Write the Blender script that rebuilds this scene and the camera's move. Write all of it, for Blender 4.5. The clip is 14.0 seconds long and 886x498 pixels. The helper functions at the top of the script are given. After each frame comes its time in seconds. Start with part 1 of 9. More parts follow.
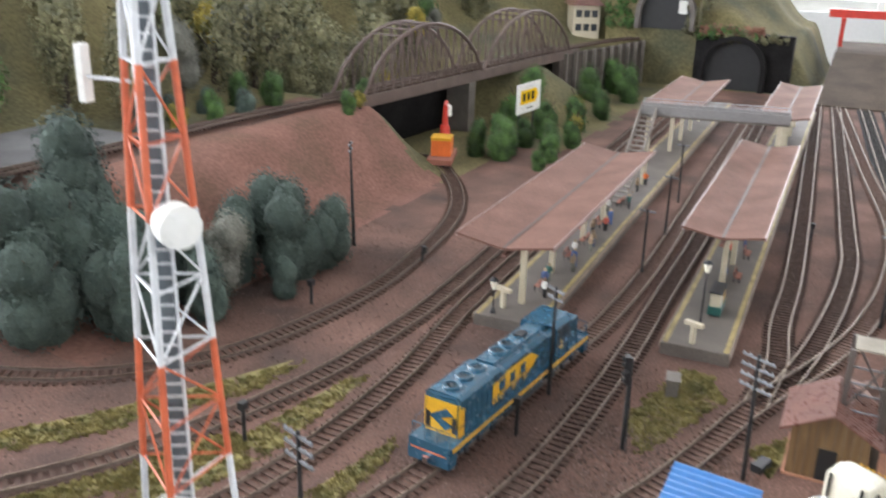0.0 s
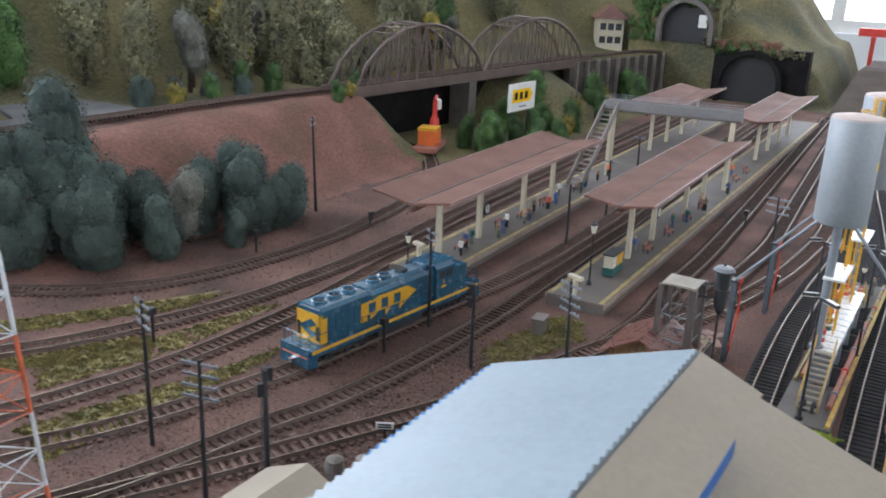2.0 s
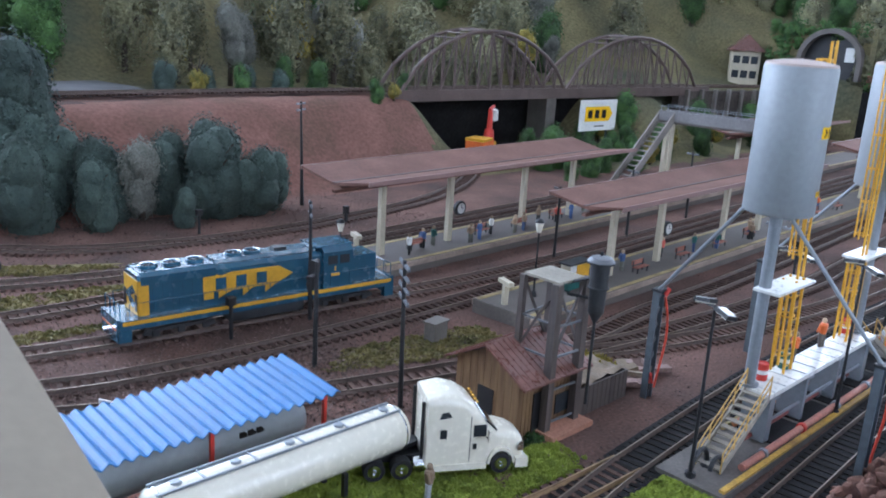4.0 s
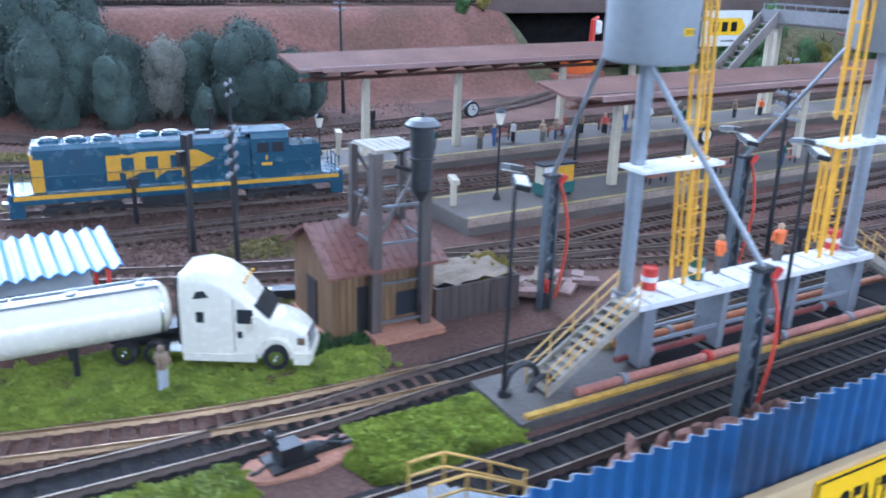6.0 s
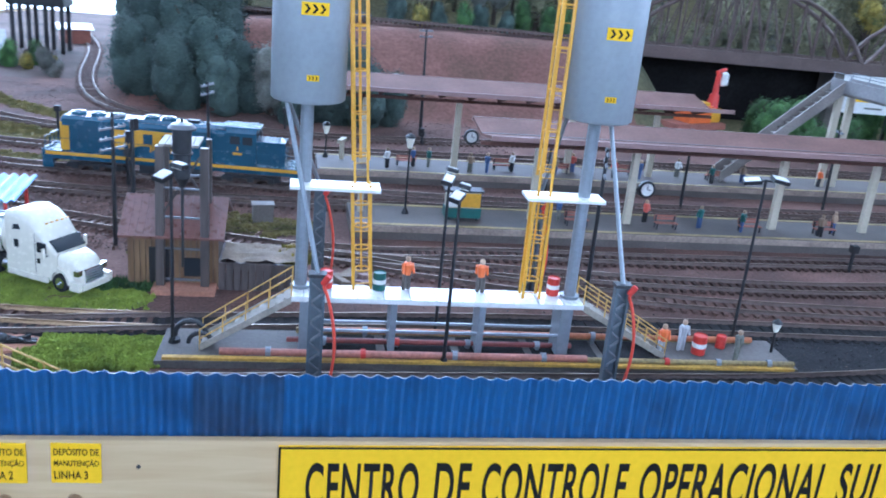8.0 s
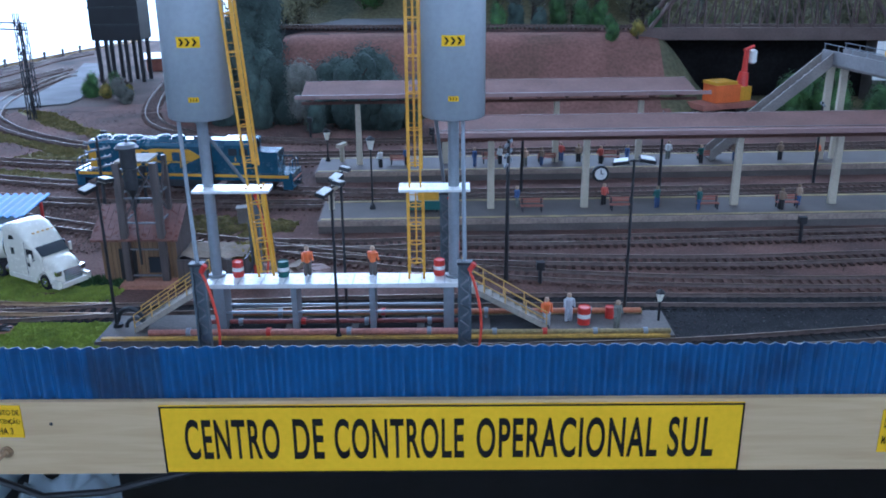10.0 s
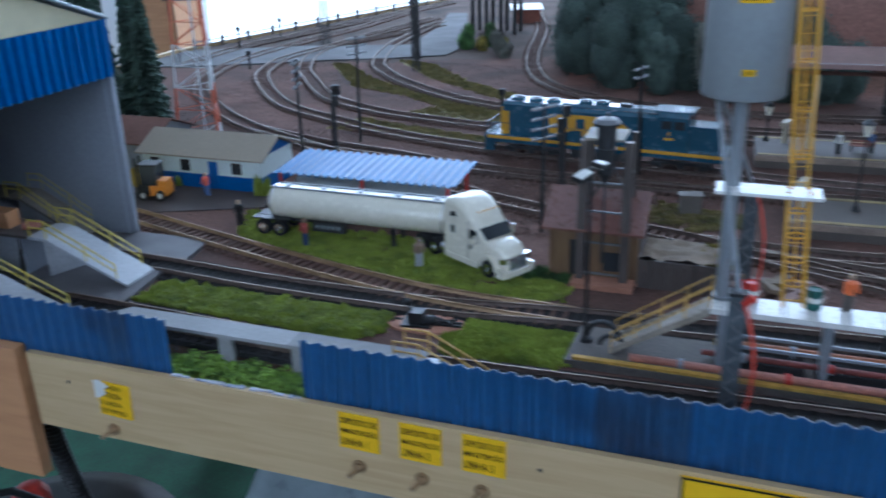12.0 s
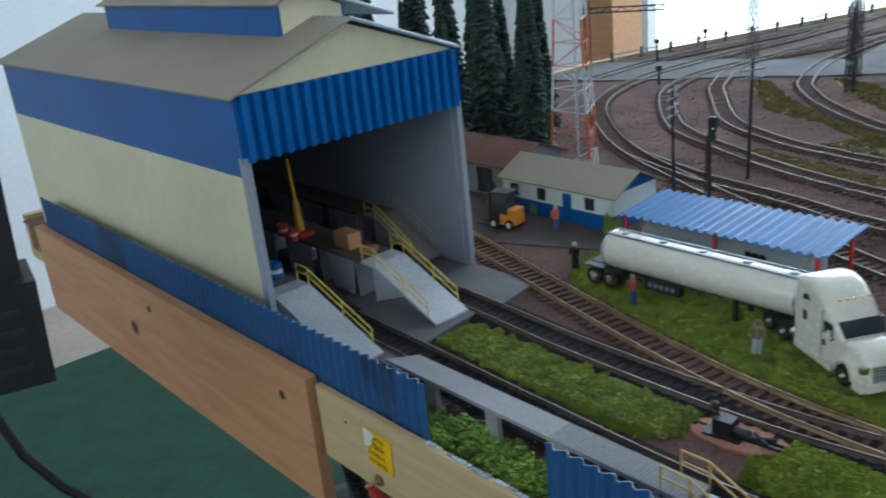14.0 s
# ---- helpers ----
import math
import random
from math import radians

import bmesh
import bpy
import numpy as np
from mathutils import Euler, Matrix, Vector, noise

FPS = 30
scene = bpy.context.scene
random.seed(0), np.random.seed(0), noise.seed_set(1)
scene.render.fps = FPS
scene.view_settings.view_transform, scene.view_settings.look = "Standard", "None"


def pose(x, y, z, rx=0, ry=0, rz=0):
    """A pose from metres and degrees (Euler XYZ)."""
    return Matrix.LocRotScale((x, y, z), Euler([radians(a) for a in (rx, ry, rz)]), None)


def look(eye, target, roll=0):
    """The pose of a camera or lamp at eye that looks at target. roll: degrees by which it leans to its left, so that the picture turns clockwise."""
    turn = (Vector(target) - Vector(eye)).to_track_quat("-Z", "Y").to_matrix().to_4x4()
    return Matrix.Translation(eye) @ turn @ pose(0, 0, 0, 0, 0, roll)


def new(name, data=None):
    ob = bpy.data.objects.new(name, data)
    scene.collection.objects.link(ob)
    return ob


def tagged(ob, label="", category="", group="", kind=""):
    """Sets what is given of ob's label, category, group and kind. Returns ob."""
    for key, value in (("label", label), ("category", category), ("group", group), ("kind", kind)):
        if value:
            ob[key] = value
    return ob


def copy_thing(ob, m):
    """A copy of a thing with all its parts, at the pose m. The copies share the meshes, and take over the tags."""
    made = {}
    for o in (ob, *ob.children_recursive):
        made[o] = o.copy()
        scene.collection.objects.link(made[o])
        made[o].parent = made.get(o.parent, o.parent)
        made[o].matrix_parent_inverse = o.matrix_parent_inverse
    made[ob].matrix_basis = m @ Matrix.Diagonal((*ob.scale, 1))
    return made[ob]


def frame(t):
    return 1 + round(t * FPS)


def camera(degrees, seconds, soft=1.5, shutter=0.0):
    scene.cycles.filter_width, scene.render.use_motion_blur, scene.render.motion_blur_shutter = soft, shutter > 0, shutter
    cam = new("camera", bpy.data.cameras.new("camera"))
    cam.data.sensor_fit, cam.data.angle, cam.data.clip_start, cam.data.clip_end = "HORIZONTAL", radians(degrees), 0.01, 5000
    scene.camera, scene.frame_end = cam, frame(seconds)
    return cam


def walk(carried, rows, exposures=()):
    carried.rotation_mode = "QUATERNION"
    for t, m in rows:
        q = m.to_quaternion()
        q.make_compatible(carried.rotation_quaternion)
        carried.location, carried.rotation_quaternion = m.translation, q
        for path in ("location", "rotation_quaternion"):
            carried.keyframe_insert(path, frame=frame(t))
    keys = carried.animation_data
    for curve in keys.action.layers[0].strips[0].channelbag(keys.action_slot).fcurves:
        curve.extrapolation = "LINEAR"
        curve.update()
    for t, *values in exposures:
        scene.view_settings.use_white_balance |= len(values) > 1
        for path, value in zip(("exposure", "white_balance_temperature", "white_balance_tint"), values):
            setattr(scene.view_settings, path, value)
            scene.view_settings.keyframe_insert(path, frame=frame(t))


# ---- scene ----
cam = camera(53.9, 14.0, soft=1.8, shutter=0.4)
PATH = [
    (0, (-0.678, 0.235, 0.347), (1.013, 1.061, -0.328), 1.5),
    (0.5, (-0.695, 0.207, 0.326), (1.026, 0.919, -0.401), 1.2),
    (1, (-0.71, 0.185, 0.322), (1.029, 0.848, -0.41), 1.1),
    (1.5, (-0.714, 0.102, 0.327), (0.918, 1.026, -0.366), 1.4),
    (2, (-0.702, 0.033, 0.322), (0.914, 1.028, -0.309), 2.3),
    (2.5, (-0.664, 0.022, 0.309), (0.963, 1.013, -0.301), 2.6),
    (3, (-0.582, -0.047, 0.293), (0.903, 1.127, -0.352), 1.1),
    (3.2, (-0.546, -0.077, 0.285), (0.908, 1.159, -0.315), 2.1),
    (5.3, (-0.369, -0.102, 0.186), (0.754, 1.437, -0.42), 2.6),
    (5.5, (-0.339, -0.119, 0.186), (0.702, 1.47, -0.44), 2.8),
    (6, (-0.253, -0.164, 0.185), (0.704, 1.465, -0.472), 1.7),
    (6.2, (-0.23, -0.179, 0.194), (0.684, 1.482, -0.442), 2.2),
    (6.5, (-0.208, -0.186, 0.194), (0.742, 1.461, -0.427), 3.0),
    (7, (-0.154, -0.232, 0.201), (0.722, 1.458, -0.414), 2.7),
    (7.1, (-0.131, -0.247, 0.204), (0.676, 1.477, -0.411), 3.7),
    (9.3, (0.098, -0.4, 0.236), (0.082, 1.482, -0.438), 0.2),
    (9.5, (0.117, -0.407, 0.239), (0.087, 1.475, -0.436), -0.0),
    (10, (0.156, -0.415, 0.244), (0.147, 1.468, -0.43), -0.5),
    (10.5, (0.159, -0.408, 0.239), (0.099, 1.468, -0.453), -0.6),
    (11, (0.132, -0.377, 0.235), (-0.101, 1.476, -0.481), -0.7),
    (11.5, (0.08, -0.336, 0.234), (-0.368, 1.463, -0.517), -1.0),
    (11.7, (0.058, -0.323, 0.234), (-0.479, 1.45, -0.52), -1.6),
    (12, (0.012, -0.313, 0.233), (-0.626, 1.425, -0.526), -1.6),
    (12.5, (-0.026, -0.3, 0.233), (-0.849, 1.359, -0.522), -2.6),
    (12.8, (-0.031, -0.288, 0.23), (-0.932, 1.334, -0.517), -3.1),
    (13, (-0.022, -0.279, 0.234), (-1.033, 1.272, -0.522), -4.1),
    (13.2, (-0.008, -0.267, 0.238), (-1.13, 1.213, -0.506), -4.7),
    (13.5, (0.026, -0.235, 0.239), (-1.252, 1.119, -0.492), -5.5),
    (13.7, (0.044, -0.218, 0.242), (-1.327, 1.054, -0.466), -5.6),
    (14, (0.032, -0.21, 0.237), (-1.416, 0.981, -0.459), -6.0),
]
walk(cam, [(t, look(eye, target, roll)) for t, eye, target, roll in PATH],
     exposures=[(0, 1.05, 6600, 14), (1, 1.1, 6400, 11), (2.2, 0.55, 6000, 14), (3, 0.5, 5700, 14), (5.4, 1.1, 4900, 15), (7, 1.3, 4800, 13), (9.5, 0.3, 4450, 13), (11, 0.15, 4700, 13), (12.5, -0.2, 5000, 6), (14, -0.2, 5500, 3)])

# ---- world and light: a room with daylight from windows behind the layout and an added fill above the camera's side ----
world = bpy.data.worlds.new("sky")
scene.world = world
world.use_nodes = True
sky = world.node_tree.nodes.new("ShaderNodeTexSky")
sky.sky_type = "NISHITA"
sky.sun_disc = False
sky.sun_elevation, sky.sun_rotation = radians(40), radians(-50)
background = world.node_tree.nodes["Background"]
background.inputs["Strength"].default_value = 0.12
world.node_tree.links.new(sky.outputs["Color"], background.inputs["Color"])


def lamp(name, size_x, size_y, power, colour, m):
    data = bpy.data.lights.new(name, "AREA")
    data.shape, data.size, data.size_y, data.energy, data.color = "RECTANGLE", size_x, size_y, power, colour
    ob = new(name, data)
    ob.matrix_basis = m
    return ob


sun = bpy.data.lights.new("sun", "SUN")
sun.energy, sun.angle, sun.color = 0.6, radians(12), (1.0, 0.95, 0.88)
sun_ob = new("sun", sun)
sun_ob.matrix_basis = look((-3, 4, 3.4), (0, 0.4, 0))

lamp("window_light_north", 3.0, 1.0, 58, (0.86, 0.93, 1.0), look((-0.4, 2.36, 0.95), (-0.1, 0.4, 0.0)))
lamp("window_light_east", 1.2, 1.1, 16, (0.92, 0.96, 1.0), look((3.15, 0.6, 0.85), (0.3, 0.4, 0.0)))
# added fill from behind the camera, lighting the fronts
lamp("window_light_south", 2.6, 1.0, 7, (1.0, 0.98, 0.95), look((0.2, -2.15, 1.05), (0.1, 0.4, 0.0)))


# ---- materials ----
def material(name, colour, rough=0.6, metal=0.0, var=0.18, scale=60.0, fine=700.0, bump=0.15, other=None, spread=0.0, coat=0.0, rand=0.0, island=0.0):
    """A surface with stains at one scale and grain at a finer one. other: a second colour mixed in by the coarse noise."""
    m = bpy.data.materials.new(name)
    m.use_nodes = True
    n, l = m.node_tree.nodes, m.node_tree.links
    b = n["Principled BSDF"]
    b.inputs["Metallic"].default_value = metal
    b.inputs["Coat Weight"].default_value = coat
    co = n.new("ShaderNodeTexCoord")
    big, small = n.new("ShaderNodeTexNoise"), n.new("ShaderNodeTexNoise")
    big.inputs["Scale"].default_value, big.inputs["Detail"].default_value = scale, 5
    small.inputs["Scale"].default_value, small.inputs["Detail"].default_value = fine, 3
    l.new(co.outputs["Object"], big.inputs["Vector"])
    l.new(co.outputs["Object"], small.inputs["Vector"])
    dark = tuple(max(0.0, c * (1 - var)) for c in colour)
    light = tuple(min(1.0, c * (1 + var)) for c in colour)
    ramp = n.new("ShaderNodeValToRGB")
    ramp.color_ramp.elements[0].position, ramp.color_ramp.elements[1].position = 0.3, 0.7
    ramp.color_ramp.elements[0].color, ramp.color_ramp.elements[1].color = (*dark, 1), (*light, 1)
    if other:
        e = ramp.color_ramp.elements.new(0.5 + spread)
        e.color = (*colour, 1)
        ramp.color_ramp.elements[0].color = (*other, 1)
    l.new(big.outputs["Fac"], ramp.inputs["Fac"])
    mix = n.new("ShaderNodeMix")
    mix.data_type, mix.blend_type = "RGBA", "MULTIPLY"
    mix.inputs["Factor"].default_value = min(1.0, var * 2.2)
    grain = n.new("ShaderNodeMapRange")
    grain.inputs["From Min"].default_value, grain.inputs["From Max"].default_value = 0.3, 0.7
    grain.inputs["To Min"].default_value, grain.inputs["To Max"].default_value = 0.55, 1.3
    l.new(small.outputs["Fac"], grain.inputs["Value"])
    l.new(ramp.outputs["Color"], mix.inputs["A"])
    l.new(grain.outputs["Result"], mix.inputs["B"])
    last = mix.outputs["Result"]
    if rand or island:
        info, hue = n.new("ShaderNodeNewGeometry" if island else "ShaderNodeObjectInfo"), n.new("ShaderNodeHueSaturation")
        r = n.new("ShaderNodeMapRange")
        k = rand or island
        r.inputs["To Min"].default_value, r.inputs["To Max"].default_value = 1 - k, 1 + k
        l.new(info.outputs["Random Per Island" if island else "Random"], r.inputs["Value"])
        l.new(r.outputs["Result"], hue.inputs["Value"])
        l.new(last, hue.inputs["Color"])
        last = hue.outputs["Color"]
    l.new(last, b.inputs["Base Color"])
    rr = n.new("ShaderNodeMapRange")
    rr.inputs["To Min"].default_value, rr.inputs["To Max"].default_value = max(0.03, rough - 0.12), min(1.0, rough + 0.12)
    l.new(small.outputs["Fac"], rr.inputs["Value"])
    l.new(rr.outputs["Result"], b.inputs["Roughness"])
    if bump:
        bp = n.new("ShaderNodeBump")
        bp.inputs["Strength"].default_value, bp.inputs["Distance"].default_value = bump, 0.0006
        l.new(small.outputs["Fac"], bp.inputs["Height"])
        l.new(bp.outputs["Normal"], b.inputs["Normal"])
    return m


def wood_material(name, colour, dark, along=(4, 60, 60), rand=0.0):
    m = material(name, colour, 0.55, var=0.1, scale=20, fine=400, bump=0.08)
    n, l = m.node_tree.nodes, m.node_tree.links
    co, mp, wave = n.new("ShaderNodeTexCoord"), n.new("ShaderNodeMapping"), n.new("ShaderNodeTexNoise")
    mp.inputs["Scale"].default_value = along
    wave.inputs["Scale"].default_value, wave.inputs["Detail"].default_value, wave.inputs["Distortion"].default_value = 3, 8, 0.6
    l.new(co.outputs["Object"], mp.inputs["Vector"])
    l.new(mp.outputs["Vector"], wave.inputs["Vector"])
    ramp = n.new("ShaderNodeValToRGB")
    ramp.color_ramp.elements[0].position, ramp.color_ramp.elements[1].position = 0.32, 0.62
    ramp.color_ramp.elements[0].color, ramp.color_ramp.elements[1].color = (*dark, 1), (*colour, 1)
    l.new(wave.outputs["Fac"], ramp.inputs["Fac"])
    last = ramp.outputs["Color"]
    if rand:
        info, hue, r = n.new("ShaderNodeObjectInfo"), n.new("ShaderNodeHueSaturation"), n.new("ShaderNodeMapRange")
        r.inputs["To Min"].default_value, r.inputs["To Max"].default_value = 1 - rand, 1 + rand
        l.new(info.outputs["Random"], r.inputs["Value"])
        l.new(r.outputs["Result"], hue.inputs["Value"])
        l.new(r.outputs["Result"], hue.inputs["Saturation"])
        l.new(last, hue.inputs["Color"])
        last = hue.outputs["Color"]
    l.new(last, n["Principled BSDF"].inputs["Base Color"])
    return m


def glow(name, colour, strength):
    m = bpy.data.materials.new(name)
    m.use_nodes = True
    b = m.node_tree.nodes["Principled BSDF"]
    b.inputs["Base Color"].default_value = (*colour, 1)
    b.inputs["Emission Color"].default_value, b.inputs["Emission Strength"].default_value = (*colour, 1), strength
    return m


def glass_material(name, tint):
    m = bpy.data.materials.new(name)
    m.use_nodes = True
    b = m.node_tree.nodes["Principled BSDF"]
    b.inputs["Base Color"].default_value = (*tint, 1)
    b.inputs["Roughness"].default_value, b.inputs["Transmission Weight"].default_value = 0.05, 0.9
    return m


M = {}
M["soil"] = material("soil", (0.146, 0.084, 0.066), 0.92, var=0.33, scale=11, fine=420, bump=0.8, other=(0.074, 0.050, 0.043), spread=0.05)
M["tie"] = material("tie", (0.100, 0.062, 0.049), 0.8, var=0.25, scale=150, fine=900, bump=0.3, rand=0.35)
M["tie_dark"] = material("tie_dark", (0.022, 0.019, 0.018), 0.75, var=0.25, scale=150, fine=900, bump=0.3, rand=0.35)
M["gravel"] = material("gravel", (0.15, 0.105, 0.088), 0.85, var=0.25, scale=90, fine=700, bump=0.3, island=0.55)
M["rail_top"] = material("rail_top", (0.255, 0.195, 0.145), 0.48, 0.55, var=0.14, scale=60, fine=400, bump=0.03)
M["yard_grey"] = material("yard_grey", (0.095, 0.07, 0.058), 0.95, var=0.3, scale=12, fine=300, bump=0.5, other=(0.055, 0.045, 0.04))
M["rail_side"] = material("rail_side", (0.105, 0.072, 0.056), 0.6, 0.15, var=0.25, scale=90, fine=600, bump=0.1)
M["rail_brass"] = material("rail_brass", (0.34, 0.225, 0.12), 0.42, 0.5, var=0.2, scale=90, fine=600, bump=0.08)
M["asphalt"] = material("asphalt", (0.062, 0.047, 0.042), 0.75, var=0.25, scale=25, fine=600, bump=0.4)
M["road"] = material("road", (0.125, 0.122, 0.122), 0.75, var=0.2, scale=20, fine=500, bump=0.2)
M["column"] = material("column", (0.100, 0.118, 0.130), 0.5, 0.1, var=0.15, scale=60, fine=300, bump=0.06)
M["pad"] = material("pad", (0.115, 0.10, 0.088), 0.75, var=0.25, scale=30, fine=500, bump=0.2)
M["concrete"] = material("concrete", (0.155, 0.135, 0.115), 0.7, var=0.2, scale=35, fine=600, bump=0.25)
M["walk_grey"] = material("walk_grey", (0.285, 0.285, 0.285), 0.65, var=0.12, scale=30, fine=500, bump=0.15)
M["bed"] = material("bed", (0.026, 0.025, 0.026), 0.85, var=0.3, scale=60, fine=800, bump=0.8)
M["stones_dark"] = material("stones_dark", (0.044, 0.042, 0.043), 0.85, var=0.2, scale=90, fine=700, bump=0.3, island=0.6)
M["leaf_olive"] = material("leaf_olive", (0.21, 0.20, 0.11), 0.9, var=0.35, scale=50, fine=400, bump=0.3, other=(0.12, 0.125, 0.085), rand=0.3)
M["deck_grey"] = material("deck_grey", (0.42, 0.43, 0.45), 0.38, var=0.14, scale=30, fine=500, bump=0.15)
M["apron"] = material("apron", (0.105, 0.098, 0.1), 0.6, var=0.2, scale=40, fine=500, bump=0.2)
M["grass"] = material("grass", (0.27, 0.32, 0.042), 0.9, var=0.2, scale=70, fine=800, bump=0.8, other=(0.17, 0.22, 0.035), rand=0.1)
M["rail_yellow"] = material("rail_yellow", (0.57, 0.45, 0.075), 0.45, var=0.15, scale=60, fine=500, bump=0.06)
M["conifer"] = material("conifer", (0.068, 0.110, 0.080), 0.85, var=0.4, scale=60, fine=500, bump=0.3, other=(0.034, 0.058, 0.045), rand=0.2)
M["grass_dry"] = material("grass_dry", (0.205, 0.170, 0.058), 0.9, var=0.35, scale=60, fine=800, bump=0.8, other=(0.12, 0.115, 0.035))
M["beige"] = material("beige", (0.67, 0.605, 0.39), 0.6, var=0.05, scale=10, fine=120, bump=0.03)
M["blue"] = material("blue", (0.005, 0.085, 0.29), 0.45, var=0.16, scale=16, fine=300, bump=0.08)
M["blue_fence"] = material("blue_fence", (0.020, 0.078, 0.202), 0.5, var=0.14, scale=22, fine=260, bump=0.12, other=(0.013, 0.044, 0.118), spread=-0.06)
M["blue_worn"] = material("blue_worn", (0.020, 0.060, 0.140), 0.55, var=0.2, scale=34, fine=260, bump=0.15, other=(0.018, 0.034, 0.075), spread=0.02)
# brighter copy of blue, standing in for light on the doorway side
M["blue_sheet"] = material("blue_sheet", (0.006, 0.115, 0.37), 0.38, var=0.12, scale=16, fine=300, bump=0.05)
M["roof_grey"] = material("roof_grey", (0.285, 0.235, 0.172), 0.6, var=0.08, scale=14, fine=350, bump=0.1)
# pale bluish roof colour with the reflected sky painted in
M["roof_white"] = material("roof_white", (0.235, 0.28, 0.305), 0.4, var=0.06, scale=20, fine=300, bump=0.06)
M["roof_blue"] = material("roof_blue", (0.040, 0.165, 0.40), 0.36, var=0.12, scale=25, fine=300, bump=0.05)
M["inner_wall"] = material("inner_wall", (0.30, 0.32, 0.36), 0.6, var=0.08, scale=14, fine=350, bump=0.06)
M["board_light"] = wood_material("board_light", (0.56, 0.405, 0.215), (0.49, 0.34, 0.17), (6, 80, 80))
M["board_brown"] = wood_material("board_brown", (0.53, 0.272, 0.122), (0.44, 0.212, 0.092), (5, 40, 40))
M["sign_yellow"] = material("sign_yellow", (0.82, 0.49, 0.002), 0.6, var=0.05, scale=12, fine=300, bump=0.02)
M["ink"] = material("ink", (0.016, 0.014, 0.013), 0.5, var=0.1, bump=0)
M["canopy"] = material("canopy", (0.165, 0.088, 0.068), 0.75, var=0.2, scale=22, fine=400, bump=0.15)
M["canopy_trim"] = material("canopy_trim", (0.27, 0.17, 0.15), 0.35, var=0.1, scale=20, fine=400, bump=0.1)
M["cream"] = material("cream", (0.50, 0.44, 0.32), 0.55, var=0.1, scale=40, fine=500, bump=0.08)
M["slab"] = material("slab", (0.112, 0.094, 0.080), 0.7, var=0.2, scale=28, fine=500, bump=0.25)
M["edge_yellow"] = material("edge_yellow", (0.31, 0.235, 0.095), 0.7, var=0.35, scale=60, fine=500, bump=0.15)
M["loco_blue"] = material("loco_blue", (0.022, 0.080, 0.128), 0.25, var=0.07, scale=30, fine=150, bump=0.01, coat=0.6)
M["loco_yellow"] = material("loco_yellow", (0.62, 0.33, 0.02), 0.4, var=0.12, scale=40, fine=400, bump=0.06)
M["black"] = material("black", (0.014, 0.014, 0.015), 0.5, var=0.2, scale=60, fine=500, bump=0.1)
M["iron"] = material("iron", (0.035, 0.036, 0.038), 0.5, 0.3, var=0.2, scale=60, fine=500, bump=0.1)
M["steel"] = material("steel", (0.25, 0.27, 0.29), 0.38, 0.25, var=0.1, scale=40, fine=400, bump=0.08)
M["tank_grey"] = material("tank_grey", (0.285, 0.305, 0.315), 0.5, var=0.07, scale=16, fine=300, bump=0.05)
M["tank_top"] = material("tank_top", (0.47, 0.37, 0.32), 0.6, var=0.08, scale=20, fine=300, bump=0.05)
M["yellow"] = material("yellow", (0.69, 0.37, 0.026), 0.42, var=0.12, scale=60, fine=500, bump=0.06)
M["white"] = material("white", (0.72, 0.71, 0.67), 0.3, var=0.05, scale=20, fine=300, bump=0.03)
M["truck_white"] = material("truck_white", (0.74, 0.69, 0.56), 0.25, var=0.04, scale=20, fine=300, bump=0.02, coat=0.4)
M["red"] = material("red", (0.52, 0.04, 0.025), 0.45, var=0.15, scale=60, fine=500, bump=0.06)
M["orange"] = material("orange", (0.72, 0.16, 0.035), 0.42, var=0.12, scale=60, fine=500, bump=0.06)
M["pipe_red"] = material("pipe_red", (0.20, 0.05, 0.04), 0.45, var=0.25, scale=50, fine=500, bump=0.1)
M["pipe_orange"] = material("pipe_orange", (0.38, 0.13, 0.05), 0.45, var=0.25, scale=50, fine=500, bump=0.1)
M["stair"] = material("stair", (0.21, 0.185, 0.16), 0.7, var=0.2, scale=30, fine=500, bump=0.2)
M["pipe_pink"] = material("pipe_pink", (0.42, 0.17, 0.12), 0.5, var=0.25, scale=50, fine=500, bump=0.1)
M["chrome"] = material("chrome", (0.75, 0.76, 0.78), 0.18, 1.0, var=0.05, scale=60, fine=300, bump=0.02)
M["tyre"] = material("tyre", (0.018, 0.018, 0.018), 0.8, var=0.2, scale=80, fine=600, bump=0.15)
M["dark_glass"] = material("dark_glass", (0.03, 0.035, 0.04), 0.12, var=0.05, bump=0)
M["plank"] = wood_material("plank", (0.20, 0.12, 0.055), (0.12, 0.066, 0.03), (90, 90, 8))
M["timber"] = wood_material("timber", (0.105, 0.083, 0.072), (0.06, 0.048, 0.042), (90, 90, 8))
M["hut_roof"] = material("hut_roof", (0.175, 0.078, 0.06), 0.3, var=0.15, scale=40, fine=300, bump=0.08, coat=0.5)
M["sand"] = material("sand", (0.205, 0.155, 0.105), 0.9, var=0.25, scale=50, fine=700, bump=0.5)
M["clay"] = material("clay", (0.40, 0.19, 0.12), 0.9, var=0.25, scale=30, fine=600, bump=0.4)
M["hill_clay"] = material("hill_clay", (0.185, 0.095, 0.073), 0.9, var=0.25, scale=12, fine=200, bump=0.6, other=(0.13, 0.078, 0.055))
M["bridge"] = material("bridge", (0.115, 0.08, 0.066), 0.6, 0.2, var=0.2, scale=30, fine=400, bump=0.1)
M["leaf_dark"] = material("leaf_dark", (0.062, 0.088, 0.072), 0.95, var=0.25, scale=60, fine=500, bump=0.3, other=(0.042, 0.064, 0.056), rand=0.22)
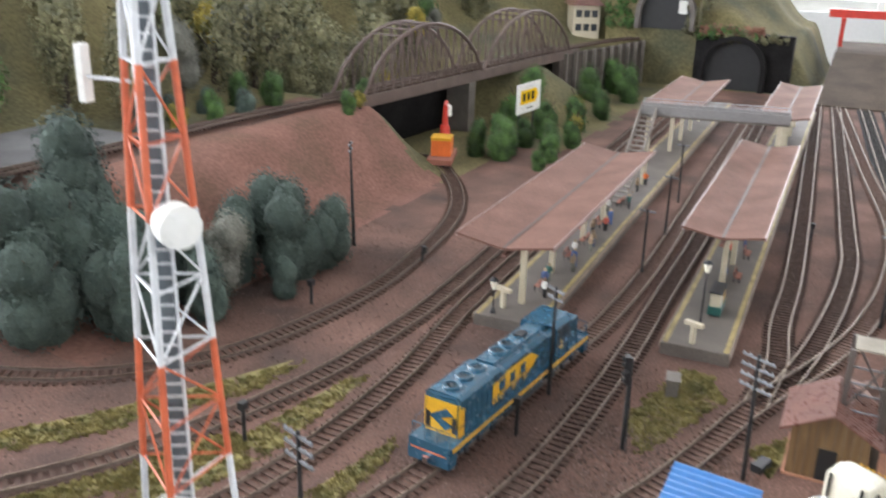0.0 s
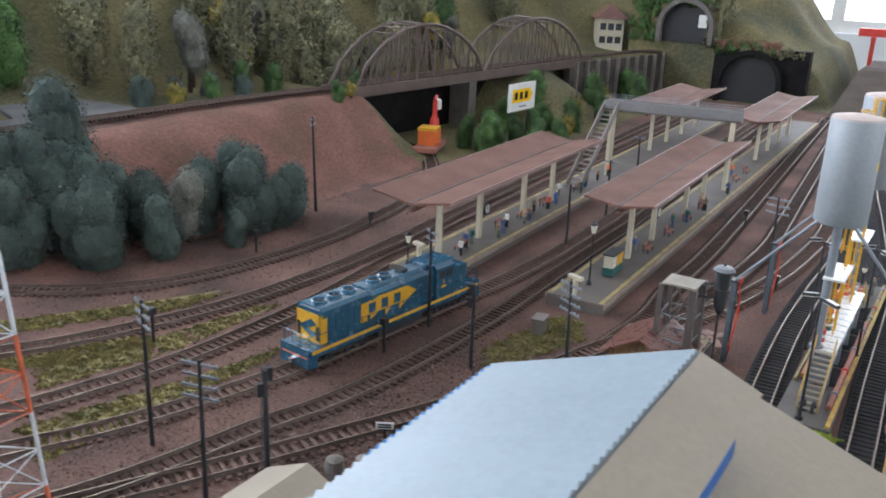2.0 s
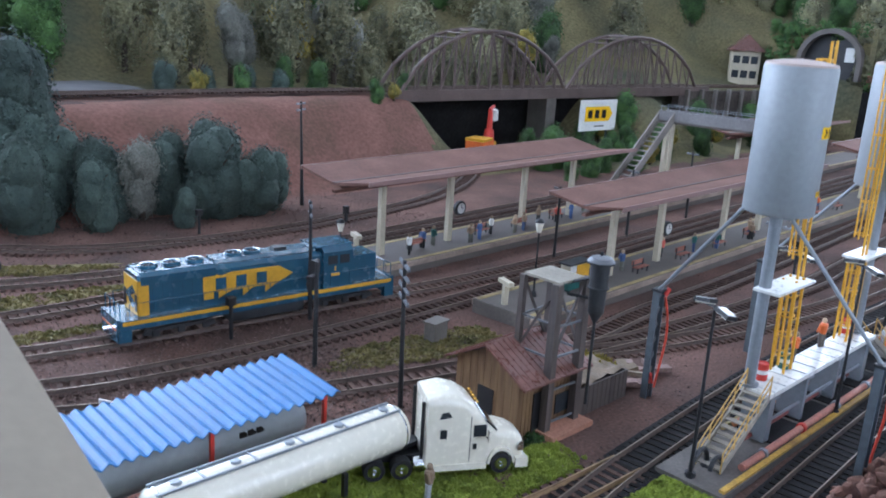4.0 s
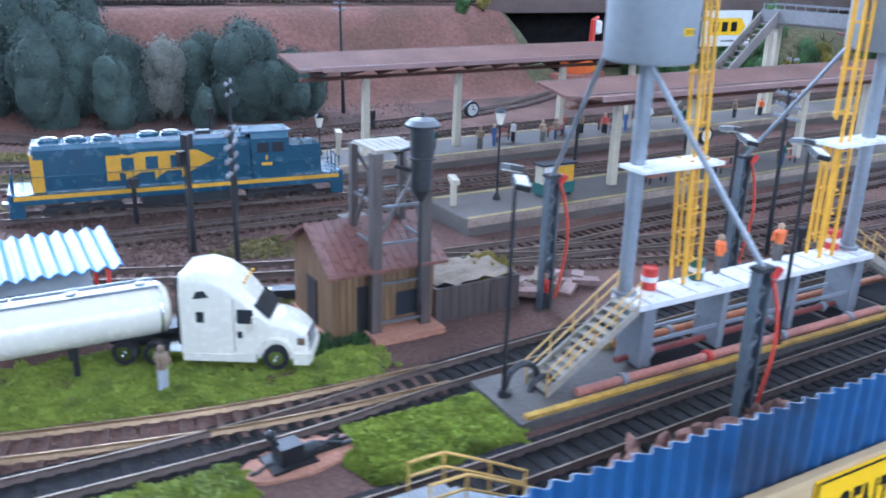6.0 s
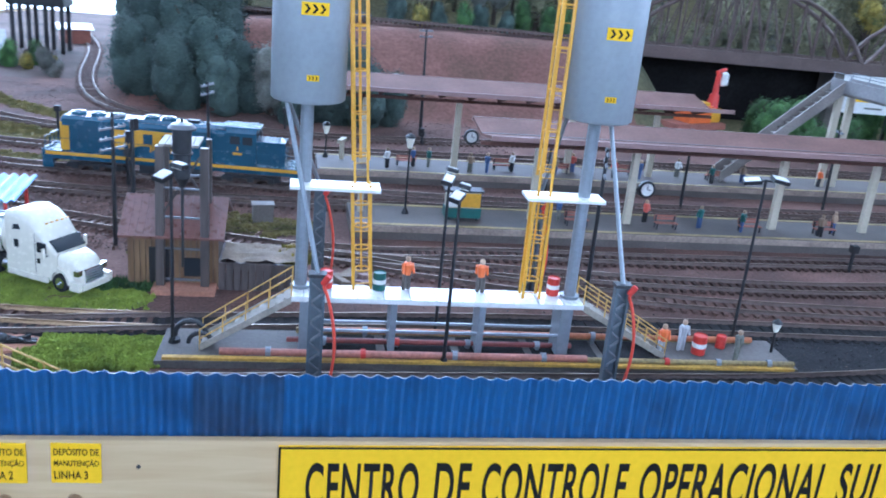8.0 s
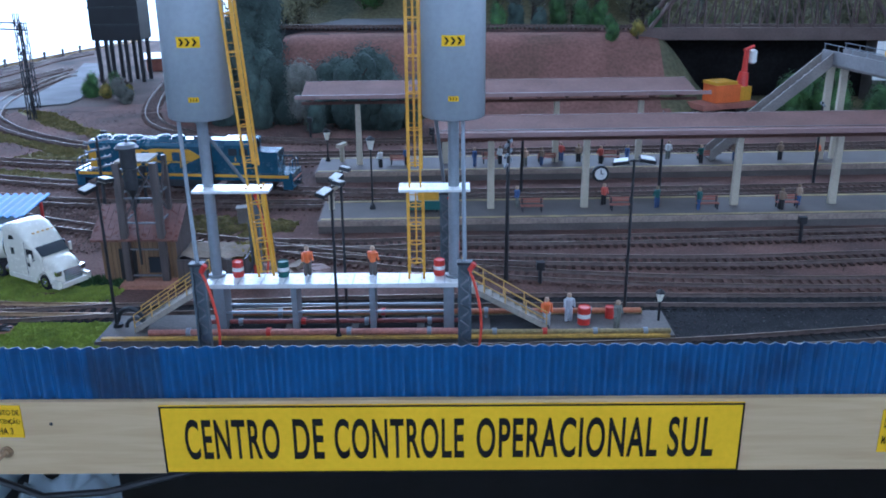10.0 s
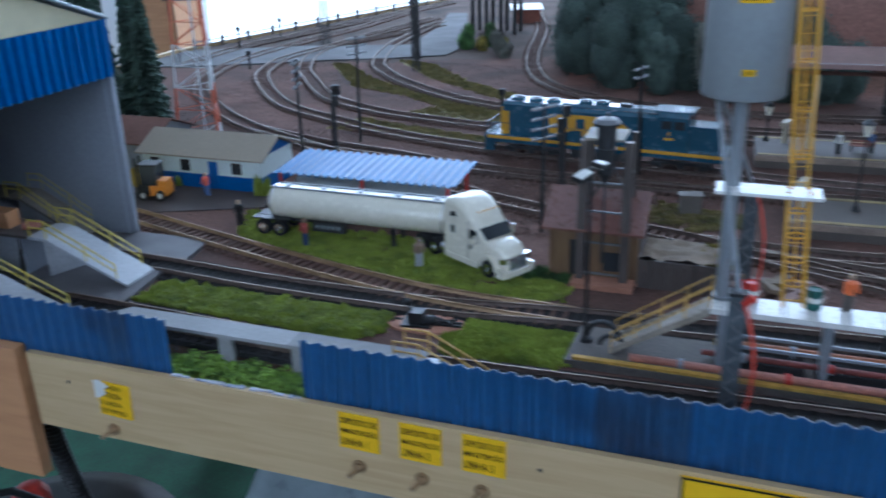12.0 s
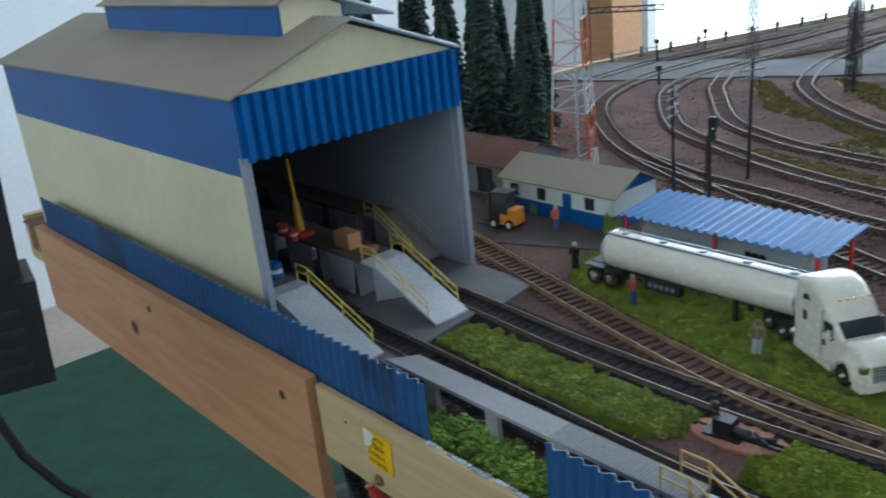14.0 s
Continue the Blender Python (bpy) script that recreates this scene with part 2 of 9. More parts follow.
M["leaf_green"] = material("leaf_green", (0.060, 0.120, 0.030), 0.85, var=0.4, scale=60, fine=500, bump=0.3, other=(0.030, 0.066, 0.022), rand=0.3)
M["leaf_grey"] = material("leaf_grey", (0.17, 0.17, 0.14), 0.9, var=0.3, scale=60, fine=500, bump=0.3, rand=0.2)
M["leaf_yellow"] = material("leaf_yellow", (0.24, 0.19, 0.03), 0.85, var=0.4, scale=60, fine=500, bump=0.3, other=(0.07, 0.09, 0.025))
M["bark"] = material("bark", (0.06, 0.042, 0.03), 0.9, var=0.3, scale=80, fine=600, bump=0.4)
M["tower_red"] = material("tower_red", (0.55, 0.12, 0.05), 0.45, var=0.15, scale=50, fine=400, bump=0.05)
M["tower_white"] = material("tower_white", (0.60, 0.61, 0.62), 0.4, var=0.1, scale=50, fine=400, bump=0.05)
M["wall_paint"] = material("wall_paint", (0.78, 0.79, 0.80), 0.8, var=0.04, scale=3, fine=80, bump=0.05)
M["floor_tan"] = material("floor_tan", (0.42, 0.34, 0.27), 0.5, var=0.12, scale=3, fine=60, bump=0.05)
M["mat_green"] = material("mat_green", (0.014, 0.056, 0.027), 0.9, var=0.3, scale=14, fine=160, bump=0.6)
M["slope"] = material("slope", (0.145, 0.125, 0.062), 0.95, var=0.32, scale=6, fine=160, bump=0.8, other=(0.072, 0.078, 0.052), spread=0.05)
M["mural"] = wood_material("mural", (0.25, 0.24, 0.16), (0.12, 0.135, 0.11), (3.2, 3.2, 0.7))
M["dress_red"] = material("dress_red", (0.45, 0.09, 0.06), 0.7, rand=0.4, bump=0.05)
M["dress_blue"] = material("dress_blue", (0.06, 0.10, 0.22), 0.7, rand=0.4, bump=0.05)
M["dress_tan"] = material("dress_tan", (0.40, 0.28, 0.18), 0.7, rand=0.4, bump=0.05)
M["office_white"] = material("office_white", (0.60, 0.66, 0.64), 0.55, var=0.06, scale=30, fine=300, bump=0.04)
M["green_paint"] = material("green_paint", (0.02, 0.10, 0.085), 0.5, var=0.15, bump=0.05)
# near black that paints the dark of openings onto the far walls
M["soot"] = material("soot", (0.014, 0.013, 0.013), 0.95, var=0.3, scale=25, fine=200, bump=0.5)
M["moss"] = material("moss", (0.23, 0.35, 0.05), 0.9, var=0.3, scale=70, fine=800, bump=0.5, other=(0.10, 0.18, 0.03), island=0.4)
M["moss_pale"] = material("moss_pale", (0.26, 0.305, 0.068), 0.9, var=0.25, scale=70, fine=800, bump=0.5, other=(0.14, 0.18, 0.04), island=0.35)
M["stone"] = material("stone", (0.075, 0.062, 0.053), 0.9, var=0.3, scale=25, fine=200, bump=0.7, other=(0.05, 0.044, 0.038))
M["brick"] = material("brick", (0.33, 0.13, 0.09), 0.8, var=0.2, bump=0.2)
M["plastic_sheet"] = material("plastic_sheet", (0.33, 0.39, 0.42), 0.3, var=0.15, scale=12, fine=60, bump=0.3)
M["lamp_lens"] = material("lamp_lens", (0.80, 0.76, 0.62), 0.3, var=0.05, bump=0)

M["stair_tan"] = material("stair_tan", (0.30, 0.265, 0.21), 0.65, var=0.18, scale=40, fine=500, bump=0.15)
M["hose_red"] = material("hose_red", (0.60, 0.070, 0.035), 0.45, var=0.1, scale=60, fine=500, bump=0.05)
M["rubble"] = material("rubble", (0.28, 0.185, 0.155), 0.85, var=0.25, scale=60, fine=500, bump=0.3, rand=0.25)
M["fork_orange"] = material("fork_orange", (0.70, 0.25, 0.02), 0.4, var=0.12, scale=60, fine=400, bump=0.05)
M["olive_paving"] = material("olive_paving", (0.075, 0.057, 0.043), 0.9, var=0.2, scale=14, fine=200, bump=0.3)
M["valley_brown"] = material("valley_brown", (0.07, 0.04, 0.032), 0.6, var=0.2, scale=40, fine=400, bump=0.1)
M["parapet"] = material("parapet", (0.20, 0.19, 0.185), 0.6, var=0.15, scale=30, fine=400, bump=0.15)
M["moss_bright"] = material("moss_bright", (0.27, 0.33, 0.038), 0.9, var=0.2, scale=70, fine=800, bump=0.5, other=(0.19, 0.25, 0.03), island=0.25)
# painted highlight of the fence top; colours the torn paper strip as well
M["edge_bare"] = material("edge_bare", (0.38, 0.40, 0.44), 0.5, var=0.3, scale=90, fine=500, bump=0.1, other=(0.05, 0.09, 0.18))
M["rail_ochre"] = material("rail_ochre", (0.56, 0.34, 0.08), 0.45, var=0.15, scale=60, fine=500, bump=0.06)
M["reel_yellow"] = material("reel_yellow", (0.40, 0.28, 0.035), 0.6, var=0.3, scale=120, fine=600, bump=0.2)
M["kerb_yellow"] = material("kerb_yellow", (0.50, 0.30, 0.05), 0.6, var=0.3, scale=70, fine=500, bump=0.15, other=(0.25, 0.15, 0.05))
M["leaf_rust"] = material("leaf_rust", (0.16, 0.075, 0.05), 0.9, var=0.4, scale=60, fine=500, bump=0.3, other=(0.07, 0.055, 0.03), rand=0.3)
M["rubble_red"] = material("rubble_red", (0.24, 0.125, 0.09), 0.9, var=0.3, scale=2, fine=12, bump=0.3, rand=0.3)
M["coping"] = material("coping", (0.30, 0.23, 0.18), 0.75, var=0.25, scale=40, fine=500, bump=0.2)
M["arm_grey"] = material("arm_grey", (0.15, 0.155, 0.165), 0.5, 0.1, var=0.1, scale=60, fine=400, bump=0.05)
for dull in ("soil", "yard_grey", "gravel", "hill_clay", "slope", "tie", "bed", "olive_paving", "canopy", "soot", "stone", "tie_dark", "sign_yellow", "ink", "road"):
    M[dull].node_tree.nodes["Principled BSDF"].inputs["Specular IOR Level"].default_value = 0.12


# ---- building helpers ----
def box(bm, x0, y0, z0, x1, y1, z1, m=None):
    v = [bm.verts.new(p) for p in ((x0, y0, z0), (x1, y0, z0), (x1, y1, z0), (x0, y1, z0), (x0, y0, z1), (x1, y0, z1), (x1, y1, z1), (x0, y1, z1))]
    if m:
        for q in v:
            q.co = m @ q.co
    return [bm.faces.new([v[i] for i in f]) for f in ((3, 2, 1, 0), (4, 5, 6, 7), (0, 1, 5, 4), (1, 2, 6, 5), (2, 3, 7, 6), (3, 0, 4, 7))]


def rod(bm, a, b, r0, r1=None, seg=8, caps=True):
    """A round bar from a to b."""
    a, b = Vector(a), Vector(b)
    r1 = r0 if r1 is None else r1
    z = (b - a).normalized()
    x = z.orthogonal().normalized()
    y = z.cross(x)
    rings = []
    for p, r in ((a, r0), (b, r1)):
        rings.append([bm.verts.new(p + (x * math.cos(2 * math.pi * i / seg) + y * math.sin(2 * math.pi * i / seg)) * r) for i in range(seg)])
    for i in range(seg):
        j = (i + 1) % seg
        bm.faces.new((rings[0][i], rings[0][j], rings[1][j], rings[1][i]))
    if caps:
        bm.faces.new(rings[0][::-1])
        bm.faces.new(rings[1])


def lathe(bm, profile, seg=24, centre=(0, 0, 0), axis="z"):
    """A turned body: profile is a list of (radius, height)."""
    c = Vector(centre)
    rings = []
    for r, h in profile:
        ring = []
        for i in range(seg):
            a = 2 * math.pi * i / seg
            p = (r * math.cos(a), r * math.sin(a), h)
            p = {"z": p, "x": (p[2], p[0], p[1]), "y": (p[0], p[2], p[1])}[axis]
            ring.append(bm.verts.new(c + Vector(p)))
        rings.append(ring)
    for p, q in zip(rings, rings[1:]):
        for i in range(seg):
            j = (i + 1) % seg
            bm.faces.new((p[i], p[j], q[j], q[i]))
    bm.faces.new(rings[0][::-1])
    bm.faces.new(rings[-1])


def prism(bm, points, axis, a, b):
    """A flat outline pushed from a to b along axis; its points are given in the other two axes, in order."""
    def at(p, h):
        return {"x": (h, p[0], p[1]), "y": (p[0], h, p[1]), "z": (p[0], p[1], h)}[axis]
    u, w = [bm.verts.new(at(p, a)) for p in points], [bm.verts.new(at(p, b)) for p in points]
    n = len(points)
    for i in range(n):
        j = (i + 1) % n
        bm.faces.new((u[i], u[j], w[j], w[i]))
    bm.faces.new(u[::-1])
    bm.faces.new(w)


def soften(bm, width, segments=2):
    edges = [e for e in bm.edges if len(e.link_faces) == 2 and e.calc_face_angle(0) > 0.6]
    bmesh.ops.bevel(bm, geom=edges, offset=width, segments=segments, affect="EDGES", clamp_overlap=True)


def mesh_of(name, bm, mat, smooth=False):
    bmesh.ops.recalc_face_normals(bm, faces=bm.faces)
    data = bpy.data.meshes.new(name)
    if smooth:
        for f in bm.faces:
            f.smooth = True
    if smooth == "angle":
        for e in bm.edges:
            e.smooth = len(e.link_faces) == 2 and e.calc_face_angle(0) < 0.62
    bm.to_mesh(data)
    bm.free()
    for one in (mat if isinstance(mat, (list, tuple)) else [mat]):
        data.materials.append(M[one] if isinstance(one, str) else one)
    return data


def part(name, bm, mat, parent, label="", smooth=False):
    ob = new(name, mesh_of(name, bm, mat, smooth))
    ob.parent = parent
    return tagged(ob, label)


def thing(name, label, category, m=None, group="", kind=""):
    ob = new(name)
    ob.empty_display_size = 0.01
    if m:
        ob.matrix_basis = m
    return tagged(ob, label, category, group, kind)


def solid(name, bm, mat, label, category, m=None, group="", kind="", smooth=False):
    ob = new(name, mesh_of(name, bm, mat, smooth))
    if m:
        ob.matrix_basis = m
    return tagged(ob, label, category, group, kind)


def boxes(*dims):
    bm = bmesh.new()
    for d in dims:
        box(bm, *d)
    return bm


def rods(r, *pairs, seg=6):
    bm = bmesh.new()
    for a, b in pairs:
        rod(bm, a, b, r, seg=seg)
    return bm


def corrugated(bm, length, height, pitch, depth, thick, m=None, step=6, ragged=0.0, square=1.0, bare=False):
    """A wavy sheet: runs along x, stands along z, waves in y. bare: top faces take the second material."""
    n = int(length / pitch * step)
    front, back = [], []
    for i in range(n + 1):
        x = length * i / n
        y = depth * max(-1.0, min(1.0, square * math.sin(2 * math.pi * x / pitch)))
        top = height - (ragged * (0.5 + 0.5 * noise.noise(Vector((x * 170, height * 40, (m.translation.x if m else 0) * 31)))) if ragged else 0)
        for row, dy in ((front, 0), (back, thick)):
            row.append((bm.verts.new((x, y + dy, 0)), bm.verts.new((x, y + dy, top))))
    for i in range(n):
        a, b, c, d = front[i], front[i + 1], back[i], back[i + 1]
        bm.faces.new((a[0], b[0], b[1], a[1]))
        bm.faces.new((c[1], d[1], d[0], c[0]))
        bm.faces.new((a[1], b[1], d[1], c[1])).material_index = 1 if bare else 0
        bm.faces.new((a[0], c[0], d[0], b[0]))
    bm.faces.new((front[0][0], front[0][1], back[0][1], back[0][0]))
    bm.faces.new((front[-1][0], back[-1][0], back[-1][1], front[-1][1]))
    if m:
        for v in bm.verts:
            v.co = m @ v.co


def lettering(name, text, width, height, mat, parent, m, label="", bold=0.012, spread=1.0):
    """Raised lettering of that width and height, its lower left corner at the origin of m, standing along x and z."""
    curve = bpy.data.curves.new(name, "FONT")
    curve.body, curve.extrude, curve.offset = text, 0.0, bold
    curve.space_character = spread
    tmp = bpy.data.objects.new(name, curve)
    scene.collection.objects.link(tmp)
    bpy.context.view_layer.update()
    data = bpy.data.meshes.new_from_object(tmp.evaluated_get(bpy.context.evaluated_depsgraph_get()))
    bpy.data.objects.remove(tmp)
    xs, ys = [v.co.x for v in data.vertices], [v.co.y for v in data.vertices]
    sx, sy = width / (max(xs) - min(xs)), height / (max(ys) - min(ys))
    x0, y0 = min(xs), min(ys)
    for v in data.vertices:
        v.co = Vector(((v.co.x - x0) * sx, 0, (v.co.y - y0) * sy))
    data.materials.clear()
    data.materials.append(M[mat])
    data.name = name
    ob = new(name, data)
    ob.parent, ob.matrix_basis = parent, m
    return tagged(ob, label)


def bent_tube(bm, pts, r, seg=8):
    """One round tube swept along a bent line."""
    pts = [Vector(p) for p in pts]
    ref = (pts[1] - pts[0]).orthogonal().normalized()
    last = None
    for i, p in enumerate(pts):
        d = (pts[min(i + 1, len(pts) - 1)] - pts[max(i - 1, 0)]).normalized()
        ref = (ref - d * ref.dot(d)).normalized()
        w = d.cross(ref)
        ring = [bm.verts.new(p + (ref * math.cos(2 * math.pi * k / seg) + w * math.sin(2 * math.pi * k / seg)) * r) for k in range(seg)]
        if last:
            for k in range(seg):
                m = (k + 1) % seg
                bm.faces.new((last[k], last[m], ring[m], ring[k]))
        else:
            bm.faces.new(ring[::-1])
        last = ring
    bm.faces.new(last)


def curve_points(points, step=0.01):
    """A smooth line through the plan's points, at even steps."""
    p = [Vector(q).to_2d() for q in points]
    p = [p[0] * 2 - p[1]] + p + [p[-1] * 2 - p[-2]]
    fine = []
    for i in range(1, len(p) - 2):
        for k in range(40):
            t = k / 40
            a, b, c, d = p[i - 1], p[i], p[i + 1], p[i + 2]
            fine.append(0.5 * ((2 * b) + (c - a) * t + (2 * a - 5 * b + 4 * c - d) * t * t + (3 * b - a - 3 * c + d) * t ** 3))
    fine.append(p[-2])
    out, left = [fine[0]], step
    for a, b in zip(fine, fine[1:]):
        seg = (b - a).length
        while seg >= left and seg > 1e-9:
            a = a + (b - a) * (left / seg)
            out.append(a)
            seg = (b - a).length
            left = step
        left -= seg
    return out


# ---- the large structure: room, table, ground, tracks ----
def smooth_step(a, b, x):
    t = min(1.0, max(0.0, (x - a) / (b - a)))
    return t * t * (3 - 2 * t)


FLOOR = -0.72


def room():
    bm = boxes((-2.6, -2.2, FLOOR - 0.05, 3.2, 2.6, FLOOR))
    solid("floor", bm, "floor_tan", "tan smooth floor of the hobby room", "floor", kind="structure")
    bm = boxes((-2.15, -1.6, FLOOR + 0.0004, 2.6, 2.0, FLOOR + 0.006))
    solid("carpet", bm, "mat_green", "dark green felt carpet lying on the floor", "carpet")
    bm = boxes((-2.7, -2.3, 1.75, 3.3, 2.7, 1.8))
    solid("ceiling", bm, "wall_paint", "plain white ceiling", "ceiling", kind="structure")
    # walls with windows cut through
    def wall(name, along, a, b, at, thick, holes):
        pieces, x = [], a
        for h0, h1, z0, z1 in holes:
            pieces += [(x, h0, FLOOR, 1.75), (h0, h1, FLOOR, z0), (h0, h1, z1, 1.75)]
            x = h1
        pieces.append((x, b, FLOOR, 1.75))
        bm = bmesh.new()
        for p0, p1, z0, z1 in pieces:
            if along == "x":
                box(bm, p0, at, z0, p1, at + thick, z1)
            else:
                box(bm, at, p0, z0, at + thick, p1, z1)
        solid(name, bm, "wall_paint", "plain white painted room wall", "wall", kind="structure")
    wall("wall_north", "x", -2.6, 3.2, 2.4, 0.12, [(-1.95, 1.25, -0.55, 1.45)])
    # unseen south window, added to go with the fill lamp
    wall("wall_south", "x", -2.6, 3.2, -2.32, 0.12, [(-1.2, 1.6, 0.5, 1.55)])
    wall("wall_east", "y", -2.2, 2.4, 3.2, 0.12, [(-0.1, 1.35, 0.1, 1.5)])
    wall("wall_west", "y", -2.2, 2.4, -2.72, 0.12, [])
    day = glow("daylight", (0.93, 0.97, 1.0), 1.6)
    for name, m in (("backdrop", boxes((-2.6, 2.75, -0.7, 1.9, 2.76, 1.75))), ("backdrop", boxes((3.5, -0.8, -0.3, 3.51, 2.1, 1.75))), ("backdrop", boxes((-1.8, -2.7, 0.2, 2.2, -2.69, 1.75)))):
        solid(name, m, day, "bright overcast daylight outside the window", "backdrop", kind="structure")
    # window_2 is the added one, out of view behind the camera
    for name, x0, x1, y, along in (("window_1", -1.95, 1.25, 2.43, "x"), ("window_2", -1.2, 1.6, -2.29, "x"), ("window_3", -0.1, 1.35, 3.23, "y")):
        z0, z1 = {"window_1": (-0.55, 1.45), "window_2": (0.5, 1.55), "window_3": (0.1, 1.5)}[name]
        w = thing(name, "white framed window to the bright outside", "window", kind="structure")
        mid = (x0 + x1) / 2
        bars = [(x0, z0, x1, z0 + 0.05), (x0, z1 - 0.05, x1, z1), (x0, z0 + 0.05, x0 + 0.05, z1 - 0.05), (x1 - 0.05, z0 + 0.05, x1, z1 - 0.05), (mid - 0.025, z0 + 0.05, mid + 0.025, z1 - 0.05)]
        for a, c, b, d in bars:
            bm = bmesh.new()
            if along == "x":
                box(bm, a, y, c, b, y + 0.05, d)
            else:
                box(bm, y, a, c, y + 0.05, b, d)
            soften(bm, 0.004, 1)
            part("window_frame", bm, "white", w)


room()

BOARD_LEFT = -0.885


def left_edge(y):
    """The table's outline: straight beside the shed, then slanting inwards."""
    return BOARD_LEFT + 0.27 * max(0.0, y - 0.90)


def ground_height(x, y):
    """The layout's relief: flat yard, a ditch by the front board, clay hill and wooded slopes behind."""
    z = 0.0012 * noise.noise(Vector((x * 60, y * 60, 0)))
    if -0.352 < x < -0.172 and y < 0.048:
        z -= 0.016
    # clay hill with the upper line on it
    side = smooth_step(-0.30, -0.06, x) * (1 - smooth_step(0.47, 0.58, x))
    bank = smooth_step(0.80, 0.95, y + 0.01 * noise.noise(Vector((x * 9, y * 9, 3))))
    z += side * bank * 0.104
    back = smooth_step(1.14, 1.5, y) * smooth_step(-0.25, 0.05, x)
    z += back * 0.22 * (1 + 0.3 * noise.noise(Vector((x * 3, y * 3, 7))))
    # green bank right of the bridge's valley
    east = smooth_step(0.86, 1.00, x)
    line = 0.905 - 0.19 * max(0.0, x - 1.16)
    slope = smooth_step(0.70, 0.92, y) * (1 - smooth_step(1.10, 1.24, x)) + smooth_step(-0.012, 0.018, y - line) * smooth_step(1.10, 1.24, x)
    z += east * slope * 0.1
    # hill over the tunnels at the far end
    far = (smooth_step(1.655, 1.70, x) * 0.17 + smooth_step(1.66, 2.05, x) * 0.12) * (0.45 * smooth_step(0.36, 0.44, y) + 0.55 * smooth_step(0.44, 0.62, y))
    low = z
    z = max(z, low * 0.3 + far * (1 + 0.15 * noise.noise(Vector((x * 6, y * 6, 1)))))
    z += smooth_step(1.2, 1.7, x) * smooth_step(0.93, 1.2, y) * 0.1
    return z


def ground():
    bm = bmesh.new()
    xs = [BOARD_LEFT + 0.0125 * i for i in range(0, 118)] + [0.59 + 0.03 * i for i in range(1, 56)]
    ys = [0.004 + 0.0115 * i for i in range(0, 70)] + [0.81 + 0.018 * i for i in range(0, 60)]
    rows = [[bm.verts.new((x, y, ground_height(x, y))) for x in xs] for y in ys]
    for j in range(len(ys) - 1):
        for i in range(len(xs) - 1):
            if xs[i] < left_edge(ys[j]) - 0.004:
                continue
            f = bm.faces.new((rows[j][i], rows[j][i + 1], rows[j + 1][i + 1], rows[j + 1][i]))
            c = f.calc_center_median()
            f.smooth = True
            n = 0.02 * noise.noise(c * 14)
            if 0.79 < c.y + n < 0.975 and -0.22 < c.x + n < 0.47:
                f.material_index = 1
            elif c.y + n > 1.05 and c.x > -0.25 or (c.x + n > 0.74 and c.y + n > 0.70) or (c.x > 1.60 and c.y > 0.28) or (c.y > 0.79 and c.x > 0.45):
                f.material_index = 2
            elif c.x < -0.25 and c.y + 0.02 * noise.noise(c * 9) > 0.86 + 0.38 * (c.x + 0.6):
                f.material_index = 3
    bmesh.ops.delete(bm, geom=[v for v in bm.verts if not v.link_faces], context="VERTS")
    ob = solid("ground", bm, ["soil", "hill_clay", "slope", "yard_grey"], "reddish brown model railway ground with clay hill and green slopes", "ground", kind="structure")
    bm = bmesh.new()
    prism(bm, [(BOARD_LEFT - 0.002, 0.009), (2.24, 0.009), (2.24, 1.86), (left_edge(1.86), 1.86), (BOARD_LEFT - 0.002, 0.90)], "z", -0.042, -0.031)
    solid("table", bm, "board_light", "wooden table top under the model railway", "table", kind="structure")
    bm = bmesh.new()
    prism(bm, [(BOARD_LEFT - 0.012, 0.009), (BOARD_LEFT - 0.0025, 0.009), (BOARD_LEFT - 0.0025, 0.90), (left_edge(1.86) - 0.0025, 1.86), (left_edge(1.86) - 0.012, 1.86), (BOARD_LEFT - 0.012, 0.902)], "z", -0.042, 0.004)
    solid("trim", bm, "board_light", "light wooden edge board of the table", "trim", kind="structure")
    for x, y in ((-0.84, 0.85), (0.55, 0.80), (2.1, 0.12), (-0.60, 1.75), (0.55, 1.75), (2.1, 1.75)):
        bm = boxes((x - 0.03, y - 0.03, FLOOR, x + 0.03, y + 0.03, -0.0425))
        solid("table_leg", bm, "board_light", "square wooden table leg on the floor", "table leg", group="table legs")


ground()

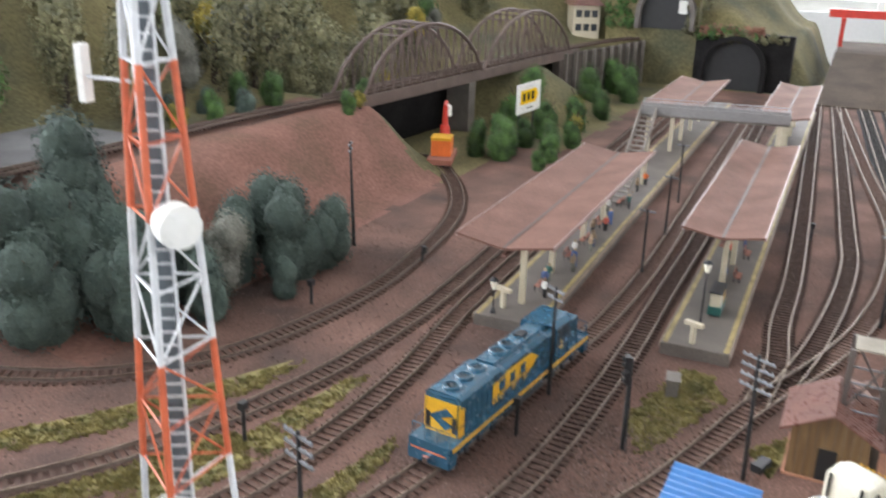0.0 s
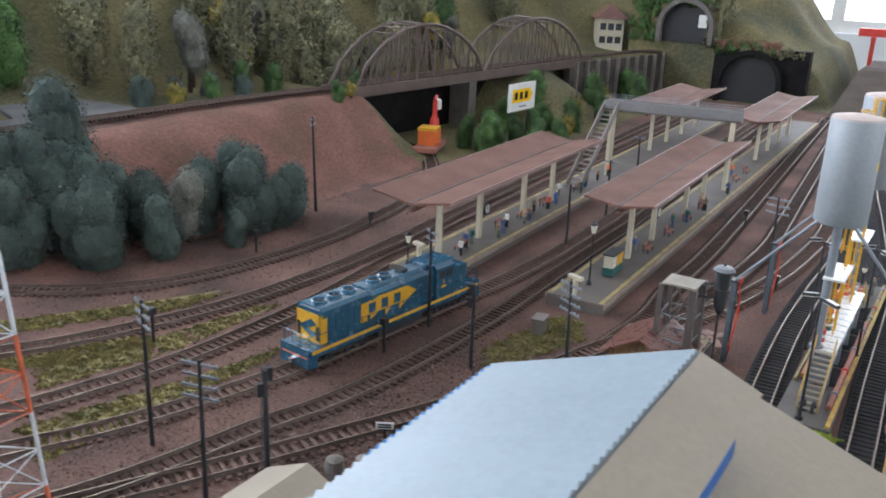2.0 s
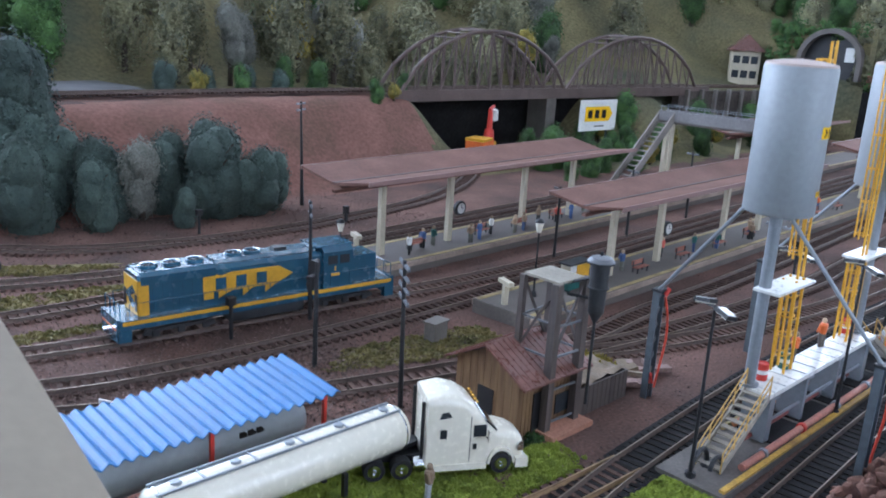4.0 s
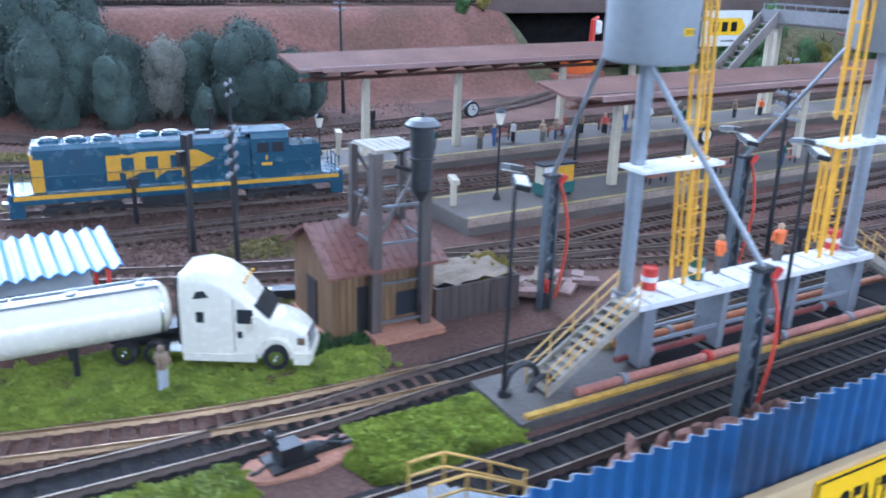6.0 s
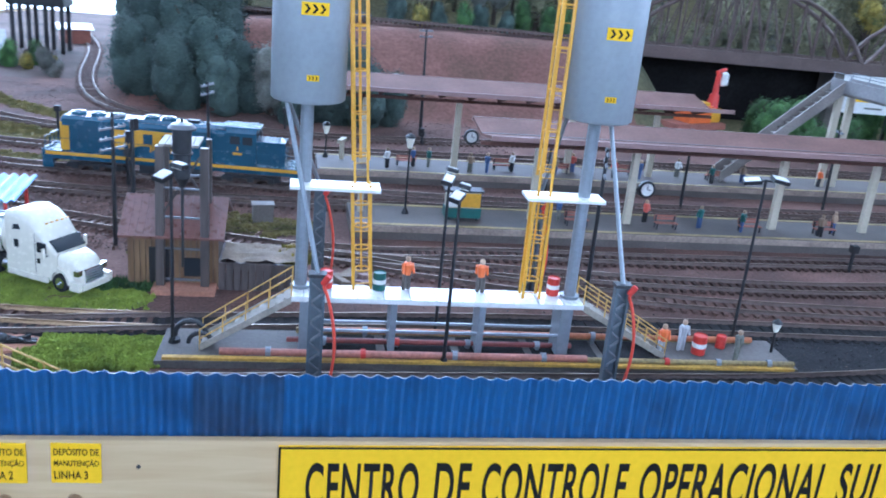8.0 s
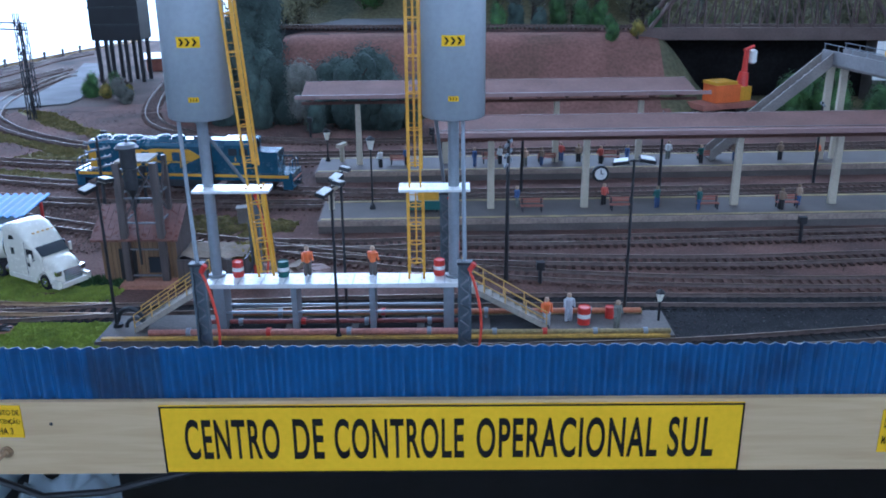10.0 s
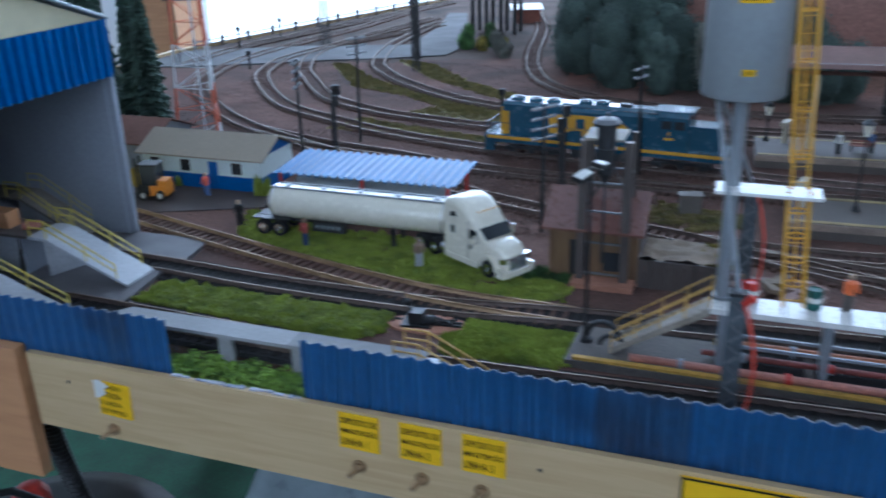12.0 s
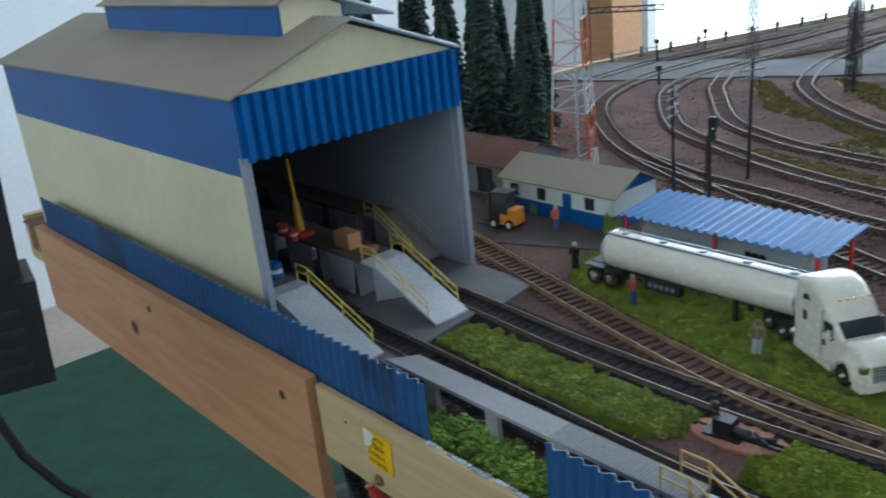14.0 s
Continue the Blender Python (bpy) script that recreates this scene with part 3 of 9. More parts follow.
# ---- tracks ----
GAUGE = 0.0165
TRACKS = {
    "front": [(-0.86, 0.070), (-0.45, 0.070), (-0.25, 0.063), (-0.13, 0.060), (0.05, 0.067), (0.2, 0.071), (0.3, 0.076), (0.42, 0.091), (0.6, 0.118), (0.9, 0.16), (1.5, 0.20)],
    "pit": [(-0.86, 0.139), (-0.45, 0.138), (-0.36, 0.136), (-0.28, 0.130), (-0.2, 0.128), (-0.14, 0.130), (-0.07, 0.138), (0.1, 0.149), (0.25, 0.151), (0.5, 0.150), (0.8, 0.19), (1.5, 0.25)],
    "spur": [(-0.86, 0.30), (-0.55, 0.246), (-0.45, 0.217), (-0.325, 0.181), (-0.22, 0.154), (-0.15, 0.142), (-0.07, 0.1385)],
    "lead": [(-0.683, 1.476), (-0.689, 1.356), (-0.702, 1.183), (-0.724, 1.033), (-0.732, 0.93), (-0.735, 0.83), (-0.71, 0.72), (-0.662, 0.635), (-0.571, 0.542), (-0.494, 0.484), (-0.407, 0.437), (-0.345, 0.405), (-0.285, 0.376), (-0.19, 0.331), (-0.11, 0.304), (-0.02, 0.278), (0.09, 0.235), (0.2, 0.205), (0.35, 0.185), (0.55, 0.185), (0.9, 0.23), (1.5, 0.30)],
    "middle": [(-0.494, 0.484), (-0.40, 0.448), (-0.3, 0.425), (-0.24, 0.408), (-0.15, 0.397), (0.0, 0.392), (0.2, 0.396), (0.4, 0.400), (0.8, 0.418), (1.4, 0.445)],
    "loco": [(-0.55, 1.25), (-0.64, 1.03), (-0.672, 0.892), (-0.66, 0.80), (-0.624, 0.723), (-0.52, 0.596), (-0.413, 0.533), (-0.335, 0.498), (-0.23, 0.4695), (-0.115, 0.4535), (0.0, 0.440), (0.1, 0.429), (0.3, 0.428), (0.8, 0.45), (1.4, 0.475)],
    "far_a": [(-0.60, 1.35), (-0.64, 1.1), (-0.65, 0.944), (-0.61, 0.82), (-0.563, 0.746), (-0.482, 0.642), (-0.395, 0.588), (-0.33, 0.568), (-0.27, 0.555), (-0.2, 0.549), (-0.1, 0.549), (0.05, 0.562), (0.3, 0.572), (0.8, 0.595), (1.4, 0.62)],
    "far_b": [(-0.57, 1.30), (-0.56, 1.05), (-0.518, 0.877), (-0.46, 0.787), (-0.398, 0.724), (-0.32, 0.668), (-0.23, 0.63), (-0.14, 0.606), (-0.04, 0.597), (0.06, 0.596), (0.3, 0.608), (0.8, 0.632), (1.4, 0.66)],
    "far_c": [(-0.42, 1.45), (-0.36, 1.25), (-0.31, 0.98), (-0.262, 0.82), (-0.20, 0.735), (-0.12, 0.69), (0.0, 0.668), (0.12, 0.67), (0.3, 0.70), (0.45, 0.77), (0.56, 0.87), (0.6, 1.0), (0.62, 1.3)],
    "yard_a": [(-0.02, 0.278), (0.07, 0.272), (0.16, 0.279), (0.3, 0.281), (0.55, 0.294), (0.9, 0.315), (1.5, 0.35)],
    "yard_b": [(0.02, 0.262), (0.12, 0.245), (0.25, 0.232), (0.38, 0.228), (0.5, 0.236), (0.9, 0.265), (1.5, 0.31)],
    "upper": [(-0.20, 1.02), (0.0, 1.005), (0.25, 0.995), (0.46, 0.968), (0.8, 0.94), (1.16, 0.912), (1.5, 0.86), (1.68, 0.80)],
    "edge": [(-0.80, 0.80), (-0.80, 0.95), (-0.77, 1.1), (-0.71, 1.35), (-0.65, 1.6)],
}


def track(name, points, brass=False, near=False):
    upper = name == "upper"
    t = thing("railway_track", "model railway track with " + ("bright brass" if brass else "rusty brown") + " rails on dark sleepers", "railway track", group="railway tracks")
    line = curve_points(points, 0.006)
    for side in (-1, 1):
        bm = bmesh.new()
        last = None
        for i, p in enumerate(line):
            q0, q1 = line[max(0, i - 1)], line[min(len(line) - 1, i + 1)]
            d = (q1 - q0).normalized()
            nrm = Vector((-d.y, d.x)) * side
            z0 = 0.109 if upper else max(0.0, ground_height(p.x, p.y)) if p.y > 0.7 else 0.0
            c = p + nrm * (GAUGE / 2 + 0.0005)
            ring = []
            for w, z in ((0.0010, 0.0014), (-0.0010, 0.0014), (-0.0003, 0.0032), (-0.00042, 0.0044), (0.00042, 0.0044), (0.0003, 0.0032)):
                s = c + nrm * w
                ring.append(bm.verts.new((s.x, s.y, z0 + z)))
            if last:
                for k in range(6):
                    m = (k + 1) % 6
                    bm.faces.new((last[k], last[m], ring[m], ring[k])).material_index = 1 if k == 3 else 0
            last = ring
        part("rail", bm, ["rail_brass" if brass else "rail_side", "rail_brass" if brass else "rail_top"], t)
    ties = curve_points(points, 0.0072)
    bm = bmesh.new()
    shared = None
    made = 0
    for i in range(1, len(ties) - 1):
        p = ties[i]
        d = ties[i + 1] - ties[i - 1]
        z0 = 0.109 if upper else max(0.0, ground_height(p.x, p.y)) if p.y > 0.7 else 0.0
        m = Matrix.Translation((p.x, p.y, z0)) @ Matrix.Rotation(math.atan2(d.y, d.x), 4, "Z")
        if near and -0.42 < p.x < 0.36 and made < 110:
            if shared is None:
                tb = boxes((-0.0015, -0.0145, -0.001, 0.0015, 0.0145, 0.0018))
                shared = mesh_of("sleeper", tb, "tie_dark")
            ob = new("sleeper", shared)
            ob.parent, ob.matrix_basis = t, m @ Matrix.Rotation(random.uniform(-0.03, 0.03), 4, "Z")
            made += 1
        else:
            box(bm, -0.0015, -0.0145, -0.001, 0.0015, 0.0145, 0.0018, m @ Matrix.Rotation(random.uniform(-0.03, 0.03), 4, "Z"))
    if bm.verts:
        tagged(part("sleeper_bed", bm, "tie_dark" if near else "tie", t), kind="stuff")


for name, points in TRACKS.items():
    track(name, points, brass=name == "spur", near=name in ("front", "pit"))

# ballast strips: low banks of loose stones beside the nearest tracks
def ballast():
    bm, dark = bmesh.new(), bmesh.new()
    def stone(x, y, z, s, bm=bm):
        v = [bm.verts.new((x + s * random.uniform(-1, 1), y + s * random.uniform(-1, 1), z + s * random.uniform(-0.4, 1))) for _ in range(4)]
        for f in ((0, 1, 2), (0, 2, 3), (0, 3, 1), (1, 3, 2)):
            bm.faces.new([v[i] for i in f])
    for name in ("front", "pit", "spur", "lead", "middle", "loco"):
        for p in curve_points(TRACKS[name], 0.003):
            if -0.5 < p.x < 0.45:
                for k in range(5):
                    a = random.gauss(0, 0.013)
                    stone(p.x + random.uniform(-0.003, 0.003), p.y + a, 0.0012, random.uniform(0.0004, 0.0011), dark if name in ("front", "pit") else bm)
    for k in range(1400):
        stone(random.uniform(-0.35, -0.18), random.uniform(0.030, 0.052), random.uniform(-0.006, 0.0), 0.0012, dark)
    for k in range(5000):
        stone(random.uniform(0.30, 0.8), random.uniform(0.09, 0.16), 0.0012, random.uniform(0.0004, 0.0011), dark)
    for k in range(22000):
        stone(random.uniform(-0.45, 0.5), random.uniform(0.03, 0.6), 0.0006, random.uniform(0.0003, 0.0009))
    for name in ("far_a", "far_b", "far_c", "yard_a", "yard_b"):
        for p in curve_points(TRACKS[name], 0.004):
            if -0.6 < p.x < 0.5:
                for k in range(5):
                    stone(p.x + random.uniform(-0.003, 0.003), p.y + random.gauss(0, 0.015), 0.0010, random.uniform(0.0005, 0.0013))
    for k in range(9000):
        stone(random.uniform(-0.36, -0.10), random.uniform(0.26, 0.41), 0.0006, random.uniform(0.0008, 0.0016))
    for k in range(26000):
        stone(random.uniform(-0.65, 0.25), random.uniform(0.46, 0.90), 0.0004, random.uniform(0.0005, 0.0014))
    for k in range(14000):
        stone(random.uniform(-0.45, 0.0), random.uniform(0.30, 0.50), 0.0006, random.uniform(0.0005, 0.0013))
    solid("ballast", bm, "gravel", "loose brown grey ballast stones between the tracks", "ballast", kind="stuff")
    solid("ballast", dark, "stones_dark", "loose black ballast stones along the front tracks", "ballast", kind="stuff")
    for name in ("front", "pit"):
        line = curve_points(TRACKS[name], 0.012)
        low = bmesh.new()
        prev = None
        for i, p in enumerate(line):
            d = (line[min(i + 1, len(line) - 1)] - line[max(i - 1, 0)]).normalized()
            w = Vector((-d.y, d.x))
            row = [low.verts.new((p.x + w.x * k, p.y + w.y * k, h)) for k, h in ((-0.0185, -0.001), (-0.0165, 0.0012), (0.0165, 0.0012), (0.0185, -0.001))]
            if prev:
                for k in range(3):
                    low.faces.new((prev[k], row[k], row[k + 1], prev[k + 1]))
            prev = row
        solid("track_bed", low, "bed", "dark ballast bed under the front tracks", "track bed", kind="structure")
    low = bmesh.new()
    prism(low, [(0.302, 0.080), (0.62, 0.128), (0.95, 0.172), (0.95, 0.22), (0.62, 0.163), (0.302, 0.162)], "z", -0.001, 0.0010)
    solid("track_bed", low, "bed", "dark gravel strip between the sidings", "track bed", kind="structure")


ballast()


def road():
    bm = bmesh.new()
    prism(bm, [(-0.873, 0.765), (-0.785, 0.789), (-0.683, 0.837), (-0.597, 0.882), (-0.516, 0.912), (-0.44, 0.955), (-0.437, 1.0), (-0.505, 1.262), (-0.56, 1.43), (-0.60, 1.43), (-0.555, 1.25), (-0.529, 1.035), (-0.698, 0.993), (-0.80, 0.945), (-0.868, 0.91)], "z", -0.002, 0.0022)
    solid("road", bm, "road", "pale grey smooth level crossing road across the tracks", "road", kind="structure")


road()


def hill_road():
    bm = bmesh.new()
    prism(bm, [(-0.24, 1.020), (-0.05, 1.022), (0.095, 1.018), (0.10, 1.10), (0.075, 1.22), (0.05, 1.30), (-0.005, 1.30), (-0.03, 1.15), (-0.06, 1.075), (-0.24, 1.06)], "z", 0.09, 0.1095)
    solid("hill_road", bm, "road", "pale grey road along the upper line on the hill", "road", kind="structure")


hill_road()
# ---- front boards, fence, sign, labels ----
def front_boards():
    bm = boxes((-0.3435, -0.001, -0.0355, 1.9, 0.0026, 0.0095))
    soften(bm, 0.0006, 1)
    b = thing("front_board", "pale plywood front board of the railway table", "board", kind="structure")
    part("panel", bm, "board_light", b)
    for x in (-0.318, -0.06, 0.42):
        bm = bmesh.new()
        rod(bm, (x, -0.0013, -0.004 - 0.002 * math.sin(x * 50)), (x, -0.0008, -0.004 - 0.002 * math.sin(x * 50)), 0.0010, seg=10)
        part("screw", bm, "iron", b, "small dark screw head")
    bm = boxes((-0.807, -0.0050, -0.070, -0.3475, 0.0026, 0.0125))
    soften(bm, 0.0012, 2)
    r = thing("side_board", "thick reddish brown wooden plank beside the plywood board", "board", kind="structure")
    part("plank", bm, "board_brown", r)
    for x, z, s in ((-0.598, -0.029, 0.0056), (-0.559, -0.003, 0.0024), (-0.376, -0.007, 0.0028)):
        bm = bmesh.new()
        lathe(bm, [(s * 0.4, -0.0060), (s, -0.0055), (s, -0.0046)], 12, (x, 0, z), "y")
        part("plug", bm, "bark", r, "dark round screw hole")
        bm = bmesh.new()
        lathe(bm, [(s * 1.02, -0.0053), (s * 1.3, -0.0051), (s * 1.34, -0.0046)], 14, (x + s * 0.15, 0, z - s * 0.1), "y")
        part("torn_rim", bm, "clay", r, "reddish splintered rim")


front_boards()


def fence():
    f = thing("corrugated_fence", "blue painted corrugated sheet fence with ragged torn edges along the front", "fence")
    weathered = ((-0.665, -0.612), (-0.296, -0.276), (-0.040, 0.004), (0.42, 0.47))
    wave = 0.0078
    for start, end in ((-0.800, -0.253), (-0.178, 1.62)):
        count = round((end - start) / wave)
        cuts = {0, count} | {round((c - start) / wave) for pair in weathered for c in pair if start < c < end}
        cuts |= {k for k in range(24, count - 8, 24) if all(abs(k - c) > 7 for c in cuts)}
        cuts = sorted(cuts)
        for a, b in zip(cuts, cuts[1:]):
            x, mid = start + a * wave, start + (a + b) / 2 * wave
            worn = any(p <= mid <= q for p, q in weathered)
            bm = bmesh.new()
            # top faces get the pale colour as a painted edge highlight
            corrugated(bm, (b - a) * wave, 0.0330, wave, 0.0014, 0.0005, pose(x, 0.0048, 0.0066), step=8, ragged=0.0010, bare=True)
            part("sheet", bm, ["blue_worn" if worn else "blue_fence", "edge_bare"], f, "weathered dark blue sheet" if worn else "")


fence()


def torn_edge():
    bm = bmesh.new()
    random.seed(5)
    x = -0.252
    while x < -0.179:
        w = random.uniform(0.003, 0.009)
        box(bm, x, random.uniform(0.0, 0.0012), 0.0096, x + w * random.uniform(0.5, 0.95), 0.0026, 0.0099 + random.uniform(0, 0.0007))
        x += w
    solid("paper_edge", bm, "edge_bare", "torn white paper strip with blue stains on the board edge", "paper strip")


torn_edge()


def sign_board():
    s = thing("station_sign", "long yellow sign with black lettering on the front board", "sign", pose(0.0, -0.0026, -0.0345))
    bm = boxes((0, 0, 0, 0.3155, 0.0014, 0.0420))
    part("plate", bm, "sign_yellow", s)
    bm = boxes((0, -0.0003, 0, 0.3155, -0.00005, 0.0010), (0, -0.0003, 0.0410, 0.3155, -0.00005, 0.0420), (0, -0.0003, 0.0010, 0.0010, -0.00005, 0.0410), (0.3145, -0.0003, 0.0010, 0.3155, -0.00005, 0.0410))
    part("border", bm, "ink", s, "thin black border")
    for word, x0, x1 in (("CENTRO", 0.0124, 0.0640), ("DE", 0.0715, 0.0882), ("CONTROLE", 0.0940, 0.1646), ("OPERACIONAL", 0.1714, 0.2700), ("SUL", 0.2756, 0.3006)):
        lettering("lettering", word, x1 - x0, 0.0252, "ink", s, pose(x0, -0.0002, 0.0088), "black condensed capital letters", 0.020, 1.12)


sign_board()


def labels():
    def plate(x, z, w, h, lines, tilt=0, torn=False):
        g = thing("warning_label", "small yellow printed label stuck on the plywood board", "label", pose(x, -0.0019, z, 0, tilt, 0), group="yellow labels")
        part("plate", boxes((0, 0, 0, w, 0.0007, h)), "sign_yellow", g)
        lh = h / (len(lines) * 1.45 + 0.4)
        for i, text in enumerate(lines):
            zz = h - (i + 1) * lh * 1.45 + lh * 0.1
            lettering("lettering", text, w * min(0.9, 0.085 * len(text) + 0.08), lh, "ink", g, pose(w * 0.06, -0.0003, zz))
        if torn:
            bm = bmesh.new()
            prism(bm, [(-0.0015, 0.010), (0.001, 0.0105), (0.005, 0.0135), (0.0045, 0.0165), (0.0075, 0.0185), (0.002, 0.0215), (-0.002, 0.0205)], "y", -0.0006, -0.0004)
            part("torn_paper", bm, "white", g, "torn white paper scrap")
        return g
    plate(-0.2990, -0.0198, 0.0200, 0.0205, ["ATENÇÃO", "ENTRADA", "E SAÍDA", "DO PÁTIO"], 3, True)
    for i, x in enumerate((-0.1575, -0.1265, -0.0960)):
        plate(x, -0.0112, 0.0205, 0.0195, ["DEPÓSITO DE", "MANUTENÇÃO", "LINHA %d" % (i + 1)], 1)
    plate(0.391, -0.024, 0.022, 0.026, ["DEPÓSITO DE", "MANUTENÇÃO"])
    for x, z in ((-0.293, -0.029), (-0.148, -0.021), (-0.116, -0.021), (-0.087, -0.021)):
        k = thing("toggle_switch", "small brass toggle switch screwed into the board", "switch", pose(x, -0.0012, z), group="toggle switches")
        bm = bmesh.new()
        lathe(bm, [(0.0035, 0.0), (0.0035, -0.0008), (0.0024, -0.0009), (0.0022, -0.0022), (0.0012, -0.0024)], 14, (0, 0, 0), "y")
        part("nut", bm, "rail_brass", k, "worn brass nut", smooth=False)
        bm = bmesh.new()
        rod(bm, (0, -0.002, 0), (-0.0028, -0.0075, -0.0018), 0.0008, 0.0012, seg=10)
        part("lever", bm, "rail_brass", k)


labels()


# ---- maintenance shed ----
SX0, SX1, SY0, SY1, SEAVE, SRIDGE = -0.855, -0.4180, 0.0185, 0.1865, 0.158, 0.1880


def shed():
    s = thing("maintenance_shed", "large blue and beige train shed with open doorway", "shed")
    # long walls: beige below, blue band above
    for y0, y1, tag in ((SY0, SY0 + 0.003, ""), (SY1 - 0.003, SY1, "")):
        part("wall", boxes((SX0, y0, 0.0, SX1 - 0.002, y1, 0.110)), "beige", s)
        part("wall", boxes((SX0, y0 - 0.0004 if y0 < 0.1 else y0, 0.110, SX1 - 0.002, y1 if y0 < 0.1 else y1 + 0.0004, SEAVE - 0.001)), "blue", s, "blue upper wall band")
    for y in (SY0 + 0.0032, SY1 - 0.0042):
        part("lining", boxes((SX0 + 0.004, y, 0.001, SX1 - 0.003, y + 0.001, SEAVE - 0.003)), "inner_wall", s, "grey inner wall lining")
    part("wall", boxes((SX0 - 0.003, SY0, 0, SX0, SY1, SEAVE - 0.001)), "beige", s)
    # door posts and lintel
    for y0 in (SY0 - 0.0008, SY1 - 0.0032):
        bm = boxes((SX1 - 0.0035, y0, 0, SX1 + 0.0030, y0 + 0.004, 0.122))
        soften(bm, 0.0006, 1)
        part("door_post", bm, "inner_wall", s, "grey door post")
    # sheet takes the brightened blue in place of more light here
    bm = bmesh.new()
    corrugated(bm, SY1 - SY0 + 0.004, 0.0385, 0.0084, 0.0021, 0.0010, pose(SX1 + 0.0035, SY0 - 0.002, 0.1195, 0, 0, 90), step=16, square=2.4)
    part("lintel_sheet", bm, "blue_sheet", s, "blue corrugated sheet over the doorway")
    part("lintel", boxes((SX1 - 0.008, SY0 + 0.004, 0.120, SX1 - 0.002, SY1 - 0.004, SEAVE)), "inner_wall", s)
    mid = (SY0 + SY1) / 2
    for x0, x1 in ((SX1 - 0.002, SX1 + 0.0004), (SX0 - 0.003, SX0)):
        bm = bmesh.new()
        prism(bm, [(SY0 + 0.001, SEAVE), (SY1 - 0.001, SEAVE), (mid, SRIDGE - 0.0016)], "x", x0, x1)
        part("gable", bm, "beige", s)
    # roof slopes with overhang
    def slope(y_eave, z_eave, y_top, z_top, x0, x1, mat, name, wave):
        bm = bmesh.new()
        t = 0.0014
        d = Vector((0, y_top - y_eave, z_top - z_eave))
        nrm = Vector((0, -d.z, d.y)).normalized() * (1 if y_top > y_eave else -1) * t
        if nrm.z < 0:
            nrm = -nrm
        n = 140 if wave else 1
        lo, hi = [], []
        for i in range(n + 1):
            x = x0 + (x1 - x0) * i / n
            h = 0.0013 * (i % 2) if wave else 0
            for lst, add in ((lo, Vector()), (hi, nrm * (1 + h / t))):
                lst.append((bm.verts.new(Vector((x, y_eave, z_eave)) + add), bm.verts.new(Vector((x, y_top, z_top)) + add)))
        for i in range(n):
            bm.faces.new((hi[i][0], hi[i + 1][0], hi[i + 1][1], hi[i][1]))
            bm.faces.new((lo[i][1], lo[i + 1][1], lo[i + 1][0], lo[i][0]))
            bm.faces.new((lo[i][0], lo[i + 1][0], hi[i + 1][0], hi[i][0]))
            bm.faces.new((lo[i][1], hi[i][1], hi[i + 1][1], lo[i + 1][1]))
        bm.faces.new((lo[0][0], hi[0][0], hi[0][1], lo[0][1]))
        bm.faces.new((lo[n][0], lo[n][1], hi[n][1], hi[n][0]))
        part(name, bm, mat, s)
    rise = (SRIDGE - SEAVE) / (mid - SY0)
    o = 0.005
    slope(SY0 - o, SEAVE - o * rise + 0.0005, mid, SRIDGE + 0.0005, SX0 - 0.008, SX1 + 0.006, "roof_grey", "roof", False)
    # far slope: sky light is put into its paler colour
    slope(SY1 + 0.001, SEAVE - 0.001 * rise + 0.0005, mid, SRIDGE + 0.0005, SX0 - 0.008, SX1 + 0.006, "roof_white", "roof", True)
    # raised monitor: short near slope, long far slope
    a, b, top, x0, x1 = mid - 0.0245, mid + 0.026, mid - 0.0085, -0.735, -0.455
    za, zb, zr = 0.2015, 0.1950, 0.2085
    part("monitor_wall", boxes((x0, a, SRIDGE - 0.014, x1, a + 0.002, za)), "blue", s)
    part("monitor_wall", boxes((x0, b - 0.002, SRIDGE - 0.022, x1, b, zb)), "blue", s)
    for xa, xb in ((x0, x0 + 0.002), (x1 - 0.002, x1)):
        bm = bmesh.new()
        prism(bm, [(a + 0.0022, SRIDGE - 0.014), (b - 0.0022, SRIDGE - 0.022), (b - 0.0022, zb), (top, zr - 0.0015), (a + 0.0022, za)], "x", xa, xb)
        part("monitor_gable", bm, "beige", s)
    slope(a - 0.004, za - 0.0015, top, zr, x0 - 0.006, x1 + 0.006, "roof_grey", "monitor_roof", False)
    # far monitor slope takes the same sky-lit colour
    slope(mid + 0.062, 0.1830, top, zr, x0 - 0.006, x1 + 0.006, "roof_white", "monitor_roof", True)
    part("floor_slab", boxes((SX0 + 0.004, SY0 + 0.005, 0.0002, SX1 + 0.002, SY1 - 0.005, 0.0012)), "apron", s)


shed()


def aprons():
    for i, (y0, y1, x1) in enumerate(((0.046, 0.0605, -0.336), (0.0785, 0.128, -0.350), (0.1465, 0.184, -0.352))):
        bm = bmesh.new()
        prism(bm, [(-0.4155, y0), (x1 + 0.006, y0), (x1, y1), (-0.4155, y1)], "z", -0.001, 0.0028)
        solid("concrete_apron", bm, "apron", "dark grey concrete apron before the shed doorway", "apron", group="shed aprons")


aprons()


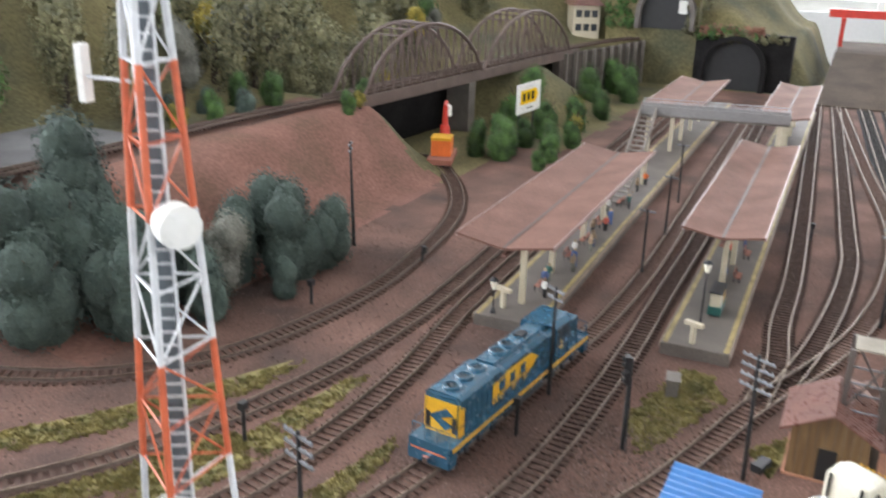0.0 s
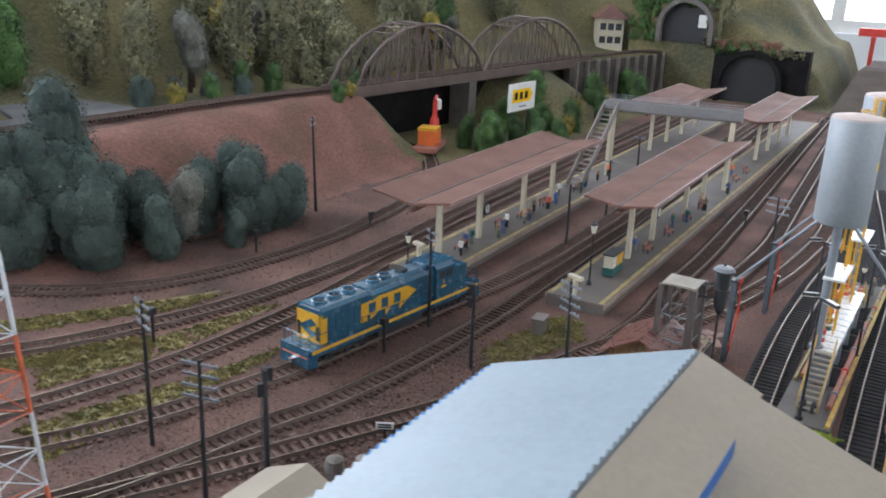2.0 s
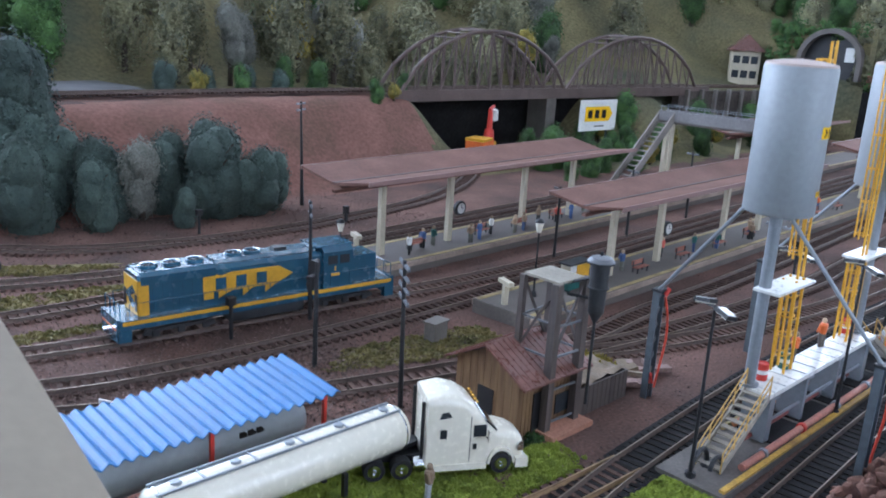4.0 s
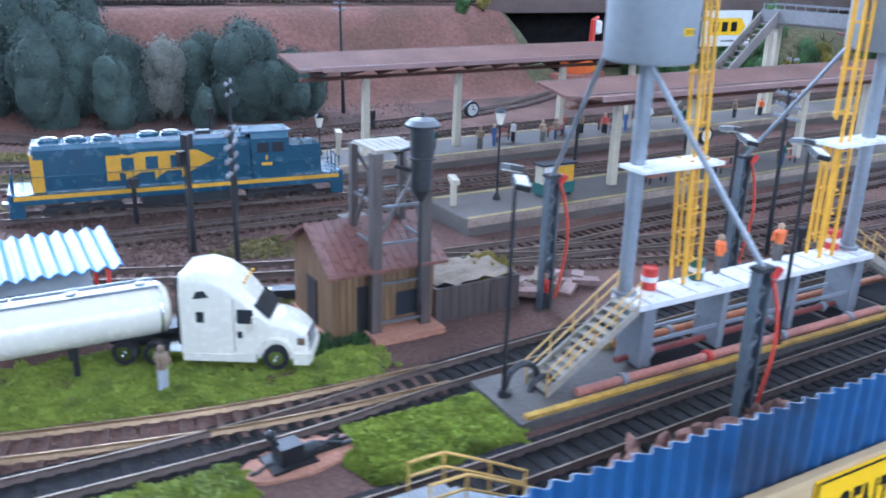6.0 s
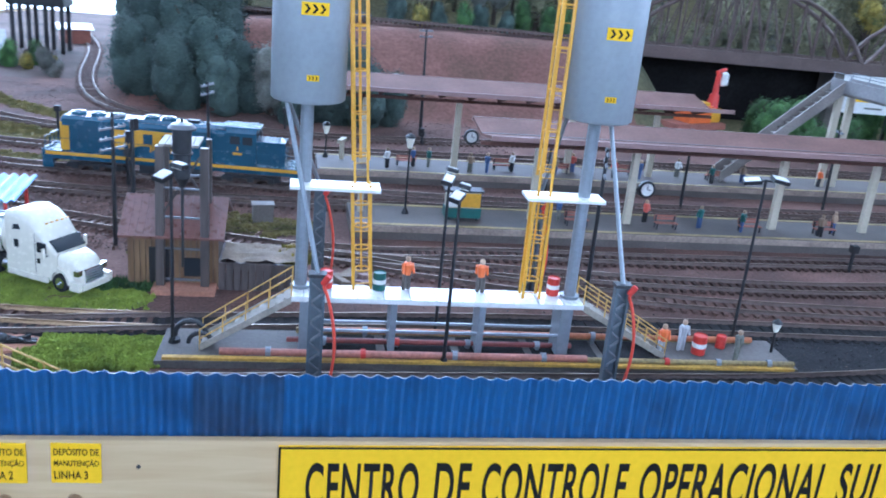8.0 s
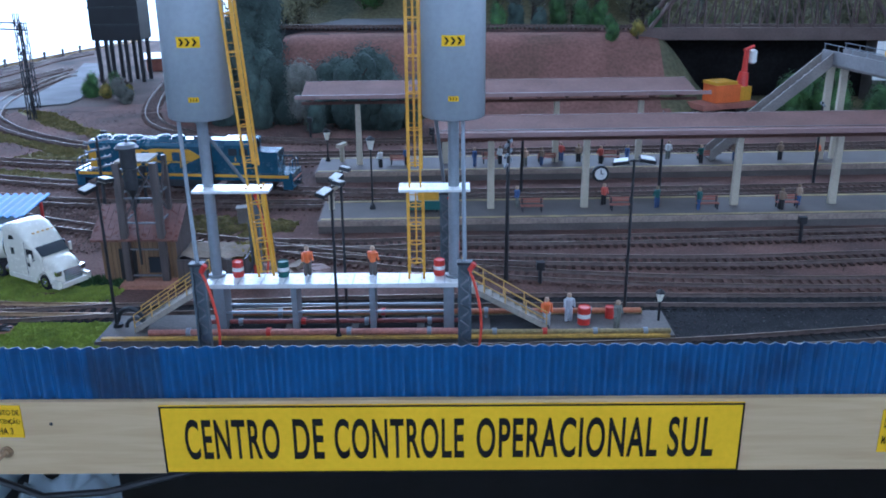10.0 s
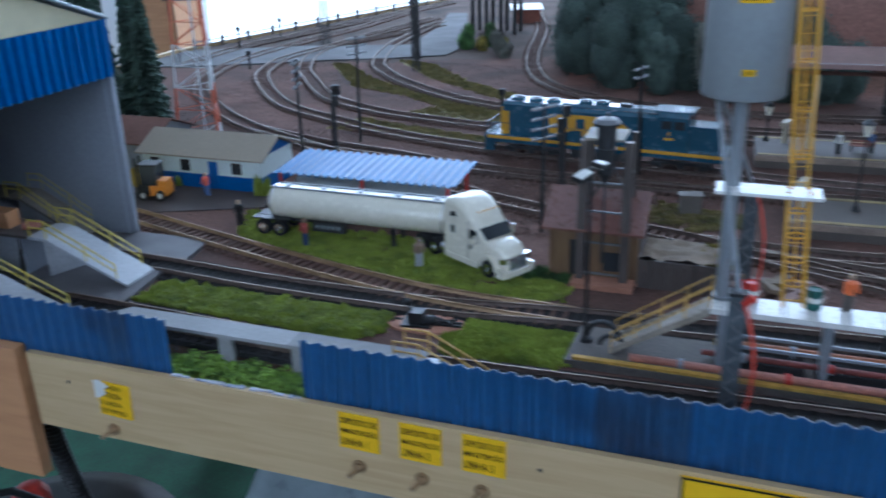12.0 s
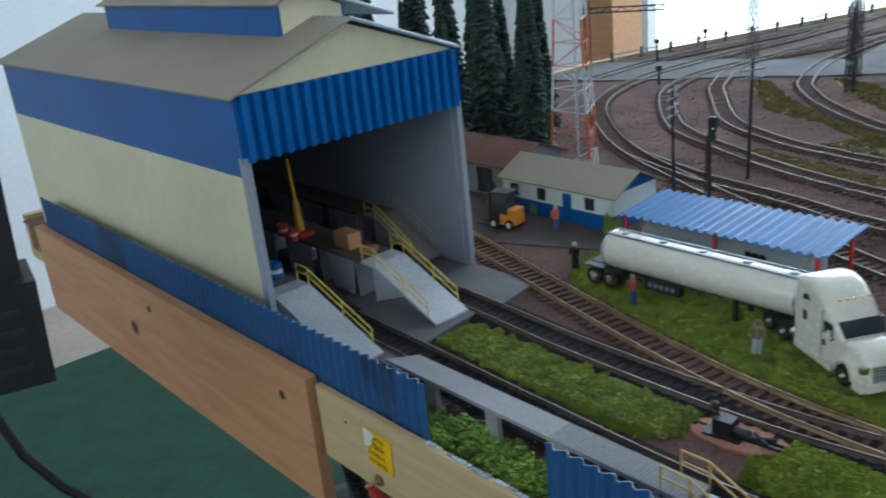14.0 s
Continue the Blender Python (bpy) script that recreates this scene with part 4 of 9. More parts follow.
def loading_ramp(y0, y1, x_in, x_top, x_foot, rails, surface="deck_grey"):
    r = thing("loading_ramp", "pale grey loading platform with sloping ramp and yellow handrails", "ramp", group="shed ramps")
    z = 0.030
    # deck colour is darker than the ramp's, painting the shed's inner shade
    part("platform_deck", boxes((x_in, y0, z - 0.002, x_top - 0.014, y1, z)), "slab", r, "brown grey platform deck, darkened for the shade inside the shed")
    bm = bmesh.new()
    prism(bm, [(x_top - 0.0138, z - 0.002), (x_top, z - 0.002), (x_foot, 0.0030), (x_foot, 0.0046), (x_top, z), (x_top - 0.0138, z)], "y", y0, y1)
    part("ramp_plate", bm, surface, r)
    bm = bmesh.new()
    x = x_top - 0.001
    while x > x_in + 0.03:
        part("support", boxes((x - 0.022, y0 + 0.002, 0.0013, x - 0.0205, y1 - 0.002, z - 0.0022)), "inner_wall", r)
        x -= 0.045
    bm = bmesh.new()
    prism(bm, [(x_top - 0.001, 0.003), (x_top + 0.030, z * 0.5), (x_top - 0.001, z - 0.0025)], "y", y0 + 0.0005, y0 + 0.002)
    part("side_plate", bm, "deck_grey", r)
    for k in range(3):
        xs = x_top - 0.030 - 0.052 * k
        bm = bmesh.new()
        prism(bm, [(xs - 0.022, 0.0015), (xs + 0.002, 0.0015), (xs + 0.006, z - 0.0022), (xs - 0.026, z - 0.0022)], "y", y0 + 0.0008, y0 + 0.0022)
        part("support_plate", bm, "deck_grey", r)
    for y in rails:
        pts = [(x_top - 0.012, z), (x_top + 0.001, z), (x_top + (x_foot - x_top) * 0.5, z * 0.55), (x_foot - 0.008, 0.006)]
        for (xa, za), (xb, zb) in zip(pts, pts[1:]):
            for h in (0.0065, 0.0115):
                part("handrail", rods(0.0005, ((xa, y, za + h), (xb, y, zb + h)), seg=6), "rail_yellow", r, "yellow tube handrail")
        for xa, za in pts:
            part("rail_post", rods(0.0005, ((xa, y, za - 0.001), (xa, y, za + 0.0118)), seg=6), "rail_yellow", r, "yellow tube post")


loading_ramp(0.0265, 0.0525, -0.80, -0.425, -0.352, (0.0515,))
loading_ramp(0.0965, 0.1240, -0.80, -0.416, -0.355, (0.0975, 0.1230))
# this ramp lies inside: its darker plate colour paints the shade there
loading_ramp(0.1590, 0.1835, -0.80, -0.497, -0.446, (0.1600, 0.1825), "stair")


def drum(x, y, z, body, band, name="oil_drum", label="blue and white banded oil drum", r=0.0042, h=0.0115):
    d = thing(name, label, "drum", pose(x, y, z), group="oil drums")
    bm = bmesh.new()
    lathe(bm, [(r * 0.96, 0), (r, 0.0004), (r, h * 0.3), (r * 1.05, h * 0.33), (r, h * 0.36), (r, h * 0.63), (r * 1.05, h * 0.66), (r, h * 0.69), (r, h - 0.0004), (r * 0.95, h), (r * 0.9, h - 0.0006)], 16)
    part("body", bm, body, d, smooth=False)
    bm = bmesh.new()
    lathe(bm, [(r * 1.02, h * 0.38), (r * 1.035, h * 0.40), (r * 1.035, h * 0.60), (r * 1.02, h * 0.62)], 16)
    part("band", bm, band, d)
    return d


drum(-0.4515, 0.0445, 0.030, "blue", "white")
drum(-0.461, 0.0400, 0.030, "blue", "white")


def shed_contents():
    bm = boxes((-0.470, 0.104, 0.0302, -0.452, 0.115, 0.0415))
    soften(bm, 0.0004, 1)
    solid("wooden_crate", bm, "board_brown", "orange brown wooden crate on the shed platform", "crate")
    j = thing("jib_crane", "thin yellow mast crane on a red base in the shed", "crane", pose(-0.513, 0.103, 0.0302))
    bm = boxes((-0.009, -0.006, 0, 0.009, 0.006, 0.0035))
    soften(bm, 0.0010, 1)
    part("base", bm, "red", j)
    bm = bmesh.new()
    rod(bm, (0, 0, 0.0035), (-0.001, 0, 0.026), 0.0034, 0.0024, seg=8)
    part("column", bm, "yellow", j)
    bm = bmesh.new()
    rod(bm, (-0.001, 0, 0.026), (-0.003, 0, 0.058), 0.0015, 0.0010, seg=8)
    part("mast", bm, "yellow", j)
    for x, y in ((0.006, -0.010), (-0.010, -0.009)):
        drum(-0.513 + x, 0.103 + y, 0.0302, "red", "white", label="small red and white banded drum by the shed crane", r=0.0034, h=0.0095)
    bm = rods(0.0022, ((-0.443, 0.108, 0.0325), (-0.435, 0.116, 0.0325)), ((-0.441, 0.105, 0.0325), (-0.432, 0.111, 0.0325)), seg=10)
    solid("pipe_stack", bm, "pipe_pink", "short rusty pipes lying on the platform", "pipes")


shed_contents()


# ---- walkway beside the front track ----
def walkway():
    w = thing("service_walkway", "pale grey metal walkway on posts beside the track", "walkway")
    bm = bmesh.new()
    prism(bm, [(-0.318, 0.0295), (-0.307, 0.0445), (-0.128, 0.0445), (-0.128, 0.0295)], "z", 0.0185, 0.0205)
    part("deck", bm, "walk_grey", w)
    bm = bmesh.new()
    for i in range(38):
        x = -0.200 + i * 0.00188
        prism(bm, [(x, 0.0205), (x + 0.0010, 0.0205), (x + 0.0005, 0.0211)], "y", 0.0298, 0.0442)
    tagged(part("tread_ribs", bm, "walk_grey", w), kind="stuff")
    for x in (-0.285, -0.240, -0.196, -0.150):
        bm = boxes((x - 0.004, 0.0325, -0.027, x + 0.004, 0.0355, 0.0184))
        part("post", bm, "walk_grey", w)
    n = 6
    for i in range(n):
        x, z = -0.128 + i * 0.0052, 0.0172 - i * 0.0026
        part("step", boxes((x, 0.0298, z - 0.0010, x + 0.0055, 0.0442, z)), "steel", w)
    for y in (0.0300, 0.0440):
        pts = [(-0.141, 0.0205), (-0.128, 0.0205), (-0.110, 0.0115), (-0.095, 0.0035)]
        for (xa, za), (xb, zb) in zip(pts, pts[1:]):
            for h in (0.006, 0.0112):
                part("handrail", rods(0.0005, ((xa, y, za + h), (xb, y, zb + h)), seg=6), "rail_ochre", w, "yellow tube handrail")
        for xa, za in pts:
            part("rail_post", rods(0.0005, ((xa, y, za - 0.002), (xa, y, za + 0.0115)), seg=6), "rail_ochre", w, "yellow tube post")


walkway()


def tufts(name, outline, count, height, mat, label, z=0.0, size=0.0016):
    """Scatter grass: small clumps of blades over a plan outline."""
    bm = bmesh.new()
    xs, ys = [p[0] for p in outline], [p[1] for p in outline]
    def inside(x, y):
        hit, n = False, len(outline)
        for i in range(n):
            (x0, y0), (x1, y1) = outline[i], outline[(i + 1) % n]
            if (y0 > y) != (y1 > y) and x < (x1 - x0) * (y - y0) / (y1 - y0) + x0:
                hit = not hit
        return hit
    made = 0
    while made < count:
        x, y = random.uniform(min(xs), max(xs)), random.uniform(min(ys), max(ys))
        if not inside(x + 0.006 * noise.noise(Vector((y * 200, x * 90, 0))), y + 0.007 * noise.noise(Vector((x * 150, y * 60, 3)))):
            continue
        made += 1
        h = height * random.uniform(0.3, 1.0) * (0.8 + 0.9 * noise.noise(Vector((x * 170, y * 170, 2))))
        h = max(h, height * 0.2)
        s = size * random.uniform(0.6, 1.4)
        for k in range(3):
            a = random.uniform(0, 6.28)
            dx, dy = math.cos(a) * s, math.sin(a) * s
            lx, ly = random.uniform(-s, s), random.uniform(-s, s)
            v = [bm.verts.new((x - dx, y - dy, z)), bm.verts.new((x + dx, y + dy, z)), bm.verts.new((x + lx, y + ly, z + h))]
            bm.faces.new(v)
    ob = solid(name, bm, mat, label, "grass", kind="stuff")
    bm = bmesh.new()
    c = Vector((sum(xs) / len(xs), sum(ys) / len(ys)))
    low = [(c.x + (p[0] - c.x) * 0.96, c.y + (p[1] - c.y) * 0.90) for p in outline]
    prism(bm, low, "z", z - 0.002, z + height * 0.12)
    solid(name, bm, mat, label, "grass", kind="stuff")
    return ob


tufts("grass", [(-0.345, 0.086), (-0.30, 0.083), (-0.19, 0.0745), (-0.175, 0.092), (-0.172, 0.113), (-0.25, 0.115), (-0.338, 0.119)], 14000, 0.0038, "grass", "bright green static grass between the sidings", 0.0, 0.0011)
tufts("grass", [(-0.135, 0.075), (-0.071, 0.079), (-0.070, 0.119), (-0.118, 0.114), (-0.140, 0.096)], 7000, 0.0038, "grass", "bright green static grass beside the fuel pad", 0.0, 0.0011)
tufts("grass", [(-0.345, 0.215), (-0.33, 0.198), (-0.255, 0.178), (-0.17, 0.157), (-0.10, 0.152), (-0.085, 0.162), (-0.083, 0.180), (-0.12, 0.205), (-0.16, 0.235), (-0.28, 0.235), (-0.335, 0.262), (-0.360, 0.255)], 18000, 0.0028, "grass", "green static grass under the tank truck", 0.0, 0.0010)
def clumps(outline, count, radius, per, mat, label, z=0.0, rise=0.004):
    """Leafy moss: small balls of tiny leaves heaped over a plan rectangle or outline's box."""
    bm = bmesh.new()
    xs, ys = [p[0] for p in outline], [p[1] for p in outline]
    for _ in range(count):
        c = Vector((random.uniform(min(xs), max(xs)), random.uniform(min(ys), max(ys)), z + random.uniform(0, rise)))
        r = radius * random.uniform(0.6, 1.3)
        for _ in range(per):
            v = Vector((random.gauss(0, 1), random.gauss(0, 1), abs(random.gauss(0, 1)))).normalized()
            p, q = c + v * r * random.uniform(0.6, 1.05), v.orthogonal().normalized()
            q.rotate(Matrix.Rotation(random.uniform(0, 6.28), 3, v))
            w, l = v.cross(q), random.uniform(0.0005, 0.0012)
            bm.faces.new([bm.verts.new(p + d * l) for d in (-q, w + v * 0.4, q, v * 0.5 - w)])
    return solid("moss", bm, mat, label, "grass", kind="stuff")


tufts("grass", [(-0.350, 0.0125), (-0.178, 0.0125), (-0.178, 0.036), (-0.350, 0.036)], 2500, 0.006, "grass", "short green grass in the ditch under the walkway", -0.0055, 0.0016)
clumps([(-0.345, 0.0135), (-0.180, 0.034)], 420, 0.0042, 34, "moss", "bright green leafy moss heaped in the ditch", -0.004, 0.006)
clumps([(-0.330, 0.084), (-0.178, 0.114)], 2200, 0.0011, 11, "moss_pale", "clumps of green moss over the grass strip", 0.0006, 0.0012)
clumps([(-0.131, 0.083), (-0.065, 0.119)], 1500, 0.0010, 11, "moss_bright", "clumps of green moss over the grass beside the pad", 0.0006, 0.0010)
tufts("grass", [(-0.115, 0.255), (-0.085, 0.25), (-0.068, 0.205), (-0.05, 0.20), (-0.055, 0.25), (-0.09, 0.275)], 1200, 0.003, "grass_dry", "dry olive grass behind the wooden hut")
tufts("grass", [(-0.13, 0.342), (-0.02, 0.300), (0.02, 0.318), (0.022, 0.345), (-0.09, 0.365)], 3000, 0.0025, "grass_dry", "dry olive grass before the platform end")
tufts("grass", [(-0.42, 0.508), (-0.3, 0.503), (-0.22, 0.495), (-0.19, 0.505), (-0.28, 0.525), (-0.40, 0.562)], 3000, 0.0028, "grass_dry", "yellowish dry grass strip between the main tracks", 0.0, 0.0010)
tufts("grass", [(-0.36, 0.60), (-0.25, 0.572), (-0.12, 0.570), (-0.13, 0.585), (-0.24, 0.605), (-0.34, 0.638)], 2800, 0.0026, "grass_dry", "yellowish dry grass strip behind the main tracks", 0.0, 0.0010)
tufts("grass", [(-0.584, 0.860), (-0.482, 0.715), (-0.400, 0.680), (-0.315, 0.618), (-0.242, 0.589), (-0.246, 0.617), (-0.315, 0.649), (-0.380, 0.690), (-0.482, 0.771), (-0.562, 0.865)], 4500, 0.0035, "grass_dry", "olive grass strip inside the track curve")
tufts("grass", [(-0.500, 0.913), (-0.404, 0.790), (-0.307, 0.709), (-0.19, 0.640), (-0.12, 0.632), (-0.18, 0.665), (-0.264, 0.715), (-0.343, 0.776), (-0.440, 0.891)], 4500, 0.003, "grass_dry", "olive grass strip beside the far track")


def switch_machine():
    bm = bmesh.new()
    lathe(bm, [(0.0245, -0.001), (0.0230, 0.0012), (0.015, 0.0022)], 26, (-0.153, 0.108, 0))
    for v in bm.verts:
        v.co.y = 0.108 + (v.co.y - 0.108) * 0.52 + (v.co.x + 0.153) * 0.12
        v.co.x += 0.004 * noise.noise(v.co * 90)
    solid("clay_patch", bm, "clay", "bare orange clay patch beside the siding", "clay patch", kind="structure")
    s = thing("switch_stand", "black cast point lever machine on bare clay", "point machine", pose(-0.158, 0.106, 0.0018, 0, 0, 6) @ Matrix.Diagonal((0.86, 0.9, 0.9, 1)))
    bm = boxes((-0.011, -0.0075, 0, 0.010, 0.0075, 0.0014), (0.008, -0.0028, 0.0004, 0.030, -0.0012, 0.0018), (0.008, 0.0012, 0.0004, 0.030, 0.0028, 0.0018))
    part("base_plate", bm, "black", s)
    bm = boxes((-0.0065, -0.0050, 0.0014, 0.0045, 0.0040, 0.0092))
    soften(bm, 0.0014, 2)
    part("gear_box", bm, "black", s)
    bm = bmesh.new()
    lathe(bm, [(0.0010, 0.0026), (0.0026, 0.0032), (0.0030, 0.0050), (0.0030, 0.0120), (0.0020, 0.0136)], 14, (0, -0.001, 0.0036), "x")
    part("motor", bm, "iron", s)
    bm = rods(0.0010, ((-0.004, 0, 0.006), (-0.0075, 0.001, 0.0135)), ((0.010, -0.003, 0.0024), (0.026, 0.0035, 0.0028)), ((0.013, 0.005, 0.002), (0.024, -0.004, 0.003)), seg=8)
    part("lever", bm, "black", s)
    bm = bmesh.new()
    lathe(bm, [(0.0006, -0.0024), (0.0022, -0.0014), (0.0026, 0.0), (0.0022, 0.0014), (0.0006, 0.0024)], 12, (-0.0080, 0.001, 0.0140))
    part("weight", bm, "black", s)
    bm = bmesh.new()
    bent_tube(bm, [(-0.010, -0.004, 0.004), (-0.014, -0.006, 0.0055), (-0.017, -0.005, 0.003), (-0.019, -0.002, 0.0008)], 0.0008, 7)
    part("cable", bm, "black", s)


switch_machine()
# ---- fuelling island ----
def fuel_pad():
    p = thing("fuel_pad", "grey concrete fuelling pad with yellow kerbs between two tracks", "pad")
    bm = bmesh.new()
    prism(bm, [(-0.068, 0.0845), (0.301, 0.089), (0.301, 0.1285), (-0.067, 0.1255)], "z", -0.001, 0.0042)
    part("slab", bm, "pad", p)
    for x0, x1 in ((-0.015, 0.297),):
        part("kerb", boxes((-0.064, 0.0858, 0.0042, x1, 0.0890, 0.0058)), "kerb_yellow", p, "worn yellow kerb")
        part("kerb", boxes((x0 + 0.02, 0.1232, 0.0042, x1 - 0.01, 0.1252, 0.0072)), "edge_yellow", p, "worn yellow kerb")
    # trays are coloured near black, painting the shade below the deck
    for i, x in enumerate((0.012, 0.055, 0.098, 0.141, 0.184)):
        part("tray", boxes((x, 0.0935, 0.0042, x + 0.038, 0.1205, 0.0050)), "bed", p, "drip tray coloured near black for the shade under the deck")
    return p


fuel_pad()


def pipes():
    for y, z, mat, x0, x1, r, label in ((0.0915, 0.0072, "pipe_pink", -0.035, 0.170, 0.0021, "faded pink fuel pipe lying along the pad"), (0.1195, 0.0085, "pipe_orange", 0.01, 0.285, 0.0018, "orange fuel pipe along the rear of the pad"),
                                        (0.1075, 0.0075, "pipe_red", 0.0, 0.165, 0.0016, "dark red fuel pipe under the deck"), (0.0905, 0.0068, "edge_yellow", 0.17, 0.298, 0.0017, "ochre fuel pipe on the pad")):
        p = thing("fuel_pipe", label, "pipe", group="fuel pipes")
        bm = bmesh.new()
        rod(bm, (x0, y, z), (x1, y, z), r, seg=10)
        part("pipe", bm, mat, p)
        for k in range(4):
            x = x0 + (x1 - x0) * (k + 0.5) / 4
            bm = bmesh.new()
            rod(bm, (x - 0.0014, y, z), (x + 0.0014, y, z), r * 1.5, seg=10)
            part("flange", bm, "red" if k == 1 else "steel", p)
            part("saddle", boxes((x - 0.001, y - r, 0.0042, x + 0.001, y + r, z)), "steel", p)


pipes()


def stair(owner, x_top, x_foot, y0, y1, z_top, z_foot, n, deck="stair_tan"):
    s = 1 if x_foot > x_top else -1
    for i in range(n):
        x = x_top + (x_foot - x_top) * i / n
        z = z_top + (z_foot - z_top) * (i + 0.5) / n
        part("step", boxes((min(x, x + s * 0.0042), y0 + 0.0012, z - 0.0008, max(x, x + s * 0.0042), y1 - 0.0012, z)), deck, owner)
    for y in (y0, y1 - 0.001):
        bm = bmesh.new()
        prism(bm, [(x_top, z_top - 0.004), (x_foot, z_foot - 0.001), (x_foot, z_foot + 0.003), (x_top, z_top)], "y", y, y + 0.001)
        part("stringer", bm, deck, owner)
        bm = bmesh.new()
        for h in (0.006, 0.0115):
            rod(bm, (x_top, y + 0.0005, z_top + h), (x_foot, y + 0.0005, z_foot + h), 0.0004, seg=6)
        for k in range(5):
            x, z = x_top + (x_foot - x_top) * k / 4, z_top + (z_foot - z_top) * k / 4
            rod(bm, (x, y + 0.0005, z - 0.001), (x, y + 0.0005, z + 0.0118), 0.0004, seg=6)
        part("handrail", bm, "rail_ochre", owner, "yellow tube handrail")


def fuel_deck():
    d = thing("fuel_deck", "white raised fuelling deck on grey trestles with stairs at both ends", "deck")
    z = 0.0375
    bm = boxes((0.002, 0.0975, z - 0.0028, 0.166, 0.1165, z))
    soften(bm, 0.0005, 1)
    part("deck", bm, "white", d, "white worn deck plate")
    for k in range(11):
        x = 0.008 + k * 0.0146
        part("joint", boxes((x, 0.0978, z, x + 0.0008, 0.1162, z + 0.0003)), "deck_grey", d)
    for x in (0.010, 0.058, 0.108, 0.157):
        bm = bmesh.new()
        prism(bm, [(0.099, 0.0051), (0.115, 0.0051), (0.1155, z - 0.003), (0.0985, z - 0.003)], "x", x - (0.0034 if x < 0.02 or x > 0.15 else 0.0018), x + (0.0034 if x < 0.02 or x > 0.15 else 0.0018))
        part("trestle", bm, "steel", d)
    for z1 in (0.016,):
        part("brace", boxes((0.012, 0.1005, z1, 0.155, 0.1015, z1 + 0.0016)), "steel", d)
        part("brace", boxes((0.012, 0.1125, z1, 0.155, 0.1135, z1 + 0.0016)), "steel", d)
    stair(d, 0.002, -0.046, 0.0975, 0.1135, z, 0.005, 11)
    stair(d, 0.166, 0.220, 0.0985, 0.1135, z, 0.005, 11)
    return d


fuel_deck()


def storage_tank(cx, cy, ladder_x, platform, left):
    t = thing("fuel_tank_tower", "pale grey cylindrical fuel tank on a pole with yellow caged ladder", "tank", pose(cx, cy, 0), group="fuel tank towers")
    r, zb, zt = 0.0192, 0.142, 0.222
    bm = bmesh.new()
    lathe(bm, [(0.006, zb - 0.001), (r - 0.0012, zb), (r, zb + 0.001), (r, zt - 0.001), (r - 0.0006, zt)], 40)
    part("barrel", bm, "tank_grey", t, smooth=False)
    for f in t.children[-1].data.polygons:
        f.use_smooth = abs(f.normal.z) < 0.5
    bm = bmesh.new()
    lathe(bm, [(r - 0.0004, zt), (r * 0.96, zt + 0.0012), (r * 0.6, zt + 0.0026), (0.002, zt + 0.0034)], 40)
    part("lid", bm, "tank_top", t, "dusty beige tank top")
    bm = bmesh.new()
    rod(bm, (0, 0, 0.0375 if 0 < cx < 0.166 else 0.0042), (0, 0, zb - 0.0012), 0.0034, seg=16)
    part("pole", bm, "steel", t)
    bm = bmesh.new()
    rod(bm, (0, 0, 0.0376), (0, 0, 0.0392), 0.0055, seg=16)
    part("base_flange", bm, "steel", t)
    # yellow badge plates
    a = math.radians(-90 - (cx - 0.155) * 40)
    for z, w, h in ((0.1885, 0.0135, 0.0062), (0.1555, 0.006, 0.003)):
        bm = bmesh.new()
        prev = None
        for k in range(7):
            b = a + (k / 6 - 0.5) * w / r
            q = [bm.verts.new(((r + 0.0003) * math.cos(b), (r + 0.0003) * math.sin(b), z + s * h / 2)) for s in (-1, 1)]
            if prev:
                bm.faces.new((prev[0], q[0], q[1], prev[1]))
            prev = q
        badge = part("badge", bm, "sign_yellow", t, "yellow badge with dark arrows")
        bm = bmesh.new()
        for k in range(3):
            b = a + (k - 1) * 0.27 * w / r
            for s in (-1, 1):
                v = []
                for db, dz in ((-0.12, 0.42), (-0.02, 0.42), (0.1, 0.0), (0.0, 0.0)):
                    v.append(bm.verts.new(((r + 0.0006) * math.cos(b + db * w / r), (r + 0.0006) * math.sin(b + db * w / r), z + s * dz * h * 0.8)))
                bm.faces.new(v)
        part("arrows", bm, "ink", badge)
    # service platform
    x0, x1, y0, y1 = platform
    zp = 0.0965
    bm = boxes((x0 - cx, y0 - cy, zp, x1 - cx, y1 - cy, zp + 0.0016))
    part("platform", bm, "white", t, "white steel service platform")
    lx, ly = ladder_x - cx, (y0 + y1) / 2 - cy
    for dx in (-0.0034, 0.0034):
        part("ladder_post", boxes((lx + dx - 0.0006, ly - 0.003, zp + 0.001, lx + dx + 0.0006, ly - 0.0018, 0.232)), "yellow", t)
        part("ladder_post", boxes((lx + dx * 1.4 - 0.0007, ly - 0.0035, 0.0376, lx + dx * 1.4 + 0.0007, ly - 0.0022, zp)), "yellow", t)
        part("ladder_post", boxes((lx + dx * 1.4 - 0.0007, ly + 0.0045, 0.0376, lx + dx * 1.4 + 0.0007, ly + 0.0058, zp)), "yellow", t)
    bm = bmesh.new()
    z = 0.041
    while z < 0.23:
        rod(bm, (lx - 0.0037, ly - 0.0024, z), (lx + 0.0037, ly - 0.0024, z), 0.0003 if z < 0.097 else 0.0002, seg=5)
        z += 0.0075
    tagged(part("rung_set", bm, "yellow", t), kind="stuff")
    for z in [0.048 + 0.0125 * k for k in range(4)] + [0.112 + 0.0220 * k for k in range(6)]:
        bm = bmesh.new()
        pts = [(lx + 0.0042 * math.sin(b), ly - 0.0024 + 0.0085 * (1 - math.cos(b)) * 0.5, z) for b in [math.pi * (2 * k / 10 - 1) for k in range(11)]]
